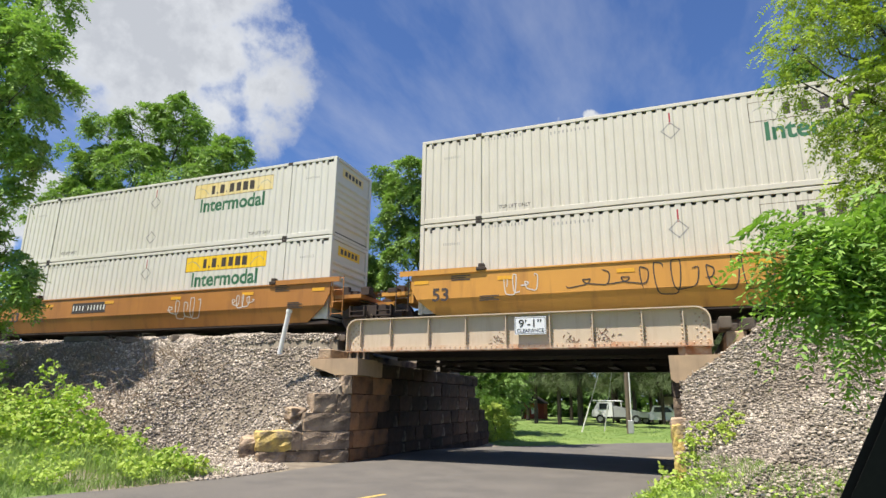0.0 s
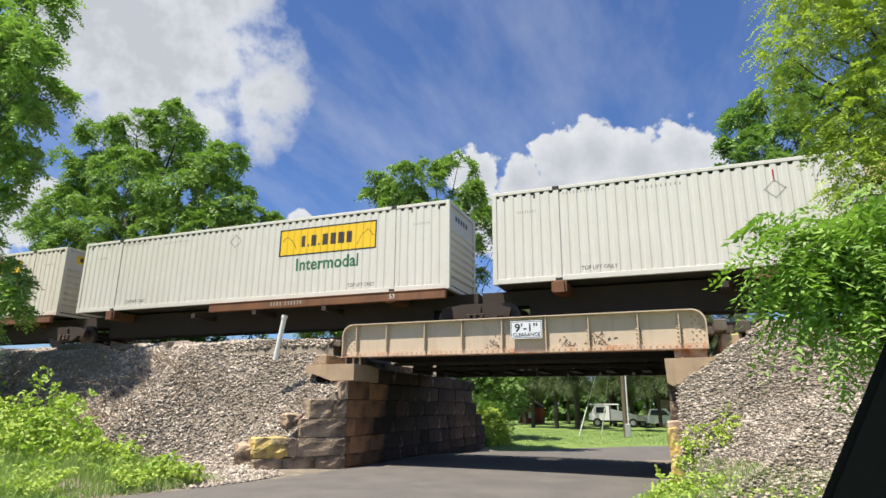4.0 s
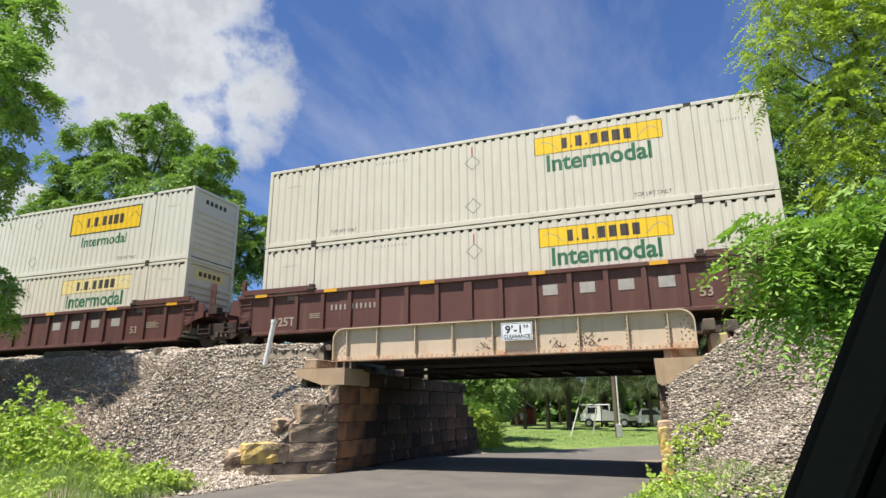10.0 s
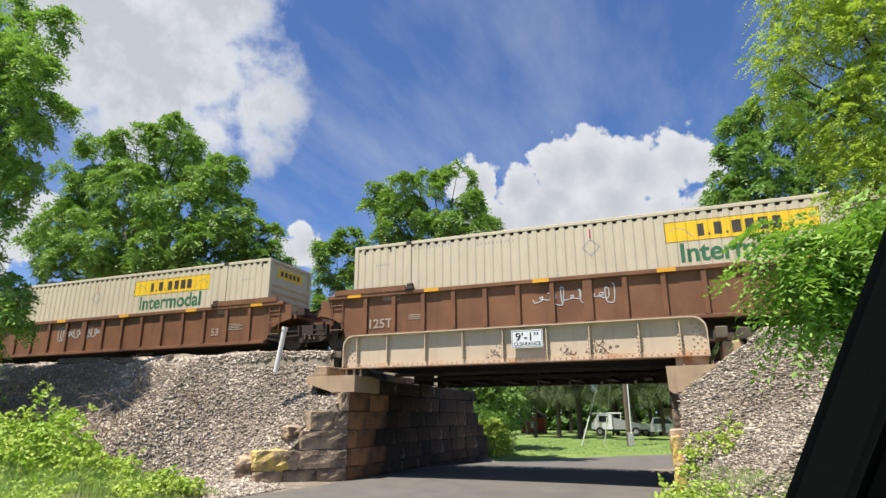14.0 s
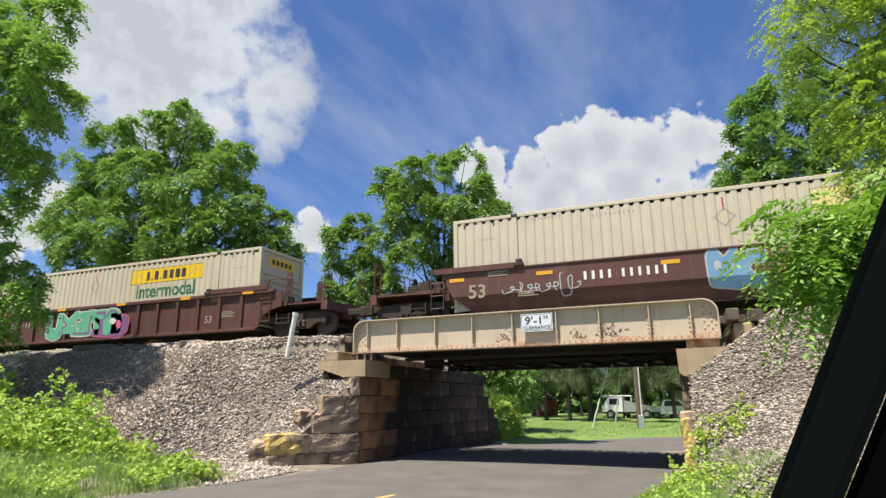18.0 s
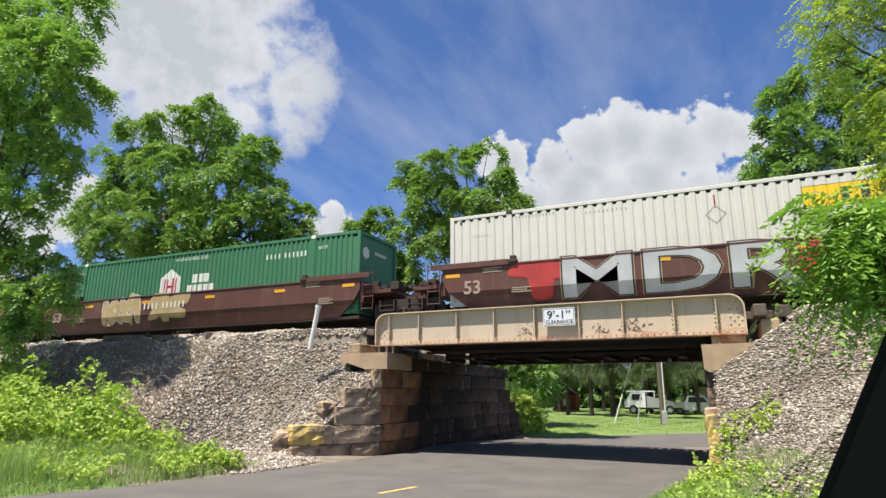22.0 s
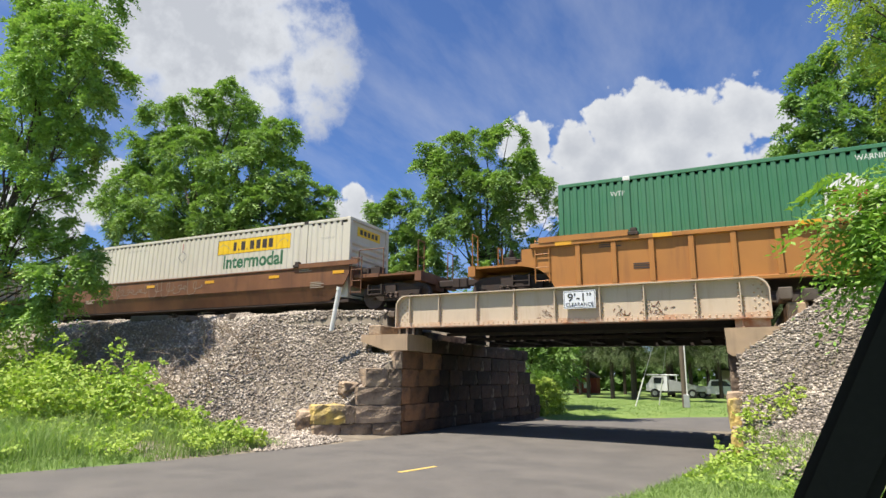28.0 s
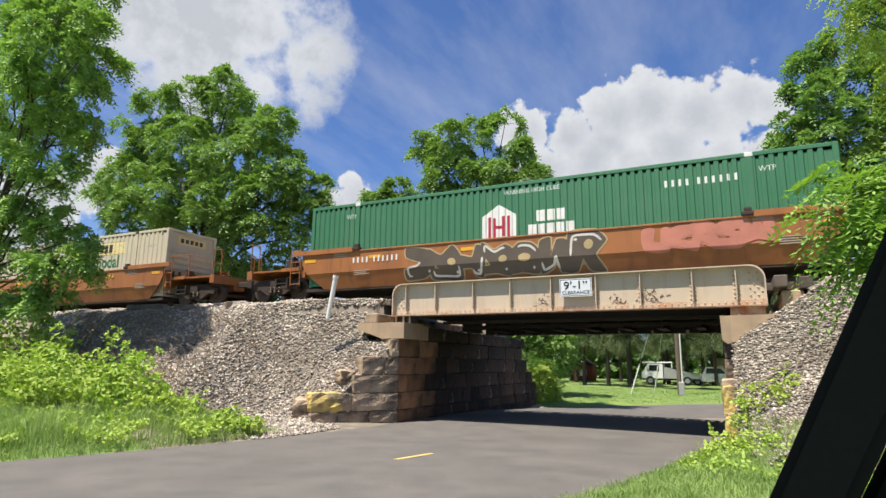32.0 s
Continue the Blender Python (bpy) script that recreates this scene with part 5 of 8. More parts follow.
def car_end(car, s, paint, articulated, brake):
    """End platform over the bogie: deck, bulkhead, ladders, rails, hoses; s: which end."""
    def deck():
        bm = boxes((8.35, 9.35, -1.35, 1.35, 1.02, 1.14), (8.2, 8.34, -1.4, 1.4, 0.75, 1.45))
        if not articulated:
            box(bm, 9.36, 11.0, -0.28, 0.28, 0.62, 1.02)
            box(bm, 10.75, 10.99, -1.35, 1.35, 0.80, 1.12)
            box(bm, 9.36, 10.74, -1.30, 1.30, 1.04, 1.10)
        else:
            box(bm, 9.36, 9.74, -0.3, 0.3, 0.62, 1.02)
        return bm
    flip = Matrix.Diagonal((s, 1, 1, 1)) if s > 0 else Matrix.Rotation(math.pi, 4, "Z")
    d = kpart("end_platform", (paint, articulated), lambda: (deck(), paint), car, flip)
    xs = 8.75
    ladder(car, s * 8.55, -1.50, 0.45, 1.75, mat=paint if paint != "rail_yellow" else "under")
    ladder(car, s * 8.55, 1.50, 0.45, 1.75, mat=paint)

    def rails():
        rows = []
        for y in (-1.3, 1.3):
            rows += [((8.45, y, 1.1), (8.45, y, 2.05), 0.02), ((9.25, y, 1.1), (9.25, y, 2.05), 0.02), ((8.45, y, 2.05), (9.25, y, 2.05), 0.018)]
        return rods(*rows, seg=6)

    def clutter():
        rr = random.Random(int(s * 3 + articulated))
        bm = bmesh.new()
        for i in range(9):
            x, y = rr.uniform(8.4, 9.5), rr.uniform(-1.2, 1.2)
            w, h = rr.uniform(0.06, 0.22), rr.uniform(0.08, 0.35)
            box(bm, x - w, x + w, y - w, y + w, 1.145, 1.145 + h, bev=0.01)
        for i in range(6):
            y = rr.uniform(-1, 1)
            rod(bm, (8.3, y, 1.2), (9.7, y + rr.uniform(-0.3, 0.3), rr.uniform(0.7, 1.3)), 0.025, 5)
        return bm
    kpart("pipework", (articulated, s), lambda: (clutter(), "under"), car, flip, "dark hoses and brake gear")
    kpart("side_step", (0,), lambda: (boxes((-0.28, 0.28, -0.16, 0.0, 0.40, 0.44), (-0.28, -0.24, -0.16, 0.0, 0.441, 0.75), (0.24, 0.28, -0.16, 0.0, 0.441, 0.75), (-0.239, 0.239, -0.16, -0.02, 0.56, 0.59)), "under"), car, Matrix.Translation((s * 9.25, -1.25, 0)))
    if not articulated:
        def posts():
            rows = [((10.85, y, 1.1), (10.85, y, 2.15), 0.022) for y in (-1.32, -0.9, 0.9, 1.32)]
            rows += [((10.85, -1.32, 2.15), (10.85, -0.9, 2.15), 0.02), ((10.85, 1.32, 2.15), (10.85, 0.9, 2.15), 0.02), ((10.85, -0.9, 1.6), (10.85, -1.32, 1.6), 0.018)]
            rows += [((9.5, -1.30, 1.1), (9.5, -1.30, 2.0), 0.02), ((9.5, -1.3, 2.0), (8.5, -1.3, 2.0), 0.018), ((8.5, -1.3, 1.1), (8.5, -1.3, 2.0), 0.02)]
            return rods(*rows, seg=6)
        kpart("handrail", (paint,), lambda: (posts(), paint if paint != "rail_yellow" else "under"), car, flip)
        kpart("coupler", (0,), lambda: (boxes((11.0, 11.62, -0.1, 0.1, 0.72, 0.95), (11.55, 11.82, -0.16, 0.16, 0.66, 1.0), bev=0.03), "under"), car, flip)
        if brake:
            def bw():
                bm = bmesh.new()
                rod(bm, (10.2, -0.3, 1.1), (10.2, -0.3, 1.75), 0.04, 8)
                rod(bm, (10.12, -0.3, 1.70), (10.15, -0.3, 1.70), 0.20, 14)
                box(bm, 9.9, 10.3, -0.6, 0.0, 1.11, 1.6, 0.02)
                return bm
            kpart("brake_stand", (0,), lambda: (bw(), "under"), car, flip)


def well_car(kind, u, paint, label, front=True, back=True, reflect=True, mark="53", top=1.57):
    """One well unit. kind 'smooth': sloped plate sides; 'ribbed': posts outside. front, back: an end with its own coupler, else a shared bogie."""
    car = thing("well_car", label, "railway wagon", "well cars of the train")
    y0 = -1.50
    for s in (-1, 1):
        if kind == "smooth":
            def side():
                bm = bmesh.new()
                # upper plate, then the lower plate leaning inwards, cut away towards the ends
                for a, b in (((-8.25, 0.82), (8.25, 0.82)),):
                    up = [(-8.25, top), (-8.25, 1.20), (-8.05, 0.82), (8.05, 0.82), (8.25, 1.20), (8.25, top)]
                    prism(up, -1.50, -1.46, bm)
                lo = [(-8.05, 0.82, -1.49), (-7.35, 0.28, -1.34), (7.35, 0.28, -1.34), (8.05, 0.82, -1.49)]
                v = [bm.verts.new((x, y, z)) for x, z, y in lo]
                w = [bm.verts.new((x, y + 0.04, z)) for x, z, y in lo]
                bm.faces.new(v)
                bm.faces.new(w[::-1])
                for i in range(4):
                    bm.faces.new((v[i], w[i], w[(i + 1) % 4], v[(i + 1) % 4]))
                bmesh.ops.recalc_face_normals(bm, faces=bm.faces[:])
                return bm
        else:
            def side():
                bm = bmesh.new()
                pts = [(-9.2, 1.50), (-9.2, 1.0), (-8.95, 0.95), (-8.65, 0.85), (-8.40, 0.65), (-8.22, 0.32), (8.22, 0.32), (8.40, 0.65), (8.65, 0.85), (8.95, 0.95), (9.2, 1.0), (9.2, 1.50)]
                prism(pts, -1.44, -1.41, bm)
                return bm
        m = Matrix.Identity(4) if s < 0 else Matrix.Rotation(math.pi, 4, "Z")
        kpart("side_sill", (kind, paint, top), lambda: (side(), paint), car, m)
        if kind == "smooth":
            kpart("top_chord", (kind, paint, top), lambda: (boxes((-8.25, 8.25, -1.53, -1.40, top + 0.001, top + 0.05), bev=0.006), paint), car, m)
        else:
            kpart("top_chord", (kind, paint, top), lambda: (boxes((-8.9, 8.9, -1.54, -1.36, 1.501, 1.62), bev=0.01), paint), car, m)
            kpart("bottom_chord", (kind, paint), lambda: (boxes((-8.2, 8.2, -1.52, -1.36, 0.22, 0.319), bev=0.01), paint), car, m)
            for i in range(16):
                x = -7.5 + i * 1.0
                wide = i in (7,)
                kpart("side_post", (paint, wide), lambda: (boxes((-0.07 - 0.06 * wide, 0.07 + 0.06 * wide, -1.52, -1.441, 0.321, 1.499), bev=0.01), paint), car, m @ Matrix.Translation((x, 0, 0)))
        for e in (-1, 1):
            kpart("end_coaming", (paint, kind), lambda: (boxes((-1.28, 1.28, -1.56, -1.535, 0.0, 0.15), (-1.28, 1.28, -1.56, -1.40, 0.151, 0.165)), paint), car, m @ Matrix.Translation((e * 7.35, 0, top - 0.0 if kind == "smooth" else 1.62)))
            kpart("lock_bracket", (paint,), lambda: (boxes((-0.14, 0.14, -1.58, -1.38, 0.0, 0.10), (-0.08, 0.10, -1.56, -1.40, 0.101, 0.21), bev=0.015), "under"), car, m @ Matrix.Translation((e * 5.95, 0, top + 0.051 if kind == "smooth" else 1.621)))
    if kind == "ribbed" and paint == "rail_brown":
        def guide():
            bm = bmesh.new()
            o = [(-0.11, 0.0), (0.11, 0.0), (0.11, 1.05), (0.07, 1.15), (-0.07, 1.15), (-0.11, 1.05)]
            prism(o, -0.035, 0.035, bm)
            return bm
        for e in (-1, 1):
            for yy in (-0.95, 0.95):
                gp = kpart("guide_post", (paint,), lambda: (guide(), paint), car, Matrix.Translation((e * 9.12, yy, 1.145)) @ Matrix.Rotation(0.35 * e, 4, "Z"))
                kpart("post_slot", (0,), lambda: (boxes((-0.05, 0.05, -0.038, 0.038, 0.62, 0.90), (-0.05, 0.05, -0.038, 0.038, 0.22, 0.45)), "under"), gp)
    kpart("well_floor", (paint,), lambda: (boxes((-8.15, 8.15, -1.33, 1.33, 0.22, 0.32)), "under"), car)
    for s, own in ((1, front), (-1, back)):
        car_end(car, s, paint, not own, s < 0)
        if own:
            truck(car, s * 9.75)
    if not back:
        truck(car, -9.775)
    # reflectors and stencils
    y = -1.505 if kind == "smooth" else -1.445
    if reflect:
        for i, x in enumerate((-7.9, -5.2, -1.8, 1.6, 4.9, 7.8)):
            zz = (top - 0.22) if kind == "smooth" else 1.56
            yy = y if kind == "smooth" else -1.545
            kpart("reflector_strip", (kind == "smooth",), lambda: (boxes((-0.24, 0.24, -0.005, 0, -0.055, 0.055)), "reflector"), car, Matrix.Translation((x, yy, zz)))
    lm = "letter_dark" if paint in ("rail_yellow", "rail_amber", "rail_tan") else "letter_tan"
    F = lambda x, zz: Matrix.Translation((x, y - 0.004, zz)) @ FACE
    if mark:
        sx = {"53": ("53", 0.56, -7.25, 0.92), "125": ("125T", 0.40, -7.0, 0.62)}[mark]
        text_part("lettering", sx[0], sx[1], lm, car, F(sx[2], sx[3]), 1.05, 0.01)
    if kind == "ribbed":
        text_part("lettering", "53", 0.36, lm, car, F(6.0, 0.70), 1.0, 0.006)
    for k, (x, zz) in enumerate(((-6.6, 1.36), (6.35, 1.36), (-5.7, 0.7), (6.9, 0.75))):
        kpart("stencil_lines", (lm, k % 2), lambda: (boxes(*[(-0.3, 0.3 - 0.13 * (i % 2), -0.003, 0, i * 0.06, i * 0.06 + 0.03) for i in range(3 + k % 2)]), lm), car, Matrix.Translation((x, y - 0.002, zz)))
    TRAIN.append((car, u, 0.0))
    return car


def reporting_mark(car, x, z, mat, plate=None, n=(4, 6), h=0.24, y=-1.506):
    widths = [h * 0.26] * n[0] + [0.001] + [h * 0.24] * n[1]
    if plate:
        w = sum(widths) + h * 0.4 * len(widths) + 0.2
        kpart("number_panel", (plate, w, h), lambda: (boxes((-w / 2, w / 2, -0.003, 0, -h * 0.85, h * 0.85)), plate), car, Matrix.Translation((x, y, z)))
    kpart("number_bars", (mat, n, h), lambda: (word_bars(widths, h * 0.8, h * 0.48), mat), car, Matrix.Translation((x, y - 0.004, z)))


def spray(car, x0, x1, z0, z1, fill, edge, seed, n=5, y=-1.506, style="bubble", inner=None):
    """Sprayed shapes that cannot be read: bent strokes, each with a darker rim; thin lines for tags."""
    rr = random.Random(seed)
    w = (x1 - x0) / n
    h = z1 - z0
    if style == "bubble":
        spray_blocks(car, x0, z0, w, h, fill, edge, rr, n, y, inner)
        return
    thick = {"line": 0.030, "thick": 0.11}[style]
    for i in range(n):
        # a tight scribble that runs along and doubles back
        m = 44
        loops, f0 = rr.uniform(1.6, 2.6), rr.uniform(0, 6.28)
        pts = []
        for k in range(m):
            q = k / (m - 1)
            a = 2 * math.pi * loops * q + f0
            env = 0.55 + 0.45 * math.sin(3.1 * q + f0)
            pts.append((x0 + w * (i + 0.06 + 0.88 * q + 0.20 * math.cos(a)), z0 + h * (0.5 + (0.5 - thick / h / 2) * env * math.sin(a + 0.5 * math.sin(2 * a)))))
        ribbon(car, pts, thick, fill, y, 0.002 + 0.0015 * (i % 2), "sprayed graffiti line")


def fold(bm, y):
    """Lays paint that reaches below the knee of a smooth wagon side onto its lower plate, which leans inwards."""
    if y < -1.52 or y > -1.50:
        return
    bmesh.ops.bisect_plane(bm, geom=bm.verts[:] + bm.edges[:] + bm.faces[:], plane_co=(0, 0, 0.82), plane_no=(0, 0, 1))
    for v in bm.verts:
        if v.co.z < 0.82:
            v.co.y += (0.82 - v.co.z) * 0.278


def ribbon(car, pts, thick, mat, y, d0, label):
    bm = bmesh.new()
    prev = None
    for k, (a, b) in enumerate(pts):
        p, q = pts[max(k - 1, 0)], pts[min(k + 1, len(pts) - 1)]
        d = Vector((q[0] - p[0], q[1] - p[1]))
        d = d.normalized() if d.length > 1e-6 else Vector((1, 0))
        r = thick / 2 * (0.45 if k in (0, len(pts) - 1) else 1.0)
        dy = -d0 - 0.00006 * k
        cur = [bm.verts.new((a - d.y * r, dy, b + d.x * r)), bm.verts.new((a + d.y * r, dy, b - d.x * r))]
        if prev:
            bm.faces.new((prev[0], prev[1], cur[1], cur[0]))
        prev = cur
    fold(bm, y)
    o = part("graffiti", bm, mat, car, label)
    o.matrix_basis = Matrix.Translation((0, y, 0))


# outlines of sprayed block shapes on a unit square, and where each has a dark eye
BLOCKS = [
    ([(0, 0), (0.28, 0), (0.34, 0.34), (0.5, 0.5), (0.62, 0.34), (0.68, 0), (1, 0), (0.95, 0.6), (0.75, 1), (0.3, 1.02), (0.05, 0.65)], None),
    ([(0, 0), (0.7, -0.03), (1, 0.25), (0.9, 0.5), (0.5, 0.62), (0.98, 0.70), (0.95, 1), (0.35, 1.03), (0.02, 0.8), (0.08, 0.5), (0.48, 0.38), (0.02, 0.30)], None),
    ([(0, 0), (0.3, 0), (0.36, 0.36), (0.7, -0.02), (1.05, 0), (0.68, 0.5), (1.0, 1.0), (0.68, 1.02), (0.38, 0.66), (0.32, 1), (0.02, 1)], None),
    ([(0, 0), (0.6, -0.02), (1, 0.28), (0.92, 0.75), (0.55, 1.03), (0.02, 1), (0.05, 0.5)], (0.50, 0.50, 0.13, 0.2)),
    ([(0, 0), (1, 0.02), (0.98, 0.25), (0.5, 0.29), (0.92, 0.42), (0.9, 0.6), (0.5, 0.66), (1.0, 0.78), (0.96, 1.02), (0.03, 1), (0.06, 0.5)], None),
    ([(0, 0), (0.3, 0), (0.37, 0.28), (0.68, 0), (1.05, 0), (0.78, 0.42), (1, 0.72), (0.7, 1.02), (0, 1), (0.04, 0.5)], (0.52, 0.68, 0.12, 0.13)),
    ([(0.34, 0), (0.68, 0), (0.70, 0.55), (1.05, 0.66), (1, 1), (0.5, 1.03), (0, 1.02), (-0.05, 0.7), (0.32, 0.58)], None),
    ([(0, 0.05), (0.5, -0.03), (0.98, 0.06), (0.92, 0.32), (0.4, 0.34), (0.36, 0.64), (0.95, 0.70), (0.92, 1.0), (0.4, 1.03), (0.03, 0.85), (-0.02, 0.4)], None),
]


def rounded(ctrl, steps=4):
    """A closed curve through the corner points, pulled tight so that it keeps its corners."""
    out = []
    n = len(ctrl)
    for i in range(n):
        p0, p1, p2, p3 = (Vector(ctrl[(i + k) % n]) for k in (-1, 0, 1, 2))
        for k in range(steps):
            t = k / steps
            m1, m2 = (p2 - p0) * 0.28, (p3 - p1) * 0.28
            out.append(p1 * (2 * t ** 3 - 3 * t ** 2 + 1) + m1 * (t ** 3 - 2 * t ** 2 + t) + p2 * (3 * t ** 2 - 2 * t ** 3) + m2 * (t ** 3 - t ** 2))
    return out


def grown(poly, by):
    n = len(poly)
    out = []
    for i in range(n):
        d = poly[(i + 1) % n] - poly[i - 1]
        d = d.normalized() if d.length > 1e-6 else Vector((1, 0))
        out.append(poly[i] + Vector((d.y, -d.x)) * by)
    return out


def spray_blocks(car, x0, z0, w, h, fill, edge, rr, n, y, inner):
    """Big interlocked block shapes side by side, each with a dark rim, an eye and a lighter streak; no letters."""
    last = -1
    for i in range(n):
        kind = rr.choice([k for k in range(len(BLOCKS)) if k != last])
        last = kind
        ctrl, eye = BLOCKS[kind]
        ww, hh = w * rr.uniform(1.08, 1.28), h * rr.uniform(0.84, 1.04)
        turned = rr.random() < 0.6
        lean, cx, cz = rr.uniform(-0.12, 0.2) * ww, x0 + w * i, z0 + rr.uniform(-0.03, 0.06) * h
        flip = rr.random() < 0.3

        def place(u, v):
            if turned:
                u, v = v, 0.03 + 0.94 * u
            return Vector((cx + (1 - u if flip else u) * ww + lean * (v - 0.5), cz + v * hh))
        poly = rounded([tuple(place(u + rr.uniform(-0.08, 0.08), v + rr.uniform(-0.06, 0.06))) for u, v in ctrl])
        if flip != turned:
            poly = poly[::-1]
        base = 0.0012 * (i % 3)

        def lay(pts, d0, mat):
            bm = bmesh.new()
            vs = [bm.verts.new((p.x, -d0, p.y)) for p in pts]
            for tri in tessellate_polygon([[Vector((p.x, p.y, 0)) for p in pts]]):
                bm.faces.new([vs[k] for k in tri])
            bmesh.ops.recalc_face_normals(bm, faces=bm.faces[:])
            if bm.faces[:][0].normal.y > 0:
                bmesh.ops.reverse_faces(bm, faces=bm.faces[:])
            fold(bm, y)
            o = part("graffiti", bm, mat, car, "sprayed graffiti shape")
            o.matrix_basis = Matrix.Translation((0, y, 0))
        lay(grown(poly, 0.045), 0.002 + base, edge)
        lay(poly, 0.006 + base, fill)
        if eye:
            ex, ez, ea, eb = eye
            lay([place(ex + ea * math.cos(k * math.pi / 6), ez + eb * math.sin(k * math.pi / 6)) for k in range(12)], 0.010 + base, edge)
        if inner and inner != fill:
            k0 = rr.randrange(len(poly))
            streak = [poly[(k0 + k) % len(poly)] for k in range(len(poly) // 3)]
            mid = place(0.5, 0.5)
            ribbon(car, [tuple(p.lerp(mid, 0.22)) for p in streak], 0.07, inner, y, 0.011 + base, "sprayed graffiti streak")
            lay([place(0.18 + 0.05 * math.cos(k), 0.82 + 0.04 * math.sin(k)) for k in range(6)], 0.013 + base, inner)


def spray_word(car, words, x, z, size, squeeze, y=-1.506):
    """Tall silver block capitals with a black edge and a thin yellow one."""
    for mat, bold, d0 in (("spray_tan", 0.070, 0.003), ("spray_black", 0.058, 0.006), ("spray_silver", 0.030, 0.009)):
        o = text_part("graffiti", words, size, mat, car, Matrix.Identity(4), squeeze, bold)
        bm = bmesh.new()
        bm.from_mesh(o.data)
        bmesh.ops.delete(bm, geom=[f for f in bm.faces if f.normal.z < 0.5], context="FACES")
        for v in bm.verts:
            v.co = (v.co.x + x, -d0, v.co.y + z)
        bpy.data.objects.remove(o)
        fold(bm, y)
        part("graffiti", bm, mat, car, "silver sprayed block capitals").matrix_basis = Matrix.Translation((0, y, 0))


def spine_unit(u, first, last, label):
    car = thing("spine_car", label, "railway wagon", "spine car units of the train")

    def spine():
        bm = boxes((-8.7, -7.2, -0.35, 0.35, 0.80, 1.26), (-7.19, 7.19, -0.35, 0.35, 0.36, 1.26), (7.2, 8.7, -0.35, 0.35, 0.80, 1.26))
        return bm
    kpart("centre_sill", (0,), lambda: (spine(), "under"), car)
    for e in (-1, 1):
        kpart("saddle", (0,), lambda: (boxes((-0.22, 0.22, -1.34, 1.34, 0.98, 1.29), (-0.16, 0.16, -1.40, -1.341, 0.95, 1.30), (-0.16, 0.16, 1.341, 1.40, 0.95, 1.30), bev=0.015), "rail_rust"), car, Matrix.Translation((e * 6.1, 0, 0)))
    kpart("side_apron", (0,), lambda: (boxes((-1.1, 8.0, -1.46, -1.30, 0.99, 1.26), (-1.1, 8.0, -1.48, -1.28, 1.261, 1.295), bev=0.01), "rail_rust"), car)
    kpart("side_apron", (1,), lambda: (boxes((-8.0, 1.1, 1.30, 1.46, 0.99, 1.26), bev=0.01), "rail_rust"), car)
    for x in (0.2, 2.9, 5.7):
        kpart("outrigger", (0,), lambda: (boxes((-0.08, 0.08, -1.45, 1.45, 0.82, 0.98)), "under"), car, Matrix.Translation((x - 2, 0, 0)))
    text_part("lettering", "53", 0.22, "letter_white", car, Matrix.Translation((6.2, -1.467, 1.13)) @ FACE)
    reporting_mark(car, 2.2, 1.13, "letter_grey", None, (4, 6), 0.17, -1.464)
    truck(car, -8.7 if not last else -8.2)
    if first:
        truck(car, 8.2)
        e = kpart("end_frame", (0,), lambda: (boxes((8.5, 9.9, -0.3, 0.3, 0.7, 1.1), (9.6, 9.85, -1.3, 1.3, 0.85, 1.15)), "rail_rust"), car)
        kpart("handrail", ("sp",), lambda: (rods(((9.7, -1.25, 1.1), (9.7, -1.25, 2.3), 0.025), ((9.7, -0.8, 1.1), (9.7, -0.8, 2.3), 0.025), ((9.7, -1.25, 2.3), (9.7, -0.8, 2.3), 0.02), ((9.2, -1.25, 1.0), (9.2, -1.25, 1.9), 0.02)), "under"), car)
        kpart("coupler", (0,), lambda: (boxes((11.0, 11.62, -0.1, 0.1, 0.72, 0.95), (11.55, 11.82, -0.16, 0.16, 0.66, 1.0), bev=0.03), "under"), car, Matrix.Translation((-1.1, 0, 0)))
    if last:
        kpart("end_frame", (1,), lambda: (boxes((-9.9, -8.5, -0.3, 0.3, 0.7, 1.1), (-9.85, -9.6, -1.3, 1.3, 0.85, 1.15)), "rail_rust"), car)
        kpart("handrail", ("sp2",), lambda: (rods(((-9.7, -1.25, 1.1), (-9.7, -1.25, 2.3), 0.025), ((-9.7, -0.8, 1.1), (-9.7, -0.8, 2.3), 0.025), ((-9.7, -1.25, 2.3), (-9.7, -0.8, 2.3), 0.02)), "under"), car)
    TRAIN.append((car, u, 0.0))
    return car


LOW, HIGH, DECK = 0.38, 0.38 + 2.92, 1.30


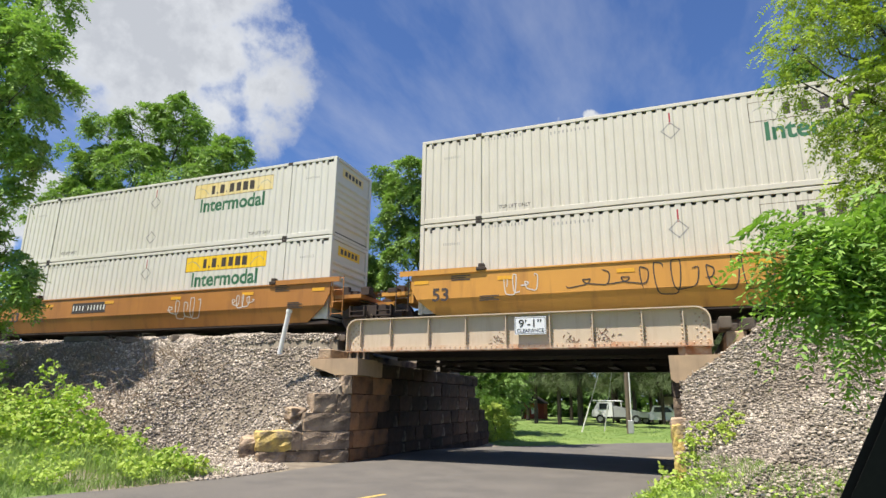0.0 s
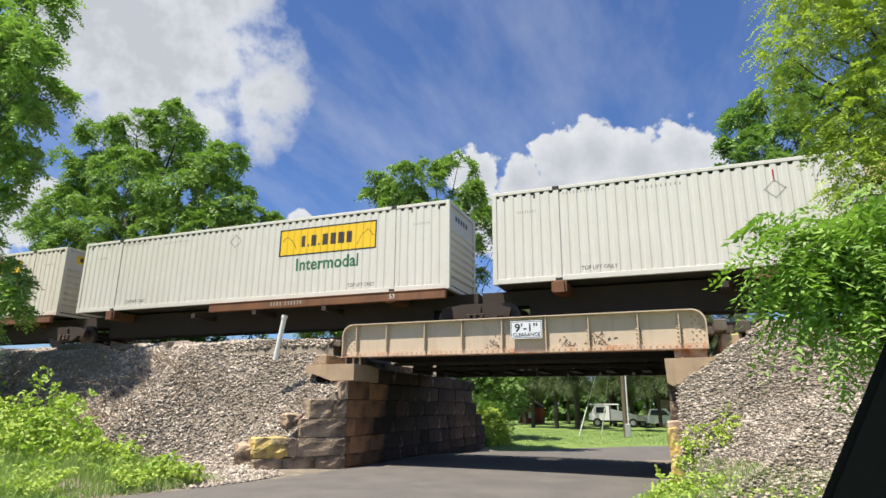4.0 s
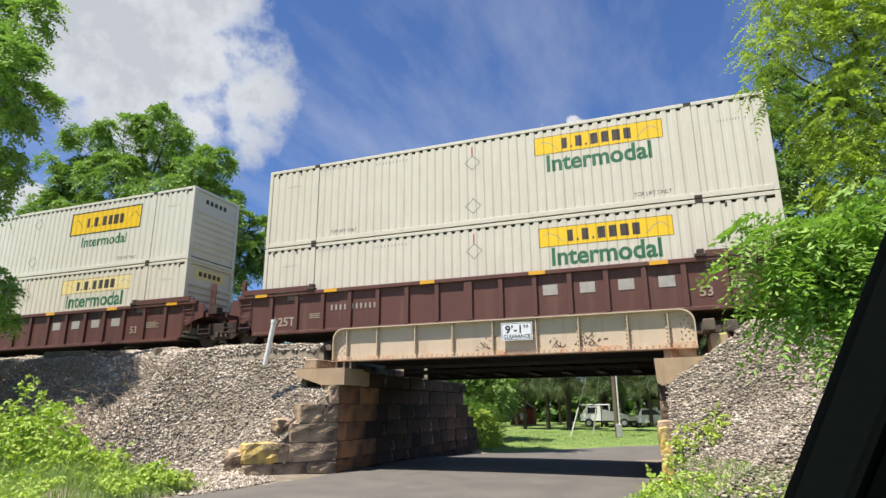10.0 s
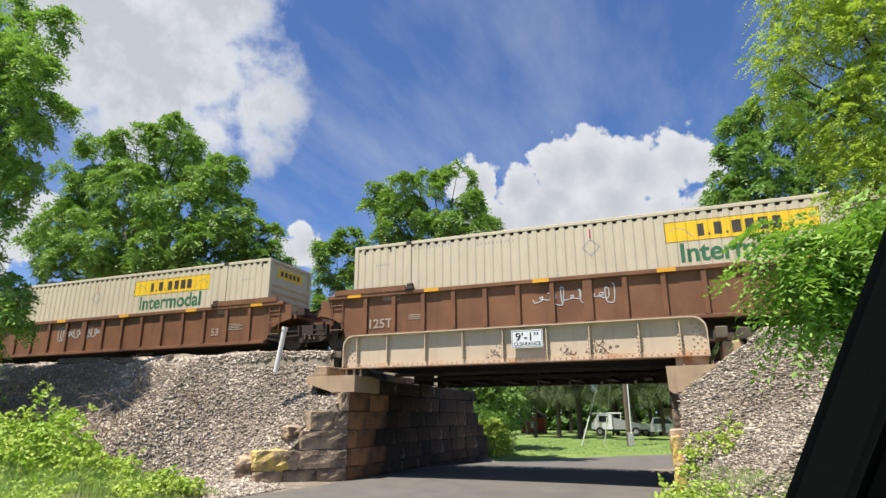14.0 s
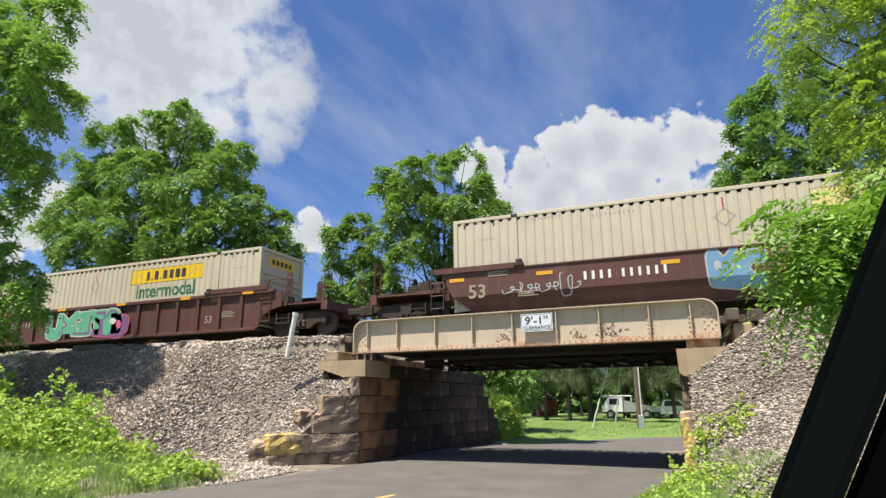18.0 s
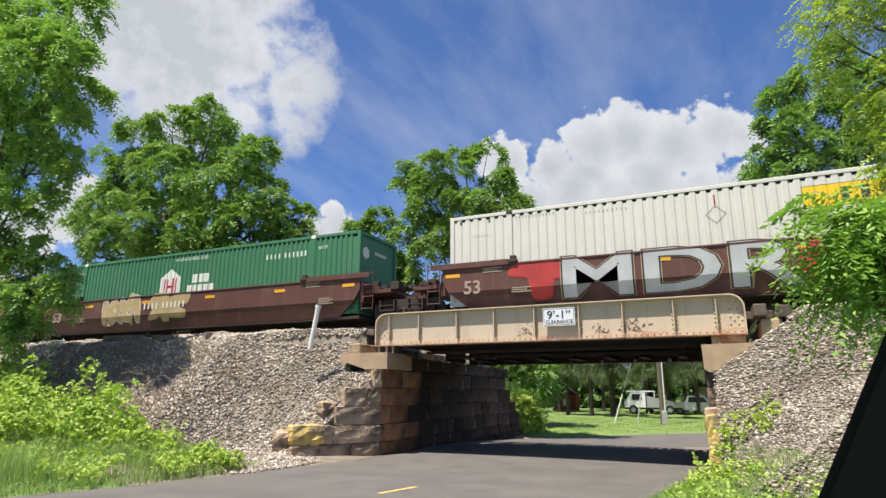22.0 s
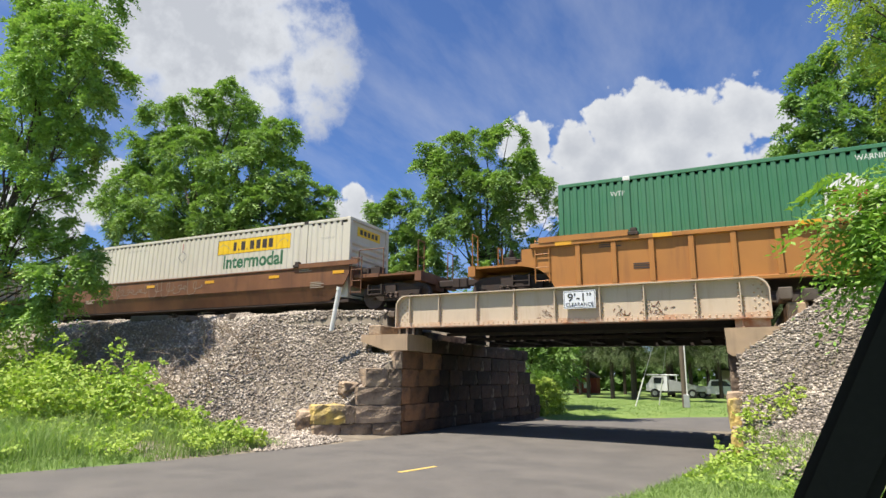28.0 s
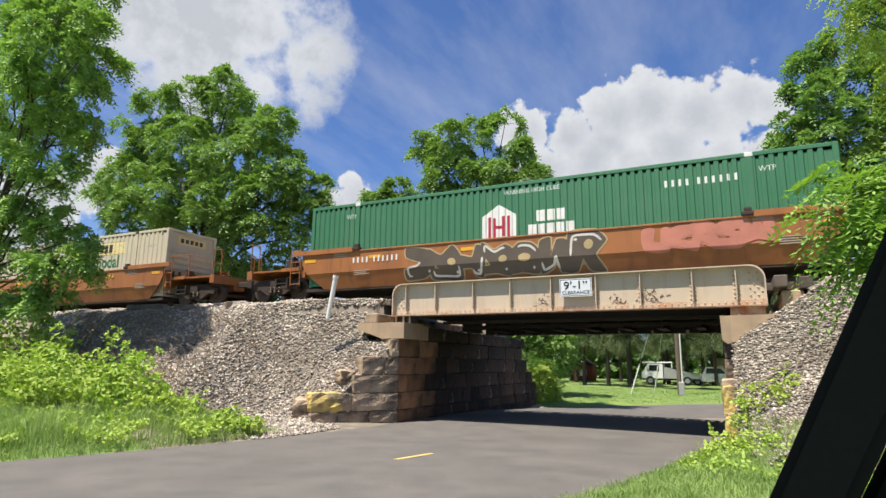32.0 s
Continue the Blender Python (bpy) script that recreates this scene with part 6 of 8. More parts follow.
def build_train():
    Y, Y2, C = "board_yellow", "board_faded", "board_plain"
    white = "white corrugated shipping container with a yellow name board"
    plain = "off-white corrugated shipping container with an outlined name board"
    cream = "cream corrugated shipping container with a yellow name board"
    green = "dark green corrugated shipping container with white markings"
    # 0-2: yellow smooth-sided well cars, double stacked
    yl = "yellow-orange smooth-sided well car carrying stacked containers"
    c = well_car("smooth", 6.77, "rail_yellow", yl, True, False)
    spray(c, -3.3, 2.2, 0.62, 1.60, "spray_black", "spray_black", 3, 5, style="line")
    spray(c, 2.3, 4.9, 0.75, 1.5, "spray_maroon", "spray_maroon", 4, 3, style="thick")
    spray(c, -5.3, -4.2, 0.8, 1.45, "spray_white", "spray_white", 8, 2, style="line")
    container(C, 6.77, HIGH, "box_white", plain)
    container(C, 6.77, LOW, "box_white", plain)
    c = well_car("smooth", -12.68, "rail_amber", yl, False, True)
    reporting_mark(c, -2.9, 1.18, "letter_white", "letter_dark")
    spray(c, 1.2, 2.8, 0.55, 1.35, "spray_white", "spray_white", 5, 2, style="line")
    spray(c, 4.2, 5.2, 0.85, 1.35, "spray_white", "spray_white", 6, 2, style="line")
    container(Y2, -12.68, HIGH, "box_clean", white, extras=("low",))
    container(Y, -12.68, LOW, "box_clean", white)
    c = well_car("smooth", -36.42, "rail_orange", "rusty orange smooth-sided well car carrying stacked containers", top=1.38)
    spray(c, -3.6, -1.6, 0.8, 1.5, "spray_olive", "spray_black", 9, 2)
    spray(c, 0.0, 3.2, 0.7, 1.6, "spray_silver", "spray_black", 10, 3)
    reporting_mark(c, -5.2, 1.2, "letter_white")
    container(C, -36.42, HIGH, "box_clean", plain, extras=("low",))
    container("square", -36.42, LOW, "box_dark_green", green)
    # 3-7: five-unit spine car
    sp = "rusty five-unit spine car, one platform, carrying a container"
    for i, (u, st, sk, lb, ex) in enumerate(((-57.62, "square", "box_green", green, (4.1,)), (-76.10, Y2, "box_clean", white, ("low",)), (-93.65, "board_framed", "box_clean", white, ()), (-110.93, Y, "box_white", white, ("low",)), (-128.10, "square", "box_green", green, (4.2, 4.85)))):
        spine_unit(u, i == 0, i == 4, sp)
        container(st, u, DECK, sk, lb, extras=ex)
    # 8-10: three-unit yellow well car, double stacked
    c = well_car("smooth", -149.5, "rail_yellow", yl, True, False)
    spray(c, -6.6, -1.5, 0.55, 1.62, "spray_cyan", "spray_black", 21, 5, inner="spray_teal")
    spray(c, -6.9, -5.9, 0.6, 1.5, "spray_pink", "spray_pink", 22, 2)
    spray(c, -1.6, -0.6, 1.0, 1.62, "spray_pink", "spray_pink", 23, 2)
    spray(c, 3.6, 6.2, 0.75, 1.55, "spray_olive", "spray_black", 24, 5, inner="spray_tan")
    reporting_mark(c, 2.2, 1.15, "letter_white", "letter_dark")
    container(Y, -149.5, HIGH, "box_white", white, extras=("low",))
    container(Y, -149.5, LOW, "box_white", white)
    c = well_car("smooth", -169.1, "rail_yellow", yl, False, False)
    spray(c, -6.4, -3.2, 0.55, 1.62, "spray_white", "spray_black", 31, 5, inner="spray_white")
    spray(c, -0.6, 1.6, 0.9, 1.55, "spray_maroon", "spray_maroon", 32, 3, style="thick")
    spray(c, 5.2, 6.5, 0.8, 1.5, "spray_white", "spray_white", 33, 2, style="line")
    container("square", -169.1, HIGH, "box_dark_green", green, extras=(3.4, "middle"))
    container(Y, -169.1, LOW, "box_clean", white)
    c = well_car("smooth", -188.55, "rail_yellow", yl, False, True)
    spray(c, 2.0, 5.6, 0.5, 1.68, "spray_blue", "spray_black", 41, 3, inner="spray_white")
    spray(c, -5.2, 0.2, 0.66, 0.92, "spray_black", "spray_black", 42, 9, style="line")
    reporting_mark(c, -3.0, 1.2, "letter_white", "letter_dark")
    container(C, -188.55, HIGH, "box_white", plain)
    container(Y, -188.55, LOW, "box_white", white)
    # 11-13: ribbed brown well car, double stacked
    br = "dark brown well car with outside posts carrying stacked containers"
    br1 = "dark brown well car with outside posts carrying a container"
    for u, f, b in ((-212.25, True, False), (-231.87, False, False), (-251.4, False, True)):
        c = well_car("ribbed", u, "rail_brown", br, f, b, mark="125")
        reporting_mark(c, -4.4, 1.0, "letter_grey", None, (4, 6), 0.22, -1.446)
        kpart("number_bars", ("wide",), lambda: (word_bars([0.42, 0.42, 0.42, 0.42], 0.3, 0.62), "letter_grey"), c, Matrix.Translation((3.5, -1.446, 1.05)))
    container(Y, -212.25, HIGH, "box_white", white, extras=("low",))
    container(Y, -212.25, LOW, "box_white", white)
    container("board_framed", -231.87, HIGH, "box_clean", white, extras=("low",))
    container(Y2, -231.87, LOW, "box_white", white)
    container(Y, -251.4, HIGH, "box_cream", cream, extras=("low",))
    container("square", -251.4, LOW, "box_green", green, extras=(4.4,))
    # 14-16: ribbed rust-coloured well car, single containers
    rs = "rust-brown well car with outside posts carrying a container"
    for k, (u, f, b) in enumerate(((-274.94, True, False), (-294.48, False, False), (-314.05, False, True))):
        c = well_car("ribbed", u, "rail_rust", rs, f, b, mark="125")
        spray(c, -2.0, 0.0 + k * 0.2, 0.75, 1.35, "spray_silver", "spray_silver", 50 + k, 5, y=-1.446, style="line")
        container(Y, u, LOW, "box_cream", cream)
    # 17-19: smooth brown three-unit well car
    bs = "dark red-brown smooth-sided well car carrying a container"
    c = well_car("smooth", -337.5, "rail_brown", bs, True, False, top=1.55)
    reporting_mark(c, -3.0, 1.15, "letter_white", None, (4, 6), 0.3)
    container(C, -337.5, LOW, "box_cream", plain)
    c = well_car("smooth", -357.22, "rail_brown", bs, False, False, top=1.55)
    reporting_mark(c, -3.1, 1.15, "letter_white", None, (4, 6), 0.3)
    spray(c, -6.0, -4.2, 0.6, 1.3, "spray_silver", "spray_silver", 61, 4, style="line")
    spray(c, -0.6, 6.0, 0.5, 1.6, "spray_tan", "spray_black", 62, 6, inner="spray_olive")
    container("board_framed_only", -357.22, LOW, "box_clean", white)
    c = well_car("smooth", -376.7, "rail_brown", bs, False, True, top=1.55)
    reporting_mark(c, -3.0, 1.15, "letter_white", None, (4, 6), 0.3)
    spray(c, -0.9, 0.3, 0.5, 1.62, "spray_blue", "spray_silver", 71, 2)
    spray(c, 0.6, 8.0, 0.5, 1.6, "spray_olive", "spray_black", 72, 7, inner="spray_tan")
    spray(c, -6.4, -4.2, 0.6, 1.3, "spray_silver", "spray_silver", 73, 4, style="line")
    container(Y2, -376.7, LOW, "box_cream", cream)
    # 20-22: ribbed brown well car, single containers
    for k, (u, f, b) in enumerate(((-400.32, True, False), (-419.8, False, False), (-439.36, False, True))):
        c = well_car("ribbed", u, "rail_brown", br1, f, b, mark="125")
        reporting_mark(c, -4.4, 1.05, "letter_grey", None, (4, 6), 0.26, -1.446)
        if k == 0:
            spray(c, -2.6, 1.6, 0.4, 1.5, "spray_green", "spray_white", 81, 5, y=-1.523, inner="spray_purple")
            spray(c, 0.2, 1.9, 0.35, 1.2, "spray_purple", "spray_pink", 82, 2, y=-1.523)
        elif k == 1:
            for q in range(4):
                spray(c, -2.4 + q, -1.7 + q, 0.45, 1.35, "spray_silver", "spray_silver", 83 + q, 2, y=-1.446, style="line")
        container((Y, Y2, Y)[k], u, LOW, ("box_cream", "box_white", "box_white")[k], (cream, white, white)[k])
    # 23-25 and 26-28: smooth brown three-unit well cars
    c = well_car("smooth", -463.0, "rail_brown", bs, True, False, top=1.55)
    spray(c, -6.0, -4.6, 0.5, 1.5, "spray_red", "spray_red", 92, 1)
    spray(c, 1.5, 3.2, 0.5, 1.5, "spray_red", "spray_red", 93, 2)
    spray_word(c, "MDR", -1.6, 0.97, 1.62, 1.75, -1.512)
    container(Y, -463.0, LOW, "box_clean", white)
    c = well_car("smooth", -482.52, "rail_brown", bs, False, False, top=1.55)
    spray(c, -4.3, -2.2, 0.5, 1.6, "spray_tan", "spray_white", 95, 4)
    spray(c, -1.6, 0.3, 0.6, 1.55, "spray_tan", "spray_tan", 96, 2)
    reporting_mark(c, -0.8, 1.15, "letter_white", None, (4, 6), 0.3, -1.516)
    container("hex_logo", -482.52, LOW, "box_soft_green", green)
    c = well_car("smooth", -501.98, "rail_brown", bs, False, True, top=1.55)
    reporting_mark(c, -2.6, 1.15, "letter_white", None, (4, 6), 0.3)
    rp = random.Random(9)
    for q in range(11):
        px, pz, pw, ph = rp.uniform(-5.2, -1.0), rp.uniform(0.65, 1.35), rp.uniform(0.25, 0.7), rp.uniform(0.12, 0.32)
        o = part("paint_patch", boxes((-pw, pw, -0.002 - 0.0002 * q, 0, -ph, ph)), "spray_patch", c, "square of lighter brown paint")
        o.matrix_basis = Matrix.Translation((px, -1.5025, pz))
    spray(c, 1.5, 3.2, 0.6, 1.4, "spray_silver", "spray_silver", 98, 5, style="line")
    spray(c, 4.6, 6.6, 0.5, 1.4, "spray_olive", "spray_tan", 99, 5, style="line")
    container(C, -501.98, LOW, "box_rusty", "off-white container with rust streaks and an outlined name board")
    c = well_car("smooth", -525.73, "rail_brown", bs, True, False, top=1.55)
    reporting_mark(c, 0.8, 1.1, "letter_white", None, (4, 6), 0.3)
    spray(c, -5.2, -0.8, 0.45, 1.55, "spray_dust", "spray_patch", 101, 5, inner="spray_tan")
    container(Y2, -525.73, LOW, "box_white", white)
    c = well_car("smooth", -545.25, "rail_brown", bs, False, False, top=1.55)
    reporting_mark(c, -4.4, 1.1, "letter_white", None, (4, 6), 0.26)
    spray(c, -2.2, 2.6, 0.45, 1.75, "spray_tan", "spray_white", 103, 6, inner="spray_white")
    container("hex_logo", -545.25, LOW, "box_soft_green", green)
    c = well_car("smooth", -564.75, "rail_brown", bs, False, True, top=1.55)
    container(Y, -564.75, LOW, "box_white", white)
    # 29-34: single well cars
    c = well_car("ribbed", -588.3, "rail_amber", "orange-brown well car with outside posts carrying a container", mark=None)
    container("hex_logo", -588.3, LOW + 0.12, "box_soft_green", green)
    c = well_car("smooth", -611.95, "rail_rust", "rusty brown smooth-sided well car carrying a container", mark=None, top=1.48)
    spray(c, -4.2, 1.2, 0.75, 1.5, "spray_dust", "spray_dust", 111, 7, style="line")
    container(Y, -611.95, LOW, "box_white", white)
    c = well_car("ribbed", -635.55, "rail_rust", rs, mark=None)
    spray(c, -8.2, 1.0, 0.5, 1.4, "spray_dust", "spray_dark", 121, 8, y=-1.523)
    container(Y, -635.55, LOW, "box_white", white)
    c = well_car("smooth", -659.2, "rail_tan", "dirty yellow smooth-sided well car carrying a container", mark=None, top=1.42)
    spray(c, -5.2, 6.8, 0.5, 1.38, "spray_dust", "spray_dark", 131, 15, inner="spray_tan")
    container("hex_logo", -659.2, LOW, "box_soft_green", green)
    c = well_car("smooth", -682.75, "rail_orange", "rusty orange well car covered with graffiti carrying a container", mark=None, top=1.5)
    reporting_mark(c, -5.2, 1.2, "letter_white")
    spray(c, -4.0, 2.2, 0.4, 1.5, "spray_dark", "spray_tan", 141, 7, inner="spray_white")
    spray(c, 3.4, 6.4, 0.8, 1.5, "spray_salmon", "spray_salmon", 142, 5)
    container("hex_logo", -682.75, LOW, "box_soft_green", green)
    c = well_car("smooth", -706.45, "rail_orange", "rusty orange well car carrying a container", mark=None)
    container(Y2, -706.45, LOW, "box_cream", cream)


build_train()

# ---- plants ----
def unit(a):
    return a / np.maximum(np.linalg.norm(a, axis=-1, keepdims=True), 1e-9)


def sprays(p, d, length, pairs, leaf, width, droop, rng, jitter=0.25):
    """Compound leaves: along a drooping stalk from p in direction d, pairs of small pointed leaflets and one at the tip. Returns vertices and quads."""
    n = len(p)
    up = unit(np.array([0, 0, 1.0]) + rng.normal(0, 0.35, (n, 3)))
    side = unit(np.cross(d, up))
    nrm = np.cross(side, d)
    L = length * rng.uniform(0.7, 1.2, (n, 1))
    out = []
    for i in range(pairs + 1):
        s = (i + 0.6) / (pairs + 0.6)
        q = p + d * L * s - np.array([0, 0, 1.0]) * droop * L * s * s
        for sg in ((-1, 1) if i < pairs else (0,)):
            ld = unit(side * sg * 0.9 + d * (0.45 if sg else 1.0) - np.array([0, 0, 0.30]) + rng.normal(0, jitter, (n, 3)))
            wd = unit(np.cross(ld, nrm + rng.normal(0, jitter, (n, 3))))
            ll = leaf * rng.uniform(0.75, 1.2, (n, 1)) * (1 - 0.35 * abs(s - 0.5))
            ww = width * rng.uniform(0.8, 1.2, (n, 1))
            a, c = q, q + ld * ll
            m = q + ld * ll * 0.45
            out.append(np.stack([a, m - wd * ww / 2, c, m + wd * ww / 2], 1))
    v = np.concatenate(out, 0).reshape(-1, 3)
    f = np.arange(len(v)).reshape(-1, 4)
    return v, f


def quad_mesh(name, v, f, material, parent=None):
    me = bpy.data.meshes.new(name)
    k = f.shape[1]
    me.vertices.add(len(v))
    me.vertices.foreach_set("co", np.asarray(v, np.float32).ravel())
    me.loops.add(f.size)
    me.loops.foreach_set("vertex_index", np.asarray(f, np.int32).ravel())
    me.polygons.add(len(f))
    me.polygons.foreach_set("loop_start", np.arange(0, f.size, k, dtype=np.int32))
    me.polygons.foreach_set("loop_total", np.full(len(f), k, np.int32))
    me.update(calc_edges=True)
    me.materials.append(M[material])
    ob = new(name, me)
    ob.parent = parent
    return ob


def limb(bm, a, b, r0, r1, rng, bend=0.12, seg=7, parts_=4):
    a, b = Vector(a), Vector(b)
    prev = a
    ln = (b - a).length
    for i in range(1, parts_ + 1):
        t = i / parts_
        q = a.lerp(b, t) + Vector(rng.normal(0, bend * ln * 0.18, 3)) * (t < 1) + Vector((0, 0, ln * bend * math.sin(math.pi * t)))
        rod(bm, prev, q, r0 + (r1 - r0) * (t - 1 / parts_), seg, r0 + (r1 - r0) * t)
        prev = q


def lobed_tree(label, base, lobes, trunk_r, leafmat, seed, clumps=26, per_clump=16, length=0.55, pairs=6, leaf=0.19, width=0.075, droop=0.45, clump_r=0.75, name="tree", spread=1.05, rosette=0.0):
    """A tree: a tapered trunk, one limb to each lobe of the crown. With rosette set (tips per square metre) each lobe is a
    shell of twig tips with a star of drooping compound leaves at each; else it is filled with loose clumps. Lobes: x, y, z, radius."""
    rng = np.random.default_rng(seed)
    t = thing(name, label, "tree", "trees round the bridge")
    b = Vector(base)
    cen = Vector(np.mean([l[:3] for l in lobes], 0))
    top = max(l[2] for l in lobes)
    bm = bmesh.new()
    fork = b.lerp(Vector((cen.x, cen.y, b.z + (top - b.z) * 0.9)), 0.62)
    limb(bm, b, fork, trunk_r, trunk_r * 0.55, rng, 0.03, 10, 6)
    P, D = [], []
    for x, y, z, r in lobes:
        c = Vector((x, y, z))
        s = rng.uniform(0.35, 0.98)
        root = b.lerp(fork, s)
        if root.z > c.z:
            root = b.lerp(fork, max(0.2, (c.z - b.z) / max(fork.z - b.z, 0.1) * 0.75))
        limb(bm, root, c, trunk_r * 0.32, trunk_r * 0.06, rng, 0.12, 6, 5)
        if rosette:
            # tufts over the lobe's shell, twig tips over the outer side of each tuft
            k = 5 + int(7 * (r / 1.5) ** 2)
            td = unit(rng.normal(0, 1, (k, 3)) + np.array([0, -0.2, 0.15]))
            tr = r * 0.40 * rng.uniform(0.7, 1.3, (k, 1))
            tc = np.array([x, y, z]) + td * r * spread * rng.uniform(0.55, 0.95, (k, 1)) * np.array([1, 1, 1.08])
            n = max(k * 3, int(rosette * 12.6 * r * r))
            pick = np.concatenate([np.arange(k), rng.integers(0, k, n - k)])
            u = unit(rng.normal(0, 1, (n, 3)) * 0.8 + td[pick] * 0.7 + np.array([0, 0, 0.35]))
            q = tc[pick] + u * tr[pick] * rng.uniform(0.7, 1.15, (n, 1))
        else:
            n = max(3, int(clumps * (r / 1.5) ** 2))
            u = unit(rng.normal(0, 1, (n, 3)))
            q = np.array([x, y, z]) + u * r * spread * rng.uniform(0.25, 1.0, (n, 1)) ** 0.5 * np.array([1, 1, 0.85])
        for k in q[:: max(1, n // 9)]:
            limb(bm, c, Vector(k), trunk_r * 0.05, trunk_r * 0.015, rng, 0.05, 4, 2)
        m = per_clump
        if rosette:
            # a ring of leaf stalks round each twig tip, leaning out along the twig
            axis = unit(u * 0.9 + np.array([0, 0, 0.40]) + rng.normal(0, 0.28, (n, 3)))
            e1 = unit(np.cross(axis, np.array([0.31, 0.2, 0.93])))
            e2 = np.cross(axis, e1)
            f0 = rng.uniform(0, 6.28, (n, 1))
            for i in range(m):
                an = f0 + 6.2832 * i / m + rng.normal(0, 0.22, (n, 1))
                up_ = rng.uniform(0.0, 0.75, (n, 1))
                d = unit(e1 * np.cos(an) + e2 * np.sin(an) + axis * up_)
                P.append(q - axis * rng.uniform(0, 0.16, (n, 1)))
                D.append(d)
        else:
            for k, uu in zip(q, u):
                dd = unit(rng.normal(0, 1, (m, 3)) + uu * 0.8 + np.array([0, 0, -0.1]))
                P.append(k + dd * rng.uniform(0.0, clump_r, (m, 1)) * np.array([1, 1, 0.7]))
                D.append(unit(dd * np.array([1, 1, 0.55])))
    part("trunk", bm, "bark", t)
    v, f = sprays(np.concatenate(P), np.concatenate(D), length, pairs, leaf, width, droop, rng)
    quad_mesh("crown", v, f, leafmat, t)
    return t


def build_trees():
    walnut = "tall leafy walnut tree with sunlit feathery foliage behind the track"
    lobed_tree(walnut, (-25.0, 9.5, 0.0), [(-24.4, 10.0, 20.2, 1.7), (-28.3, 10.0, 20.1, 1.9), (-30.0, 9.0, 19.3, 1.6), (-23.4, 11.0, 18.5, 1.8), (-19.3, 9.0, 16.0, 1.4), (-33.1, 10.0, 17.3, 1.9), (-25.7, 8.0, 15.7, 2.1), (-21.5, 8.0, 14.3, 2.0), (-18.6, 9.0, 13.1, 1.7), (-16.9, 10.0, 11.9, 1.4), (-32.8, 9.0, 14.1, 1.9), (-37.8, 11.0, 13.5, 1.8), (-25.6, 7.0, 12.1, 2.0), (-21.6, 7.0, 11.1, 1.7), (-18.9, 8.0, 10.7, 1.7), (-30.8, 9.0, 11.0, 2.0), (-16.6, 11.0, 10.8, 1.2), (-25.6, 9.0, 9.7, 2.2), (-20.6, 9.0, 8.9, 2.1), (-17.4, 10.0, 9.2, 1.6), (-34.1, 12.0, 15.6, 2.0), (-26.6, 12.0, 18.6, 1.7)],
               0.42, "leaf_walnut", 1, rosette=2.0, per_clump=7, length=0.56, pairs=5, leaf=0.25, width=0.105, droop=0.55, spread=1.0)
    lobed_tree(walnut, (-30.5, 13.0, 0.0), [(-34.0, 12, 8.5, 2.2), (-30.5, 11.5, 7.8, 2.4), (-37.5, 13, 9.5, 2.2), (-27, 12, 6.5, 2.2), (-23.5, 12, 6.5, 2.0), (-20, 12, 6.3, 2.0), (-36, 14, 12, 2.2), (-29, 13.5, 13.5, 2.3), (-22.5, 13, 15, 2.0)],
               0.3, "leaf_dark", 2, rosette=1.6, per_clump=7, length=0.62, pairs=5, leaf=0.28, width=0.12, droop=0.55)
    lobed_tree(walnut, (-5.0, 10.5, 0.0), [(-4.9, 9.0, 14.2, 0.7), (-3.6, 9.0, 13.8, 0.8), (-6.1, 8.0, 13.1, 1.0), (-8.1, 9.0, 13.6, 0.7), (-9.0, 10.0, 12.9, 0.9), (-4.9, 8.0, 12.1, 1.1), (-3.3, 9.0, 12.4, 1.1), (-2.6, 10.0, 11.7, 1.0), (-6.9, 9.0, 11.8, 1.2), (-4.1, 8.0, 10.7, 1.3), (-2.7, 9.0, 10.4, 1.1), (-7.6, 9.0, 10.7, 1.2), (-5.3, 9.0, 9.8, 1.4), (-3.2, 9.0, 9.2, 1.3), (-6.6, 9.0, 8.3, 1.4), (-4.2, 9.0, 7.4, 1.4)],
               0.24, "leaf_walnut", 3, rosette=2.5, per_clump=7, length=0.46, pairs=5, leaf=0.20, width=0.085, droop=0.55, spread=0.84)
    lobed_tree("young leafy tree behind the track", (-10.8, 10.5, 0.0), [(-10.4, 10.0, 11.1, 0.8), (-11.8, 10.0, 10.8, 0.8), (-9.5, 10.0, 10.2, 0.9), (-11.0, 10.0, 9.7, 1.1), (-10.0, 10.0, 8.6, 1.2), (-11.6, 10.0, 8.2, 1.2), (-9.0, 10.2, 7.2, 1.2), (-10.6, 10.0, 6.6, 1.3), (-12.2, 10.0, 6.5, 1.2)],
               0.16, "leaf_walnut", 4, rosette=3.0, per_clump=7, length=0.48, pairs=5, leaf=0.21, width=0.09, droop=0.55)
    lobed_tree("small tree behind the track", (-7.8, 13.5, 0.0), [(-1.3, 10.5, 10.9, 0.35), (-0.9, 10.5, 10.2, 0.5), (-1.2, 10.5, 9.3, 0.8), (-0.6, 10.5, 8.4, 0.9)], 0.09, "leaf_mid", 5, clumps=34, per_clump=10, length=0.45, leaf=0.17, width=0.07, clump_r=0.4)
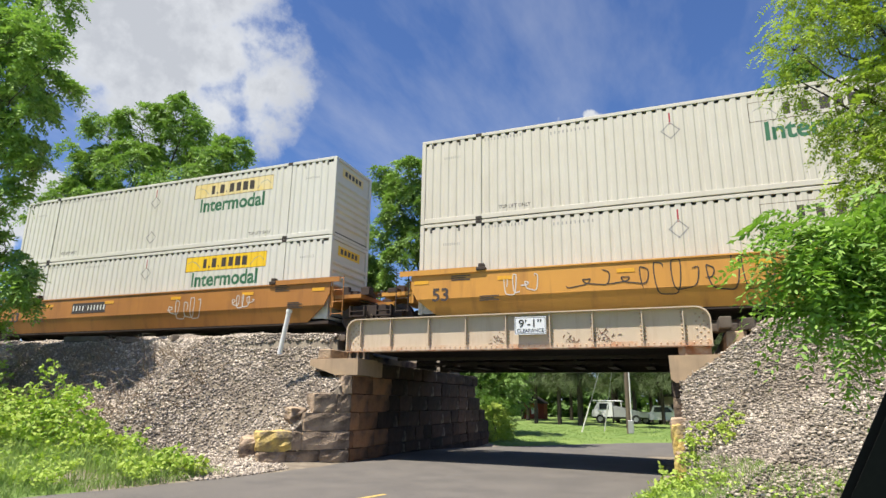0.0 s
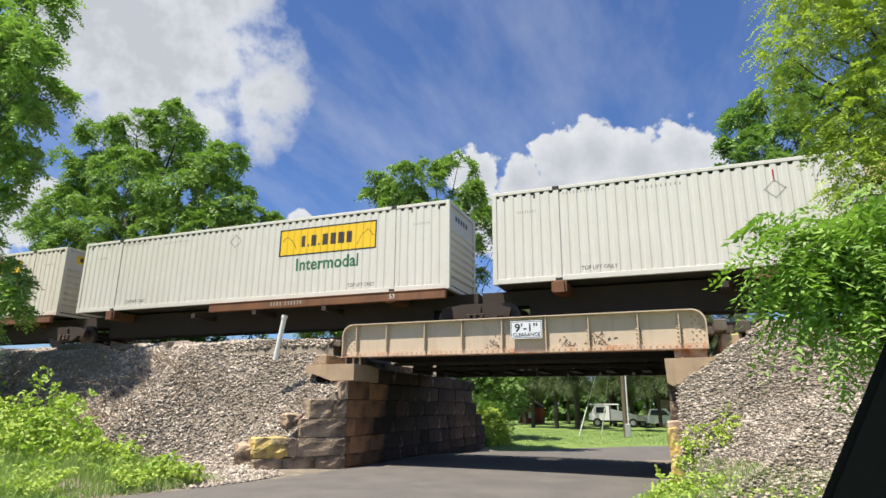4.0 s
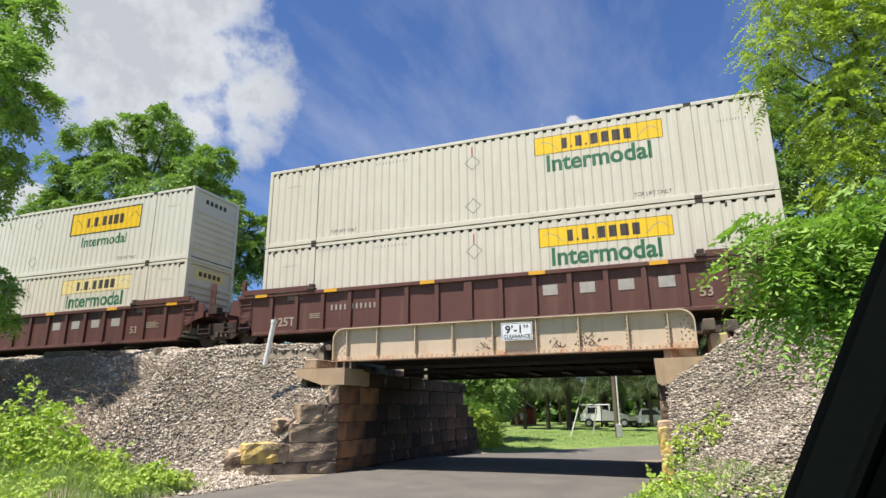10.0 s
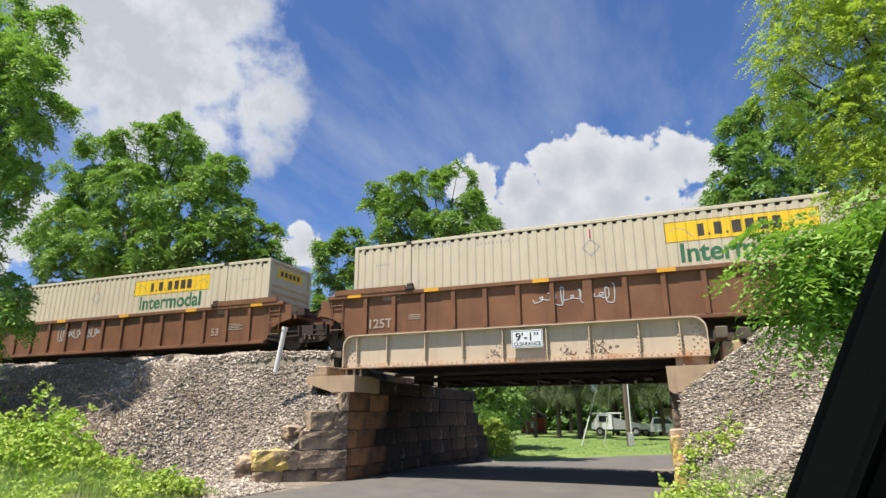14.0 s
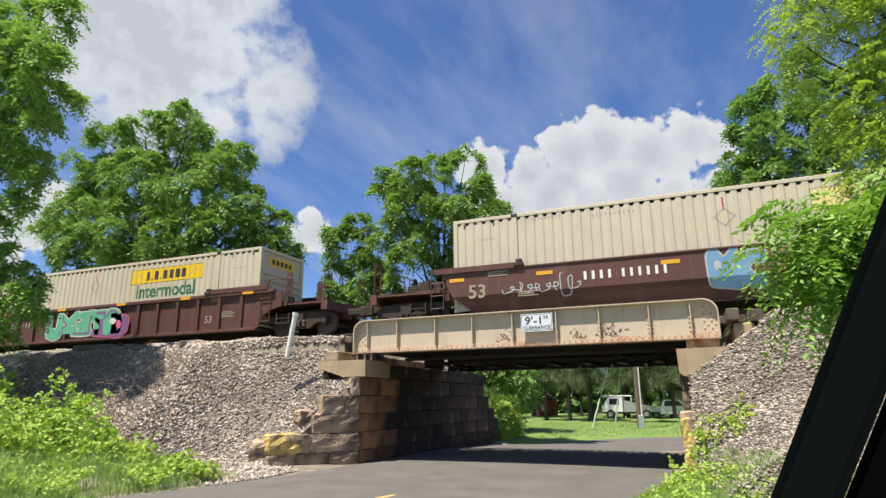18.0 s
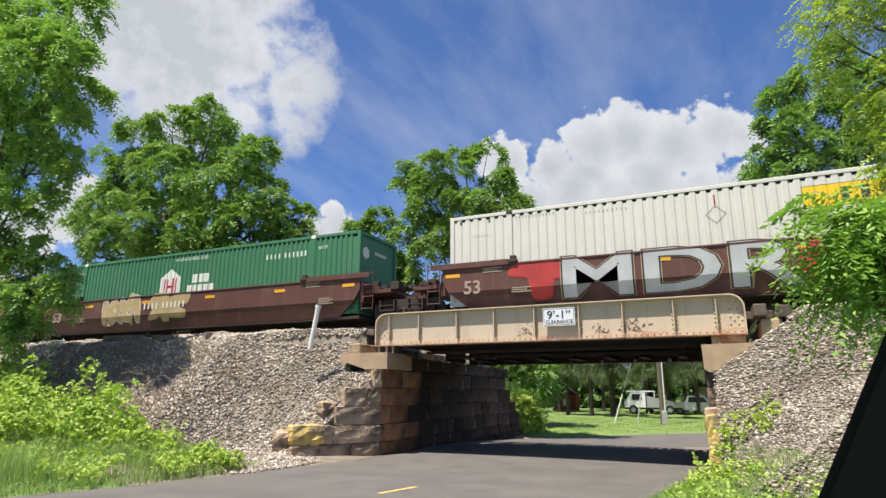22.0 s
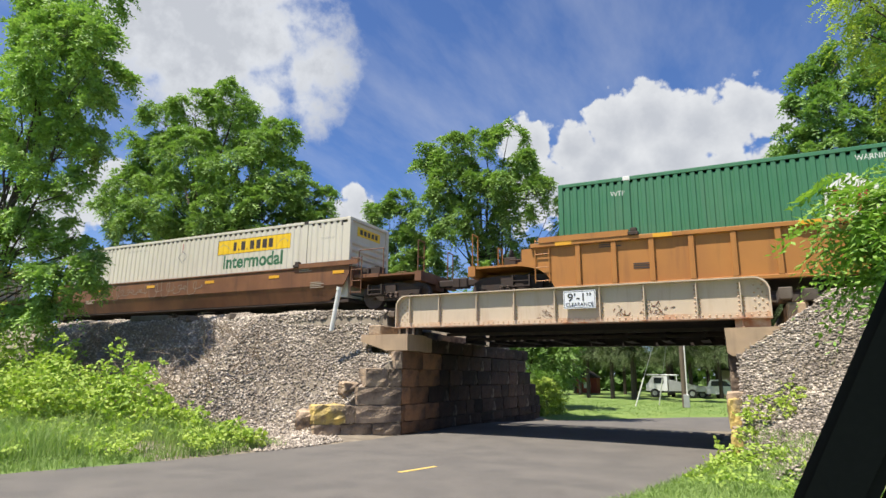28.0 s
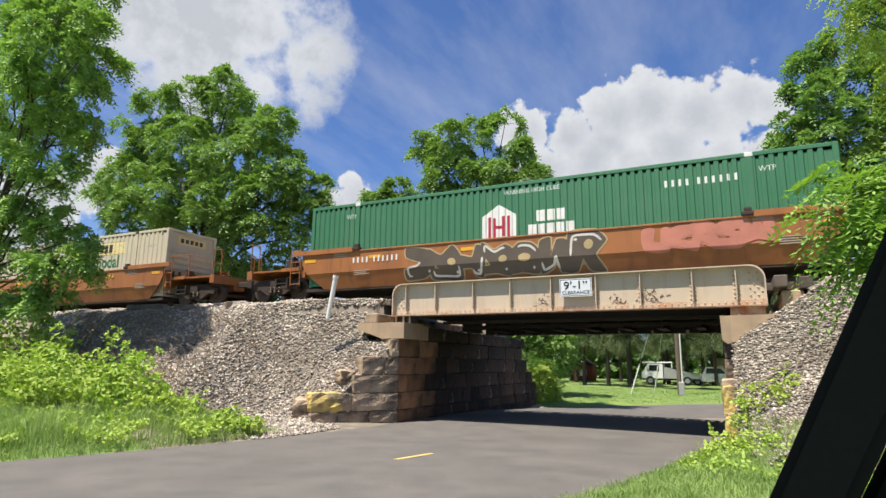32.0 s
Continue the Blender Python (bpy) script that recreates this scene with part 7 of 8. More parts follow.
    lobed_tree(walnut, (11.6, 10.0, 0.0), [(10.7, 9.0, 14.4, 0.9), (9.7, 9.0, 13.7, 0.9), (8.9, 9.0, 12.6, 0.7), (10.0, 8.0, 11.9, 1.1), (8.7, 9.0, 11.1, 0.8), (9.3, 8.0, 10.4, 1.0), (10.4, 8.0, 10.4, 1.2), (11.8, 9.0, 12.7, 1.3), (11.9, 9.0, 10.8, 1.3), (12.2, 10.0, 15.4, 1.2), (10.1, 9.0, 9.2, 0.9), (8.7, 9.0, 9.9, 0.6), (13.5, 9.5, 13.5, 1.6), (13.8, 9.0, 10.5, 1.6), (11.5, 9.0, 8.2, 1.3), (13.5, 9.0, 7.6, 1.5), (10.0, 10.0, 7.4, 1.1)],
               0.26, "leaf_mid", 6, rosette=2.5, per_clump=7, length=0.46, pairs=5, leaf=0.20, width=0.085, droop=0.55, spread=0.9)
    # honey locust in front of the track, leaning in from the west
    lobed_tree("airy locust tree with fine dark-green leaflets beside the embankment", (-17.5, -7.5, 0.3), [(-15.8, -7.0, 13.3, 1.4), (-16.0, -7.0, 15.4, 1.4), (-13.3, -7.0, 14.2, 1.1), (-14.2, -7.0, 12.9, 1.2), (-15.2, -7.0, 10.0, 1.2), (-12.5, -8.0, 12.3, 1.0), (-11.1, -7.5, 11.6, 0.7), (-11.8, -7.0, 10.9, 0.7), (-14.0, -7.0, 11.1, 1.4), (-18.3, -6.0, 11.8, 1.5), (-12.6, -7.0, 9.8, 0.8), (-13.8, -7.0, 9.1, 1.1), (-11.7, -7.0, 8.3, 0.4), (-17.6, -6.0, 8.9, 1.3), (-14.3, -7.0, 7.0, 0.8), (-12.2, -7.0, 7.8, 0.4), (-15.6, -6.5, 5.8, 1.2), (-13.4, -6.5, 5.4, 0.9), (-15.5, -6.5, 4.5, 1.0), (-13.7, -6.5, 4.3, 0.8), (-12.3, -6.5, 4.4, 0.5), (-14.3, -6.5, 3.5, 0.6), (-13.0, -6.5, 6.0, 0.5), (-12.0, -6.5, 5.1, 0.4)],
               0.14, "leaf_locust", 7, rosette=3.8, per_clump=6, length=0.44, pairs=6, leaf=0.17, width=0.07, droop=0.6)
    # tree of heaven in front of the track on the east side: fine hanging sprays above, broad fronds below
    lobed_tree("slender tree with hanging yellow-green leaf sprays", (11.3, -8.6, 0.4), [(8.5, -9.0, 7.2, 0.4), (8.1, -9.0, 6.8, 0.3), (9.0, -9.0, 6.9, 0.5), (8.1, -9.0, 6.3, 0.2), (8.9, -9.0, 5.8, 0.5), (8.7, -9.0, 5.4, 0.3), (9.0, -9.0, 5.0, 0.4), (8.6, -9.0, 4.8, 0.2), (8.8, -9.0, 4.5, 0.3), (9.6, -9.0, 7.6, 0.7), (9.7, -8.8, 6.2, 0.7), (9.8, -8.8, 5.0, 0.7), (10.4, -9.0, 7.5, 0.8), (8.6, -9.0, 7.9, 0.5), (9.8, -8.8, 8.6, 0.8), (9.0, -9.1, 4.0, 0.4), (9.7, -8.8, 3.9, 0.6)],
               0.12, "leaf_yellowish", 8, clumps=290, per_clump=8, length=0.26, pairs=7, leaf=0.075, width=0.026, droop=0.8, clump_r=0.26)
    lobed_tree("tree of heaven branch with broad bright green fronds", (10.2, -10.1, 0.3), [(7.35, -10.0, 3.5, 0.16), (7.55, -10.0, 3.8, 0.22), (7.85, -10.0, 3.65, 0.34), (7.65, -10.0, 3.15, 0.28), (7.95, -10.0, 3.05, 0.34), (7.75, -10.0, 2.75, 0.16), (8.3, -10.0, 3.6, 0.4), (8.2, -10.0, 2.85, 0.28), (8.25, -10.0, 2.55, 0.2), (8.8, -9.9, 3.2, 0.5), (9.2, -9.9, 2.8, 0.4), (8.8, -10.0, 4.0, 0.35)],
               0.08, "leaf_bright", 9, clumps=330, per_clump=4, length=0.62, pairs=11, leaf=0.135, width=0.044, droop=0.75, clump_r=0.08)


def scatter(n, x0, x1, y0, y1, keep, rng):
    x, y = rng.uniform(x0, x1, n), rng.uniform(y0, y1, n)
    k = keep(x, y, rng.uniform(0, 1, n))
    x, y = x[k], y[k]
    return np.stack([x, y, ground_z(x, y)], -1)


def blades(p, height, width, rng, lean=0.35):
    n = len(p)
    a = rng.uniform(0, 2 * np.pi, n)
    w = np.stack([np.cos(a), np.sin(a), 0 * a], -1) * width / 2
    h = height * rng.uniform(0.5, 1.25, (n, 1))
    ln = rng.normal(0, lean, (n, 3)) * np.array([1, 1, 0])
    m = p + np.array([0, 0, 1.0]) * h * 0.6 + ln * h * 0.3
    t = p + np.array([0, 0, 1.0]) * h + ln * h
    v = np.stack([p - w, p + w, m + w * 0.6, m - w * 0.6], 1)
    v2 = np.stack([m - w * 0.6, m + w * 0.6, t + w * 0.08, t - w * 0.08], 1)
    v = np.concatenate([v, v2], 1).reshape(-1, 3)
    f = np.arange(len(v)).reshape(-1, 4)
    return v, f


def build_ballast():
    rng = np.random.default_rng(20)

    def keep(x, y, u):
        z = ground_z(x, y)
        dens = np.where(x < 0, 1 - 0.55 * smoothstep(8, 14, -x), 1.0)
        low = smoothstep(0.15, 0.6, z)
        return (z > 0.2) & (u < dens * (0.25 + 0.75 * low))
    p = np.concatenate([scatter(72000, -19, -2.9, -8.3, -1.25, keep, rng), scatter(62000, 6.0, 13.0, -8.3, -1.6, keep, rng),
                        scatter(5000, -5.9, -3.2, -7.5, -3.8, lambda x, y, u: (off_road(x, y) > 0.04) & (ground_z(x, y) < 0.35) & (-0.572 * (x + 2.78) - 0.821 * (y + 2.57) > 2.35 - 0.4 * u), rng),
                        scatter(26000, -34, -3.3, -3.3, -1.3, lambda x, y, u: u < 1, rng), scatter(6000, 7.2, 14, -3.3, -1.3, lambda x, y, u: u < 1, rng)])
    n = len(p)
    size = 0.018 + 0.047 * rng.uniform(0, 1, (n, 1, 1)) ** 1.6
    east = (p[:, 0] > 5)[:, None, None]
    size = np.where(east, size * 0.80, size)
    base = np.array([[1, 0, 0], [-1, 0, 0], [0, 1, 0], [0, -1, 0], [0, 0, 1], [0, 0, -1.0]])
    v = base[None] * rng.uniform(0.6, 1.25, (n, 6, 1)) + rng.normal(0, 0.22, (n, 6, 3))
    a, b = rng.uniform(0, 6.28, n), rng.uniform(0, 6.28, n)
    ca, sa, cb, sb = np.cos(a), np.sin(a), np.cos(b), np.sin(b)
    rx = np.zeros((n, 3, 3))
    rx[:, 0, 0] = ca
    rx[:, 0, 1] = -sa
    rx[:, 1, 0] = sa
    rx[:, 1, 1] = ca
    rx[:, 2, 2] = 1
    ry = np.zeros((n, 3, 3))
    ry[:, 0, 0] = 1
    ry[:, 1, 1] = cb
    ry[:, 1, 2] = -sb
    ry[:, 2, 1] = sb
    ry[:, 2, 2] = cb
    v = np.einsum("nij,nkj->nki", np.einsum("nij,njk->nik", rx, ry), v) * size * np.where(east, np.array([1.15, 1.15, 0.6]), np.array([1.0, 1.0, 0.8]))
    v = v + (p + np.array([0, 0, 0.012]))[:, None, :]
    tri = np.array([(0, 2, 4), (2, 1, 4), (1, 3, 4), (3, 0, 4), (2, 0, 5), (1, 2, 5), (3, 1, 5), (0, 3, 5)])
    f = (np.arange(n)[:, None, None] * 6 + tri[None]).reshape(-1, 3)
    ob = quad_mesh("ballast_stones", v.reshape(-1, 3), f, "ballast")
    tagged(ob, "loose pale and dark grey crushed stone on the embankment", "gravel", kind="stuff")


def build_weeds():
    rng = np.random.default_rng(30)

    def thicket(name, label, n, x0, x1, y0, y1, top, mat, leaf, width, length, pairs, keepf=None):
        x, y = rng.uniform(x0, x1, n), rng.uniform(y0, y1, n)
        k = off_road(x, y) > 0.25
        if keepf is not None:
            k &= keepf(x, y)
        x, y = x[k], y[k]
        g = ground_z(x, y)
        h = top(x, y) * (0.70 + 0.38 * np.sin(x * 2.3 + 1.1 * y) * np.sin(y * 1.9 - x * 0.7) + 0.22 * np.sin(x * 5.1) * np.sin(y * 4.3 + x))
        z = g + np.maximum(h, 0.08) * rng.uniform(0.25, 1.0, len(x)) ** 0.7
        p = np.stack([x, y, z], -1)
        d = unit(rng.normal(0, 1, (len(x), 3)) * np.array([1, 1, 0.5]) + np.array([0, -0.2, 0.25]))
        v, f = sprays(p, d, length, pairs, leaf, width, 0.4, rng, 0.55)
        return tagged(quad_mesh(name, v, f, mat), label, "plants", kind="stuff")
    edge = lambda x: np.interp(x, [-17, -13, -9, -6.5, -5.2, -4.2], [2.7, 2.1, 1.65, 1.15, 0.75, 0.45])
    reach = lambda x, y: (y < np.interp(x, [-22, -16, -9, -6, -3.6], [-5.2, -5.6, -6.5, -7.0, -7.0])) & (y > np.interp(x, [-16, -10, -7, -5, -4], [-10.5, -9.0, -8.0, -7.7, -7.6])) & ((x < -5.6) | (np.sin(x * 3.1 + 0.8) * np.sin(y * 3.7 + x) > -0.15))
    thicket("bramble_thicket", "dense bright green brambles and weeds at the foot of the embankment", 9500, -22, -3.9, -10.5, -5.2, lambda x, y: edge(x), "leaf_bush", 0.145, 0.092, 0.22, 2, reach)
    thicket("weed_patch", "yellow-green weeds among tall grass", 2600, -16, -3.7, -11.0, -6.6, lambda x, y: 0.80 * edge(x), "leaf_yellowish", 0.13, 0.085, 0.20, 2, lambda x, y: reach(x, y) & (np.sin(x * 1.7) * np.sin(y * 2.3 + x) > 0))
    thicket("weed_patch", "broad-leaved weeds scattered through the roadside grass", 5200, -14, -3.7, -13, -7.6, lambda x, y: 0.52 + 0 * x, "leaf_bush", 0.10, 0.06, 0.15, 2, lambda x, y: (off_road(x, y) < 4.5) & (np.sin(x * 2.9 + 1) * np.sin(y * 2.6 - x) + 0.5 * np.sin(x * 6.1 + y * 3.3) > 0.2))
    # tall grass between the brambles and the mown strip, short grass at the asphalt
    p = scatter(60000, -17, -3.2, -15, -6.6, lambda x, y, u: (off_road(x, y) > 0.75) & (ground_z(x, y) < 0.5) & (u < 0.55 + 0.45 * np.sin(x * 2.1) * np.sin(y * 1.7 + x)), rng)
    hh = 0.48 + 0.16 * np.sin(p[:, 0] * 1.3) * np.sin(p[:, 1] * 1.9 + p[:, 0])
    hh = hh * np.interp(p[:, 0], [-6, -3.6], [1.0, 0.45])
    v, f = blades(p, hh[:, None], 0.016, rng, 0.25)
    tagged(quad_mesh("tall_grass", v, f, "grass_tall"), "tall blue-green grass in front of the brambles", "grass", kind="stuff")
    p = scatter(60000, -17, -2.9, -16, -6.4, lambda x, y, u: (off_road(x, y) > 0.03 + 0.12 * u) & (off_road(x, y) < 1.0) & (x < -3.9 + 0.3 * u), rng)
    v, f = blades(p, 0.15, 0.016, rng, 0.5)
    tagged(quad_mesh("verge_grass", v, f, "grass"), "short green grass along the road edge", "grass", kind="stuff")
    p = scatter(70000, 3.6, 12.5, -14, -4.3, lambda x, y, u: (off_road(x, y) > 0.02) & (ground_z(x, y) < 0.75), rng)
    v, f = blades(p, 0.11, 0.013, rng, 0.5)
    tagged(quad_mesh("roadside_grass", v, f, "grass"), "short sunlit grass beside the road", "grass", kind="stuff")
    thicket("weed_patch", "low leafy weeds at the foot of the abutment", 1100, 5.0, 10.5, -8.2, -4.6, lambda x, y: 0.30 + 0 * x, "leaf_bush", 0.085, 0.05, 0.15, 2, lambda x, y: (ground_z(x, y) < 0.42) & (np.sin(x * 3.3) * np.sin(y * 2.9 + x) > -0.3))
    thicket("vine_clump", "yellow-green creeper over broken stones", 75, 6.05, 7.2, -4.7, -3.9, lambda x, y: 0.30 + 0 * x, "leaf_yellowish", 0.10, 0.07, 0.16, 2)
    thicket("weed_patch", "bright green weeds growing against the abutment foot", 110, 5.45, 6.3, -5.4, -4.3, lambda x, y: 0.50 + 0 * x, "leaf_bush", 0.11, 0.07, 0.17, 2)
    # lawn blades beyond the bridge
    p = scatter(16000, -8, 8, 11, 34, lambda x, y, u: (off_road(x, y) > 0.05) & (ground_z(x, y) < 0.6), rng)
    v, f = blades(p, 0.07, 0.03, rng, 0.5)
    tagged(quad_mesh("lawn_grass", v, f, "grass"), "mown lawn grass", "grass", kind="stuff")
    # undergrowth on the far side of the track
    n = 5200
    x, y = rng.uniform(-46, -4.4, n), rng.uniform(6.5, 10.5, n)
    keep = np.sin(x * 0.9) + 0.6 * np.sin(x * 2.3 + 1) > -0.7
    x, y = x[keep], y[keep]
    z = 2.6 + (1.9 + 0.5 * np.sin(x * 1.3) * np.sin(x * 0.45 + 2)) * rng.uniform(0, 1, len(x)) ** 0.7
    v, f = sprays(np.stack([x, y, z], -1), unit(rng.normal(0, 1, (len(x), 3)) + np.array([0, -0.2, 0.3])), 0.5, 4, 0.22, 0.10, 0.4, rng, 0.3)
    tagged(quad_mesh("undergrowth", v, f, "leaf_dark"), "dense dark green undergrowth along the far side of the track", "plants", kind="stuff")
    # dry stems on the slope
    bm = bmesh.new()
    for i in range(480):
        x, y = rng.uniform(-15.5, -7), rng.uniform(-6.4, -3.5)
        z = float(ground_z(x, y))
        a = Vector((x, y, z))
        b = a + Vector((rng.normal(0, 0.35), rng.normal(-0.15, 0.3), rng.uniform(0.15, 0.6)))
        c = b + Vector((rng.normal(0, 0.35), rng.normal(-0.1, 0.3), rng.uniform(-0.35, 0.1)))
        rod(bm, a, b, 0.010, 4, 0.008)
        rod(bm, b, c, 0.008, 4, 0.003)
    tagged(mesh_ob("dry_stems", bm, "dry_stem"), "dry brown bramble stems on the gravel slope", "plants", kind="stuff")


def shrub(label, cen, r, mat, seed, n=900, name="shrub"):
    rng = np.random.default_rng(seed)
    t = thing(name, label, "shrub", "shrubs")
    u = unit(rng.normal(0, 1, (n, 3)))
    lump = 1 + 0.25 * np.sin(u[:, :1] * 5 + seed) * np.sin(u[:, 1:2] * 4 + u[:, 2:] * 3)
    p = np.array(cen) + u * np.array(r) * lump * rng.uniform(0.35, 1.0, (n, 1)) ** 0.5
    p[:, 2] = np.maximum(p[:, 2], ground_z(p[:, 0], p[:, 1]) + 0.05)
    v, f = sprays(p, unit(u + np.array([0, 0, -0.15])), 0.35, 4, 0.15, 0.075, 0.5, rng, 0.3)
    g = float(ground_z(cen[0], cen[1]))
    bm = bmesh.new()
    for i in range(5):
        limb(bm, (cen[0] + rng.normal(0, 0.1), cen[1] + rng.normal(0, 0.1), g - 0.05), tuple(p[i * 7]), 0.04, 0.012, rng, 0.1, 5, 3)
    part("stems", bm, "bark", t)
    quad_mesh("foliage", v, f, mat, t)
    return t


def conifer(at, height, seed, label):
    rng = np.random.default_rng(seed)
    t = thing("conifer", label, "tree", "row of conifers", at=Matrix.Translation(at))
    bm = bmesh.new()
    limb(bm, (0, 0, -0.1), (rng.normal(0, 0.2), 0, height), 0.20, 0.05, rng, 0.01, 8, 5)
    P, D = [], []
    z = 4.2
    while z < height - 0.4:
        r = 2.5 * (1 - (z / height) ** 1.6) + 0.3
        for i in range(6):
            a = rng.uniform(0, 6.28)
            e = np.array([math.cos(a) * r, math.sin(a) * r, z - 0.35 * r])
            rod(bm, (0, 0, z), tuple(e), 0.025, 4, 0.008)
            for s in np.linspace(0.25, 1.0, 5):
                m = 5
                P.append(np.array([0, 0, z]) * (1 - s) + e * s + rng.normal(0, 0.15, (m, 3)))
                D.append(unit(np.tile([math.cos(a), math.sin(a), -0.7], (m, 1)) + rng.normal(0, 0.6, (m, 3))))
        z += rng.uniform(0.32, 0.5)
    part("trunk", bm, "bark", t)
    v, f = sprays(np.concatenate(P), np.concatenate(D), 0.5, 5, 0.22, 0.035, 0.5, rng, 0.3)
    quad_mesh("crown", v, f, "needle", t)
    return t


def build_far():
    shrub("bright green bush at the end of the abutment", (-4.6, 16.6, 0.8), (1.2, 1.1, 1.5), "leaf_mid", 41, 900)
    shrub("tangled yellow-green bush at the end of the abutment", (-3.45, 13.6, 0.3), (0.85, 1.3, 1.15), "leaf_yellowish", 42, 800)
    lobed_tree("leafy tree beyond the bridge", (-6.0, 19, -0.3), [(-4.0, 18, 3.2, 1.3), (-5.5, 18.5, 4.5, 1.8), (-3.2, 18.2, 4.6, 1.3), (-7.5, 19, 4.0, 1.8), (-6.0, 19, 6.2, 2.0), (-8.5, 19, 6.5, 2.0), (-3.6, 18, 2.2, 0.9)], 0.16, "leaf_mid", 43, clumps=30, per_clump=12, length=0.5, leaf=0.2, width=0.09)
    rng = random.Random(5)
    con = [conifer((x, y, float(ground_z(x, y))), h, s, "tall conifer with bare lower trunk and drooping boughs") for x, y, h, s in ((-13.0, 44, 13, 51), (-9.6, 47, 14, 52), (-7.0, 39.5, 12, 53))]
    for i, (x, y) in enumerate(((-4.6, 38.5), (-2.6, 37.5), (1.75, 35.0), (5.6, 36), (-3.6, 45), (-0.3, 47.5), (1.6, 45.6), (3.9, 46), (9.0, 47), (-16.5, 46), (-11.2, 51), (-5.8, 52), (-1.2, 53), (2.8, 52), (7.6, 52), (11.8, 45), (-20, 49), (14.5, 49), (5.2, 56), (-8.2, 57), (0.6, 58))):
        copy_thing(con[i % 3], Matrix.Translation((x, y, float(ground_z(x, y)))) @ Matrix.Rotation(rng.uniform(0, 6.28), 4, "Z"))
    # taller spruces whose tips stand over the track
    for x, y, s in ((4.2, 45.5, 1.30), (6.0, 45, 1.36), (7.9, 46, 1.32), (9.6, 45, 1.24), (-0.6, 46, 1.30), (1.15, 45, 1.30)):
        w = 0.5 if x < 2 else 0.9
        copy_thing(con[0], Matrix.Translation((x, y, float(ground_z(x, y)))) @ Matrix.Rotation(rng.uniform(0, 6.28), 4, "Z") @ Matrix.Diagonal((w, w, s, 1)))
    # belt of woods that closes the distance
    r2 = np.random.default_rng(77)
    n = 9000
    x, y = r2.uniform(-75, 75, n), r2.uniform(66, 76, n)
    top = 8 + 2.5 * np.sin(x * 0.21) + 1.5 * np.sin(x * 0.57 + 1)
    z = top * r2.uniform(0, 1, n) ** 0.8 - 0.3
    d = unit(r2.normal(0, 1, (n, 3)))
    v, f = sprays(np.stack([x, y, z], -1), d, 1.5, 4, 0.9, 0.5, 0.4, r2, 0.3)
    tagged(quad_mesh("far_woods", v, f, "leaf_dark"), "dark green woods in the distance", "woods", kind="stuff")
    # utility pole with guy wires
    p = thing("utility_pole", "brown wooden utility pole with a pale conduit and guy wires", "utility pole")
    bx, by = 2.60, 25.0
    g = float(ground_z(bx, by))
    part("pole", rods(((bx, by, g - 0.1), (bx + 0.05, by, 10.5), 0.15), seg=12), "pole_wood", p)
    part("conduit", rods(((bx + 0.20, by - 0.10, g), (bx + 0.22, by - 0.10, 7.0), 0.045)), "post_white", p, "pale conduit pipe")
    part("meter_box", boxes((bx - 0.02, bx + 0.34, by - 0.32, by - 0.16, g + 0.02, g + 0.85), bev=0.02), "grey_metal", p)
    part("crossarm", boxes((bx - 1.1, bx + 1.2, by - 0.06, by + 0.06, 9.7, 9.85)), "pole_wood", p)
    for ax, ay in ((-0.36, 24.0), (0.75, 27.0)):
        ga = float(ground_z(ax, ay))
        a, b = Vector((ax, ay, ga)), Vector((bx, by, 9.2))
        part("guy_wire", rods((a, b, 0.012), seg=5), "grey_metal", p)
        part("wire_guard", rods((a, a.lerp(b, 0.20), 0.045), seg=6), "post_white", p, "white plastic wire guard")
    build_truck()
    s = thing("shed", "small red shed among the trees", "shed")
    gx, gy = -10.6, 55.0
    part("wall", boxes((gx - 1.2, gx + 1.2, gy - 1, gy + 1, -0.6, 1.6)), "barn_red", s)
    part("roof", prism([(gx - 1.4, 1.61), (gx + 1.4, 1.61), (gx, 2.5)], gy - 1.2, gy + 1.2), "steel_dark", s)
    part("window", boxes((gx - 0.3, gx + 0.5, gy - 1.03, gy - 1.003, 0.4, 1.1)), "paint_white", s)
    h = thing("house", "beige house partly hidden behind the abutment", "house")
    gx, gy = 7.2, 60.0
    part("wall", boxes((gx - 3.2, gx + 6, gy - 3, gy + 3, -0.6, 2.6)), "siding", h)
    part("roof", prism([(gx - 3.6, 2.61), (gx + 6.4, 2.61), (gx + 1.4, 4.6)], gy - 3.3, gy + 3.3), "steel_dark", h)
    part("window", boxes((gx - 2.4, gx - 1.4, gy - 3.05, gy - 3.003, 0.7, 1.8)), "glass_dark", h)


def wheel_part(parent, x, y, z, r):
    bm = bmesh.new()
    rod(bm, (x, y - 0.12, z), (x, y + 0.12, z), r, 16)
    w = part("wheel", bm, "black", parent)
    part("rim", rods(((x, y - 0.14, z), (x, y - 0.121, z), r * 0.55), seg=12), "grey_metal", w)
    return w


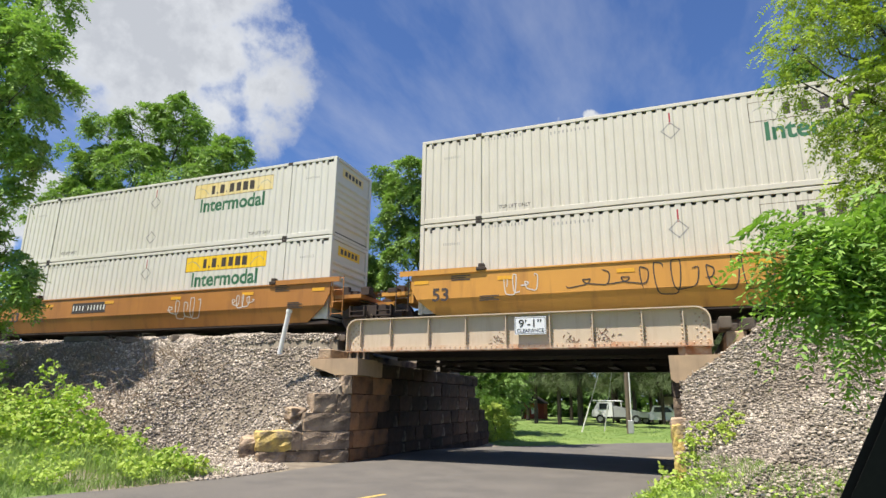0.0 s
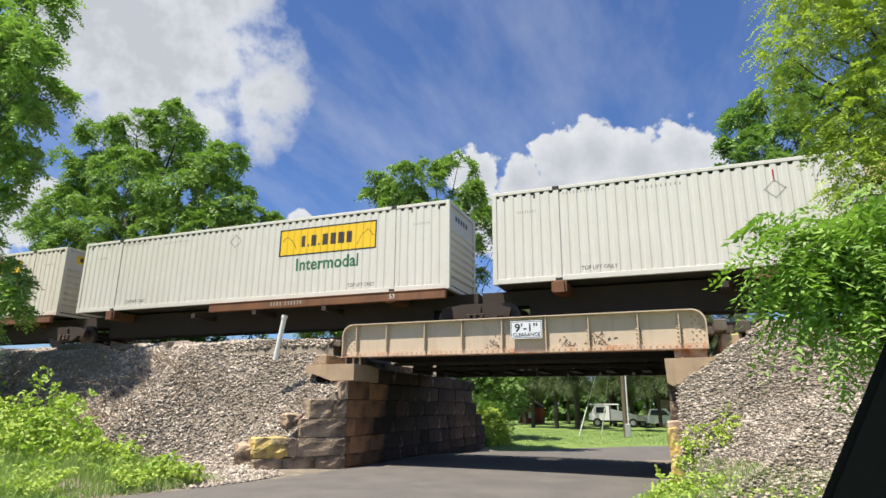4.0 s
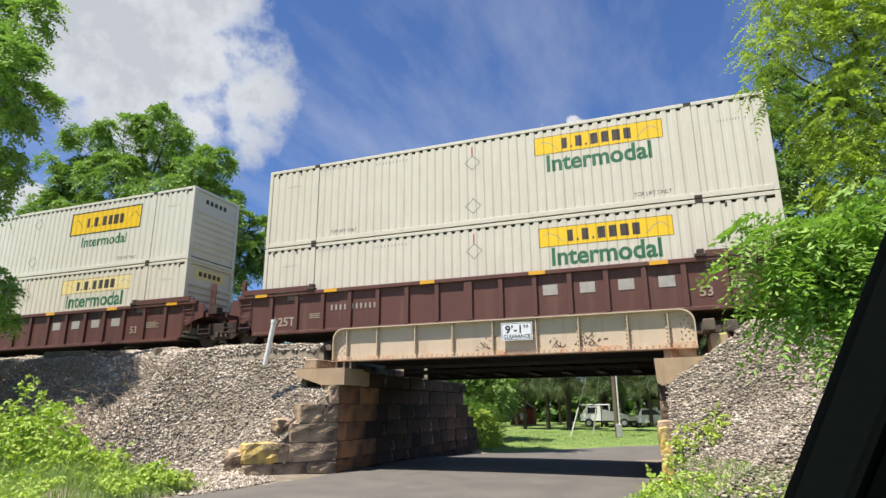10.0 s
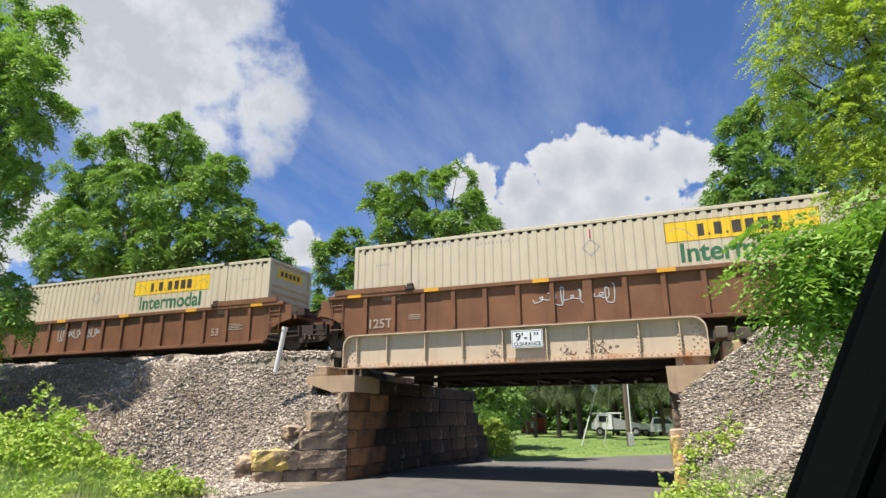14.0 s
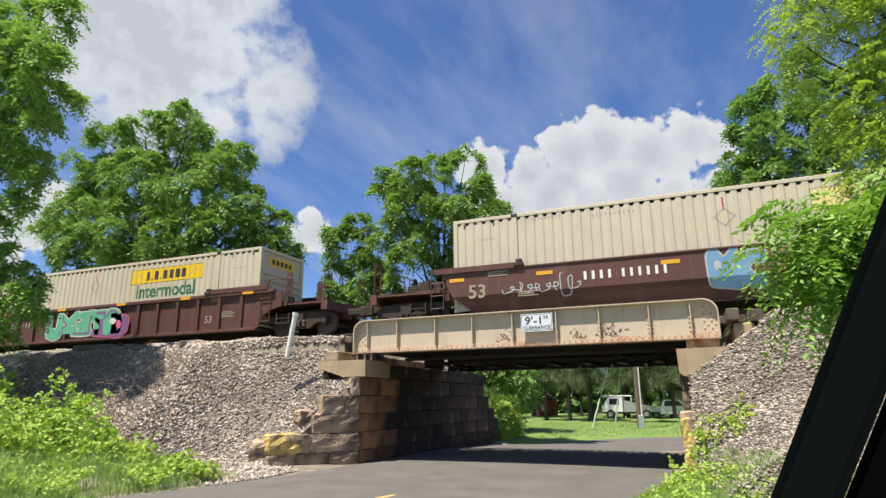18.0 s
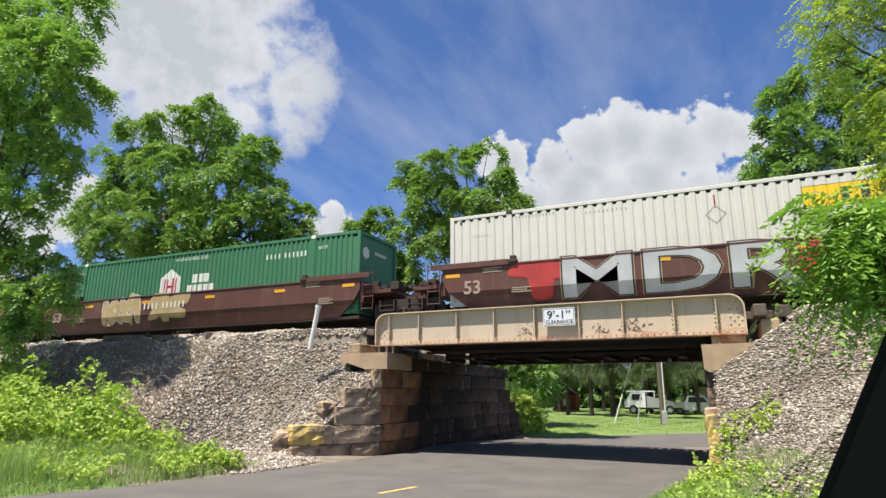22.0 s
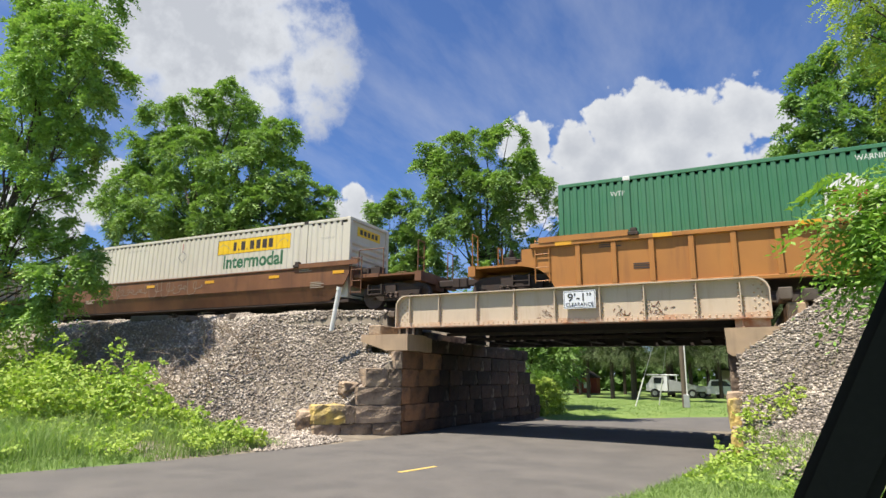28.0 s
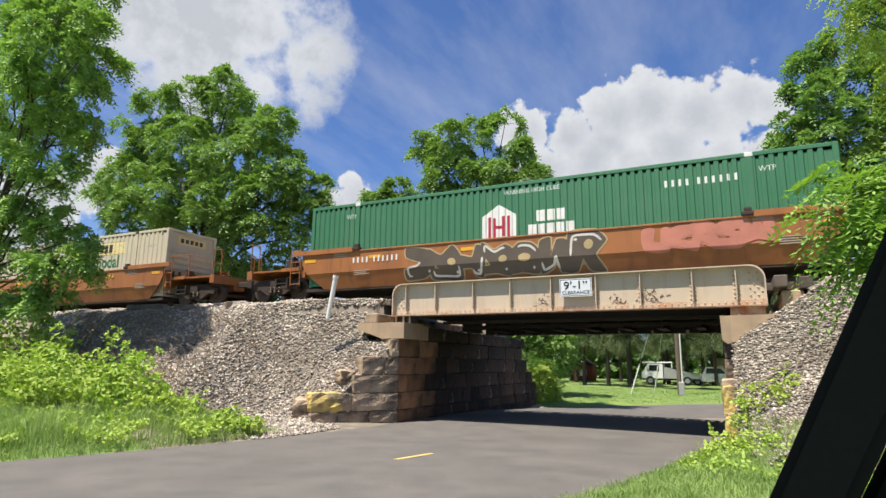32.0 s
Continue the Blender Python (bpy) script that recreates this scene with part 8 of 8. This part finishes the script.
def build_truck():
    t = thing("utility_truck", "white utility truck with an open rack parked on the lawn", "truck")
    x, y = 0.0, 45.5
    g = float(ground_z(x, y))
    part("chassis", boxes((x - 2.4, x + 2.8, y - 0.9, y + 0.9, g + 0.45, g + 0.62)), "black", t)
    part("cab", prism([(x - 2.5, g + 0.63), (x - 0.5, g + 0.63), (x - 0.5, g + 2.05), (x - 1.9, g + 2.05), (x - 2.3, g + 1.35), (x - 2.5, g + 1.25)], y - 0.95, y + 0.95), "paint_white", t)
    part("window", boxes((x - 1.75, x - 0.85, y - 0.975, y - 0.953, g + 1.35, g + 1.9)), "glass_dark", t)
    part("bed", prism([(x - 0.4, g + 0.63), (x + 2.9, g + 0.63), (x + 2.9, g + 1.0), (x - 0.4, g + 1.7)], y - 0.95, y + 0.95), "grey_metal", t, "grey sloping tipper bed")
    part("rack", rods(((x - 2.4, y - 0.9, g + 2.15), (x + 0.4, y - 0.9, g + 2.15), 0.06), ((x - 2.4, y + 0.9, g + 2.15), (x + 0.4, y + 0.9, g + 2.15), 0.06), ((x + 0.35, y - 0.9, g + 1.6), (x + 0.35, y - 0.9, g + 2.15), 0.05)), "paint_white", t)
    for dx in (-1.7, 1.7):
        for dy in (-0.85, 0.85):
            wheel_part(t, x + dx, y + dy, g + 0.42, 0.42)
    c = thing("pickup", "white pickup parked beside the trees", "car")
    x, y = 4.0, 46.5
    g = float(ground_z(x, y))
    part("body", prism([(x - 2.4, g + 0.45), (x + 2.5, g + 0.45), (x + 2.55, g + 1.0), (x + 1.4, g + 1.15), (x + 0.7, g + 1.8), (x - 0.7, g + 1.8), (x - 1.0, g + 1.15), (x - 2.4, g + 1.1)], y - 0.9, y + 0.9), "paint_white", c)
    part("side_window", prism([(x - 0.7, g + 1.2), (x + 1.1, g + 1.2), (x + 0.6, g + 1.68), (x - 0.6, g + 1.68)], y - 0.92, y - 0.903), "glass_dark", c)
    part("headlight", boxes((x + 2.3, x + 2.58, y - 0.91, y - 0.6, g + 0.8, g + 0.98)), "glass_dark", c)
    for dx in (-1.5, 1.6):
        for dy in (-0.8, 0.8):
            wheel_part(c, x + dx, y + dy, g + 0.38, 0.38)


build_trees()
build_ballast()
build_weeds()
build_far()

# ---- small things beside the track, and the car that the camera sits in ----
def build_small():
    p = thing("marker_post", "white plastic pipe marker post leaning at the track edge", "post")
    a, b = Vector((-4.93, -3.2, 3.15)), Vector((-4.74, -3.2, 4.24))
    d = (b - a).normalized()
    part("pipe", rods((a - d * 0.15, b, 0.072), seg=14), "post_white", p)
    part("pipe_cap", rods((b, b + d * 0.10, 0.088), seg=14), "post_white", p)
    # ends of old sleepers lying on the shoulder
    rr = random.Random(3)
    for x, y, z, ln, ang in ((-13.6, -2.9, 3.66, 1.9, 4), (-11.6, -2.9, 3.60, 0.7, 20), (-9.4, -3.0, 3.58, 0.6, -30), (-11.2, -3.1, 3.55, 0.5, 75)):
        t = tagged(mesh_ob("old_sleeper", boxes((-ln / 2, ln / 2, -0.11, 0.11, -0.10, 0.10), bev=0.02), "tie_wood"), "weathered grey sleeper offcut on the gravel shoulder", "sleeper", "sleeper offcuts")
        t.matrix_basis = pose(x, y, z, rr.uniform(-6, 6), rr.uniform(-4, 4), ang)
    # timber ends of the bridge deck seen beside the girder
    for x, z in ((7.25, 3.55), (7.75, 3.5)):
        t = tagged(mesh_ob("bridge_timber", boxes((-0.14, 0.14, -0.7, 0.35, -0.14, 0.14), bev=0.02), "tie_wood"), "dark timber end beside the girder", "timber", "bridge timbers")
        t.matrix_basis = pose(x, -1.75, z + 0.10)
    # car: the door frame and windscreen pillar beside the camera
    c = thing("parked_car", "black door frame and windscreen pillar of a parked car", "car")
    h = Vector((0.50, 0.866, 0))
    out = Vector((-0.866, 0.5, 0))
    e0, e1 = Vector((6.255, -17.698, 1.681)), Vector((6.307, -17.733, 1.80))
    up = (e1 - e0).normalized()
    foot = e0 - up * 0.50
    head = e0 + up * 0.55

    def strip(x0, x1, y0, y1, lo, hi, mat, name, label=""):
        """A bar that follows the pillar's edge: x across the view to the right, y away from the eye."""
        across, away = Vector((1, 0.12, 0)).normalized(), Vector((0.24, 1, 0)).normalized()
        bm = bmesh.new()
        vs = []
        for q in (lo, hi):
            for a, b_ in ((x0, y0), (x1, y0), (x1, y1), (x0, y1)):
                vs.append(bm.verts.new(q + across * a + away * b_))
        for f in ((3, 2, 1, 0), (4, 5, 6, 7), (0, 1, 5, 4), (1, 2, 6, 5), (2, 3, 7, 6), (3, 0, 4, 7)):
            bm.faces.new([vs[i] for i in f])
        bmesh.ops.recalc_face_normals(bm, faces=bm.faces[:])
        bmesh.ops.bevel(bm, geom=bm.edges[:], offset=0.004, segments=2, affect="EDGES")
        return part(name, bm, mat, c, label)
    strip(0.0, 0.028, 0.0, 0.03, foot, head, "car_black", "window_seal", "black rubber window seal")
    strip(0.0285, 0.85, 0.012, 0.07, foot, head, "car_trim", "windscreen_pillar", "dark plastic pillar trim")
    strip(0.08, 0.26, 0.004, 0.0115, foot, head, "car_trim", "pillar_cover")
    dbm = bmesh.new()
    box(dbm, -1.25, 0.0, -0.05, 0.05, 0.35, 1.18, 0.03)
    door = part("door_panel", dbm, "car_black", c)
    door.matrix_basis = Matrix.Translation((e0.x - 0.19, e0.y + 0.02, 0)) @ Matrix.Rotation(math.atan2(h.y, h.x), 4, "Z")
    fbm = prism([(0.01, 0.35), (1.5, 0.35), (1.55, 0.80), (1.3, 0.98), (0.01, 1.18)], -1.7, 0.05)
    f = part("bonnet", fbm, "car_black", c)
    f.matrix_basis = door.matrix_basis.copy()
    for x, y in ((0.75, -0.02), (0.75, -1.6), (-2.0, -0.02), (-2.0, -1.6)):
        wbm = bmesh.new()
        rod(wbm, (x, y - 0.11, 0.43), (x, y + 0.11, 0.43), 0.34, 18)
        w = part("wheel", wbm, "black", c)
        w.matrix_basis = door.matrix_basis.copy()
    ubm = boxes((-2.6, -1.26, -1.7, 0.05, 0.35, 1.0), (-1.25, 0.0, -1.7, -0.06, 0.35, 0.45), bev=0.03)
    u = part("body_shell", ubm, "car_black", c)
    u.matrix_basis = door.matrix_basis.copy()


build_small()

# ---- what moves ----
def motions():
    for ob, u, z in TRAIN:
        walk(ob, [(t, pose(u + SPEED * t, 0, RAIL_Z + z)) for t in (-0.5, 0.0, 32.0, 32.5)])


motions()
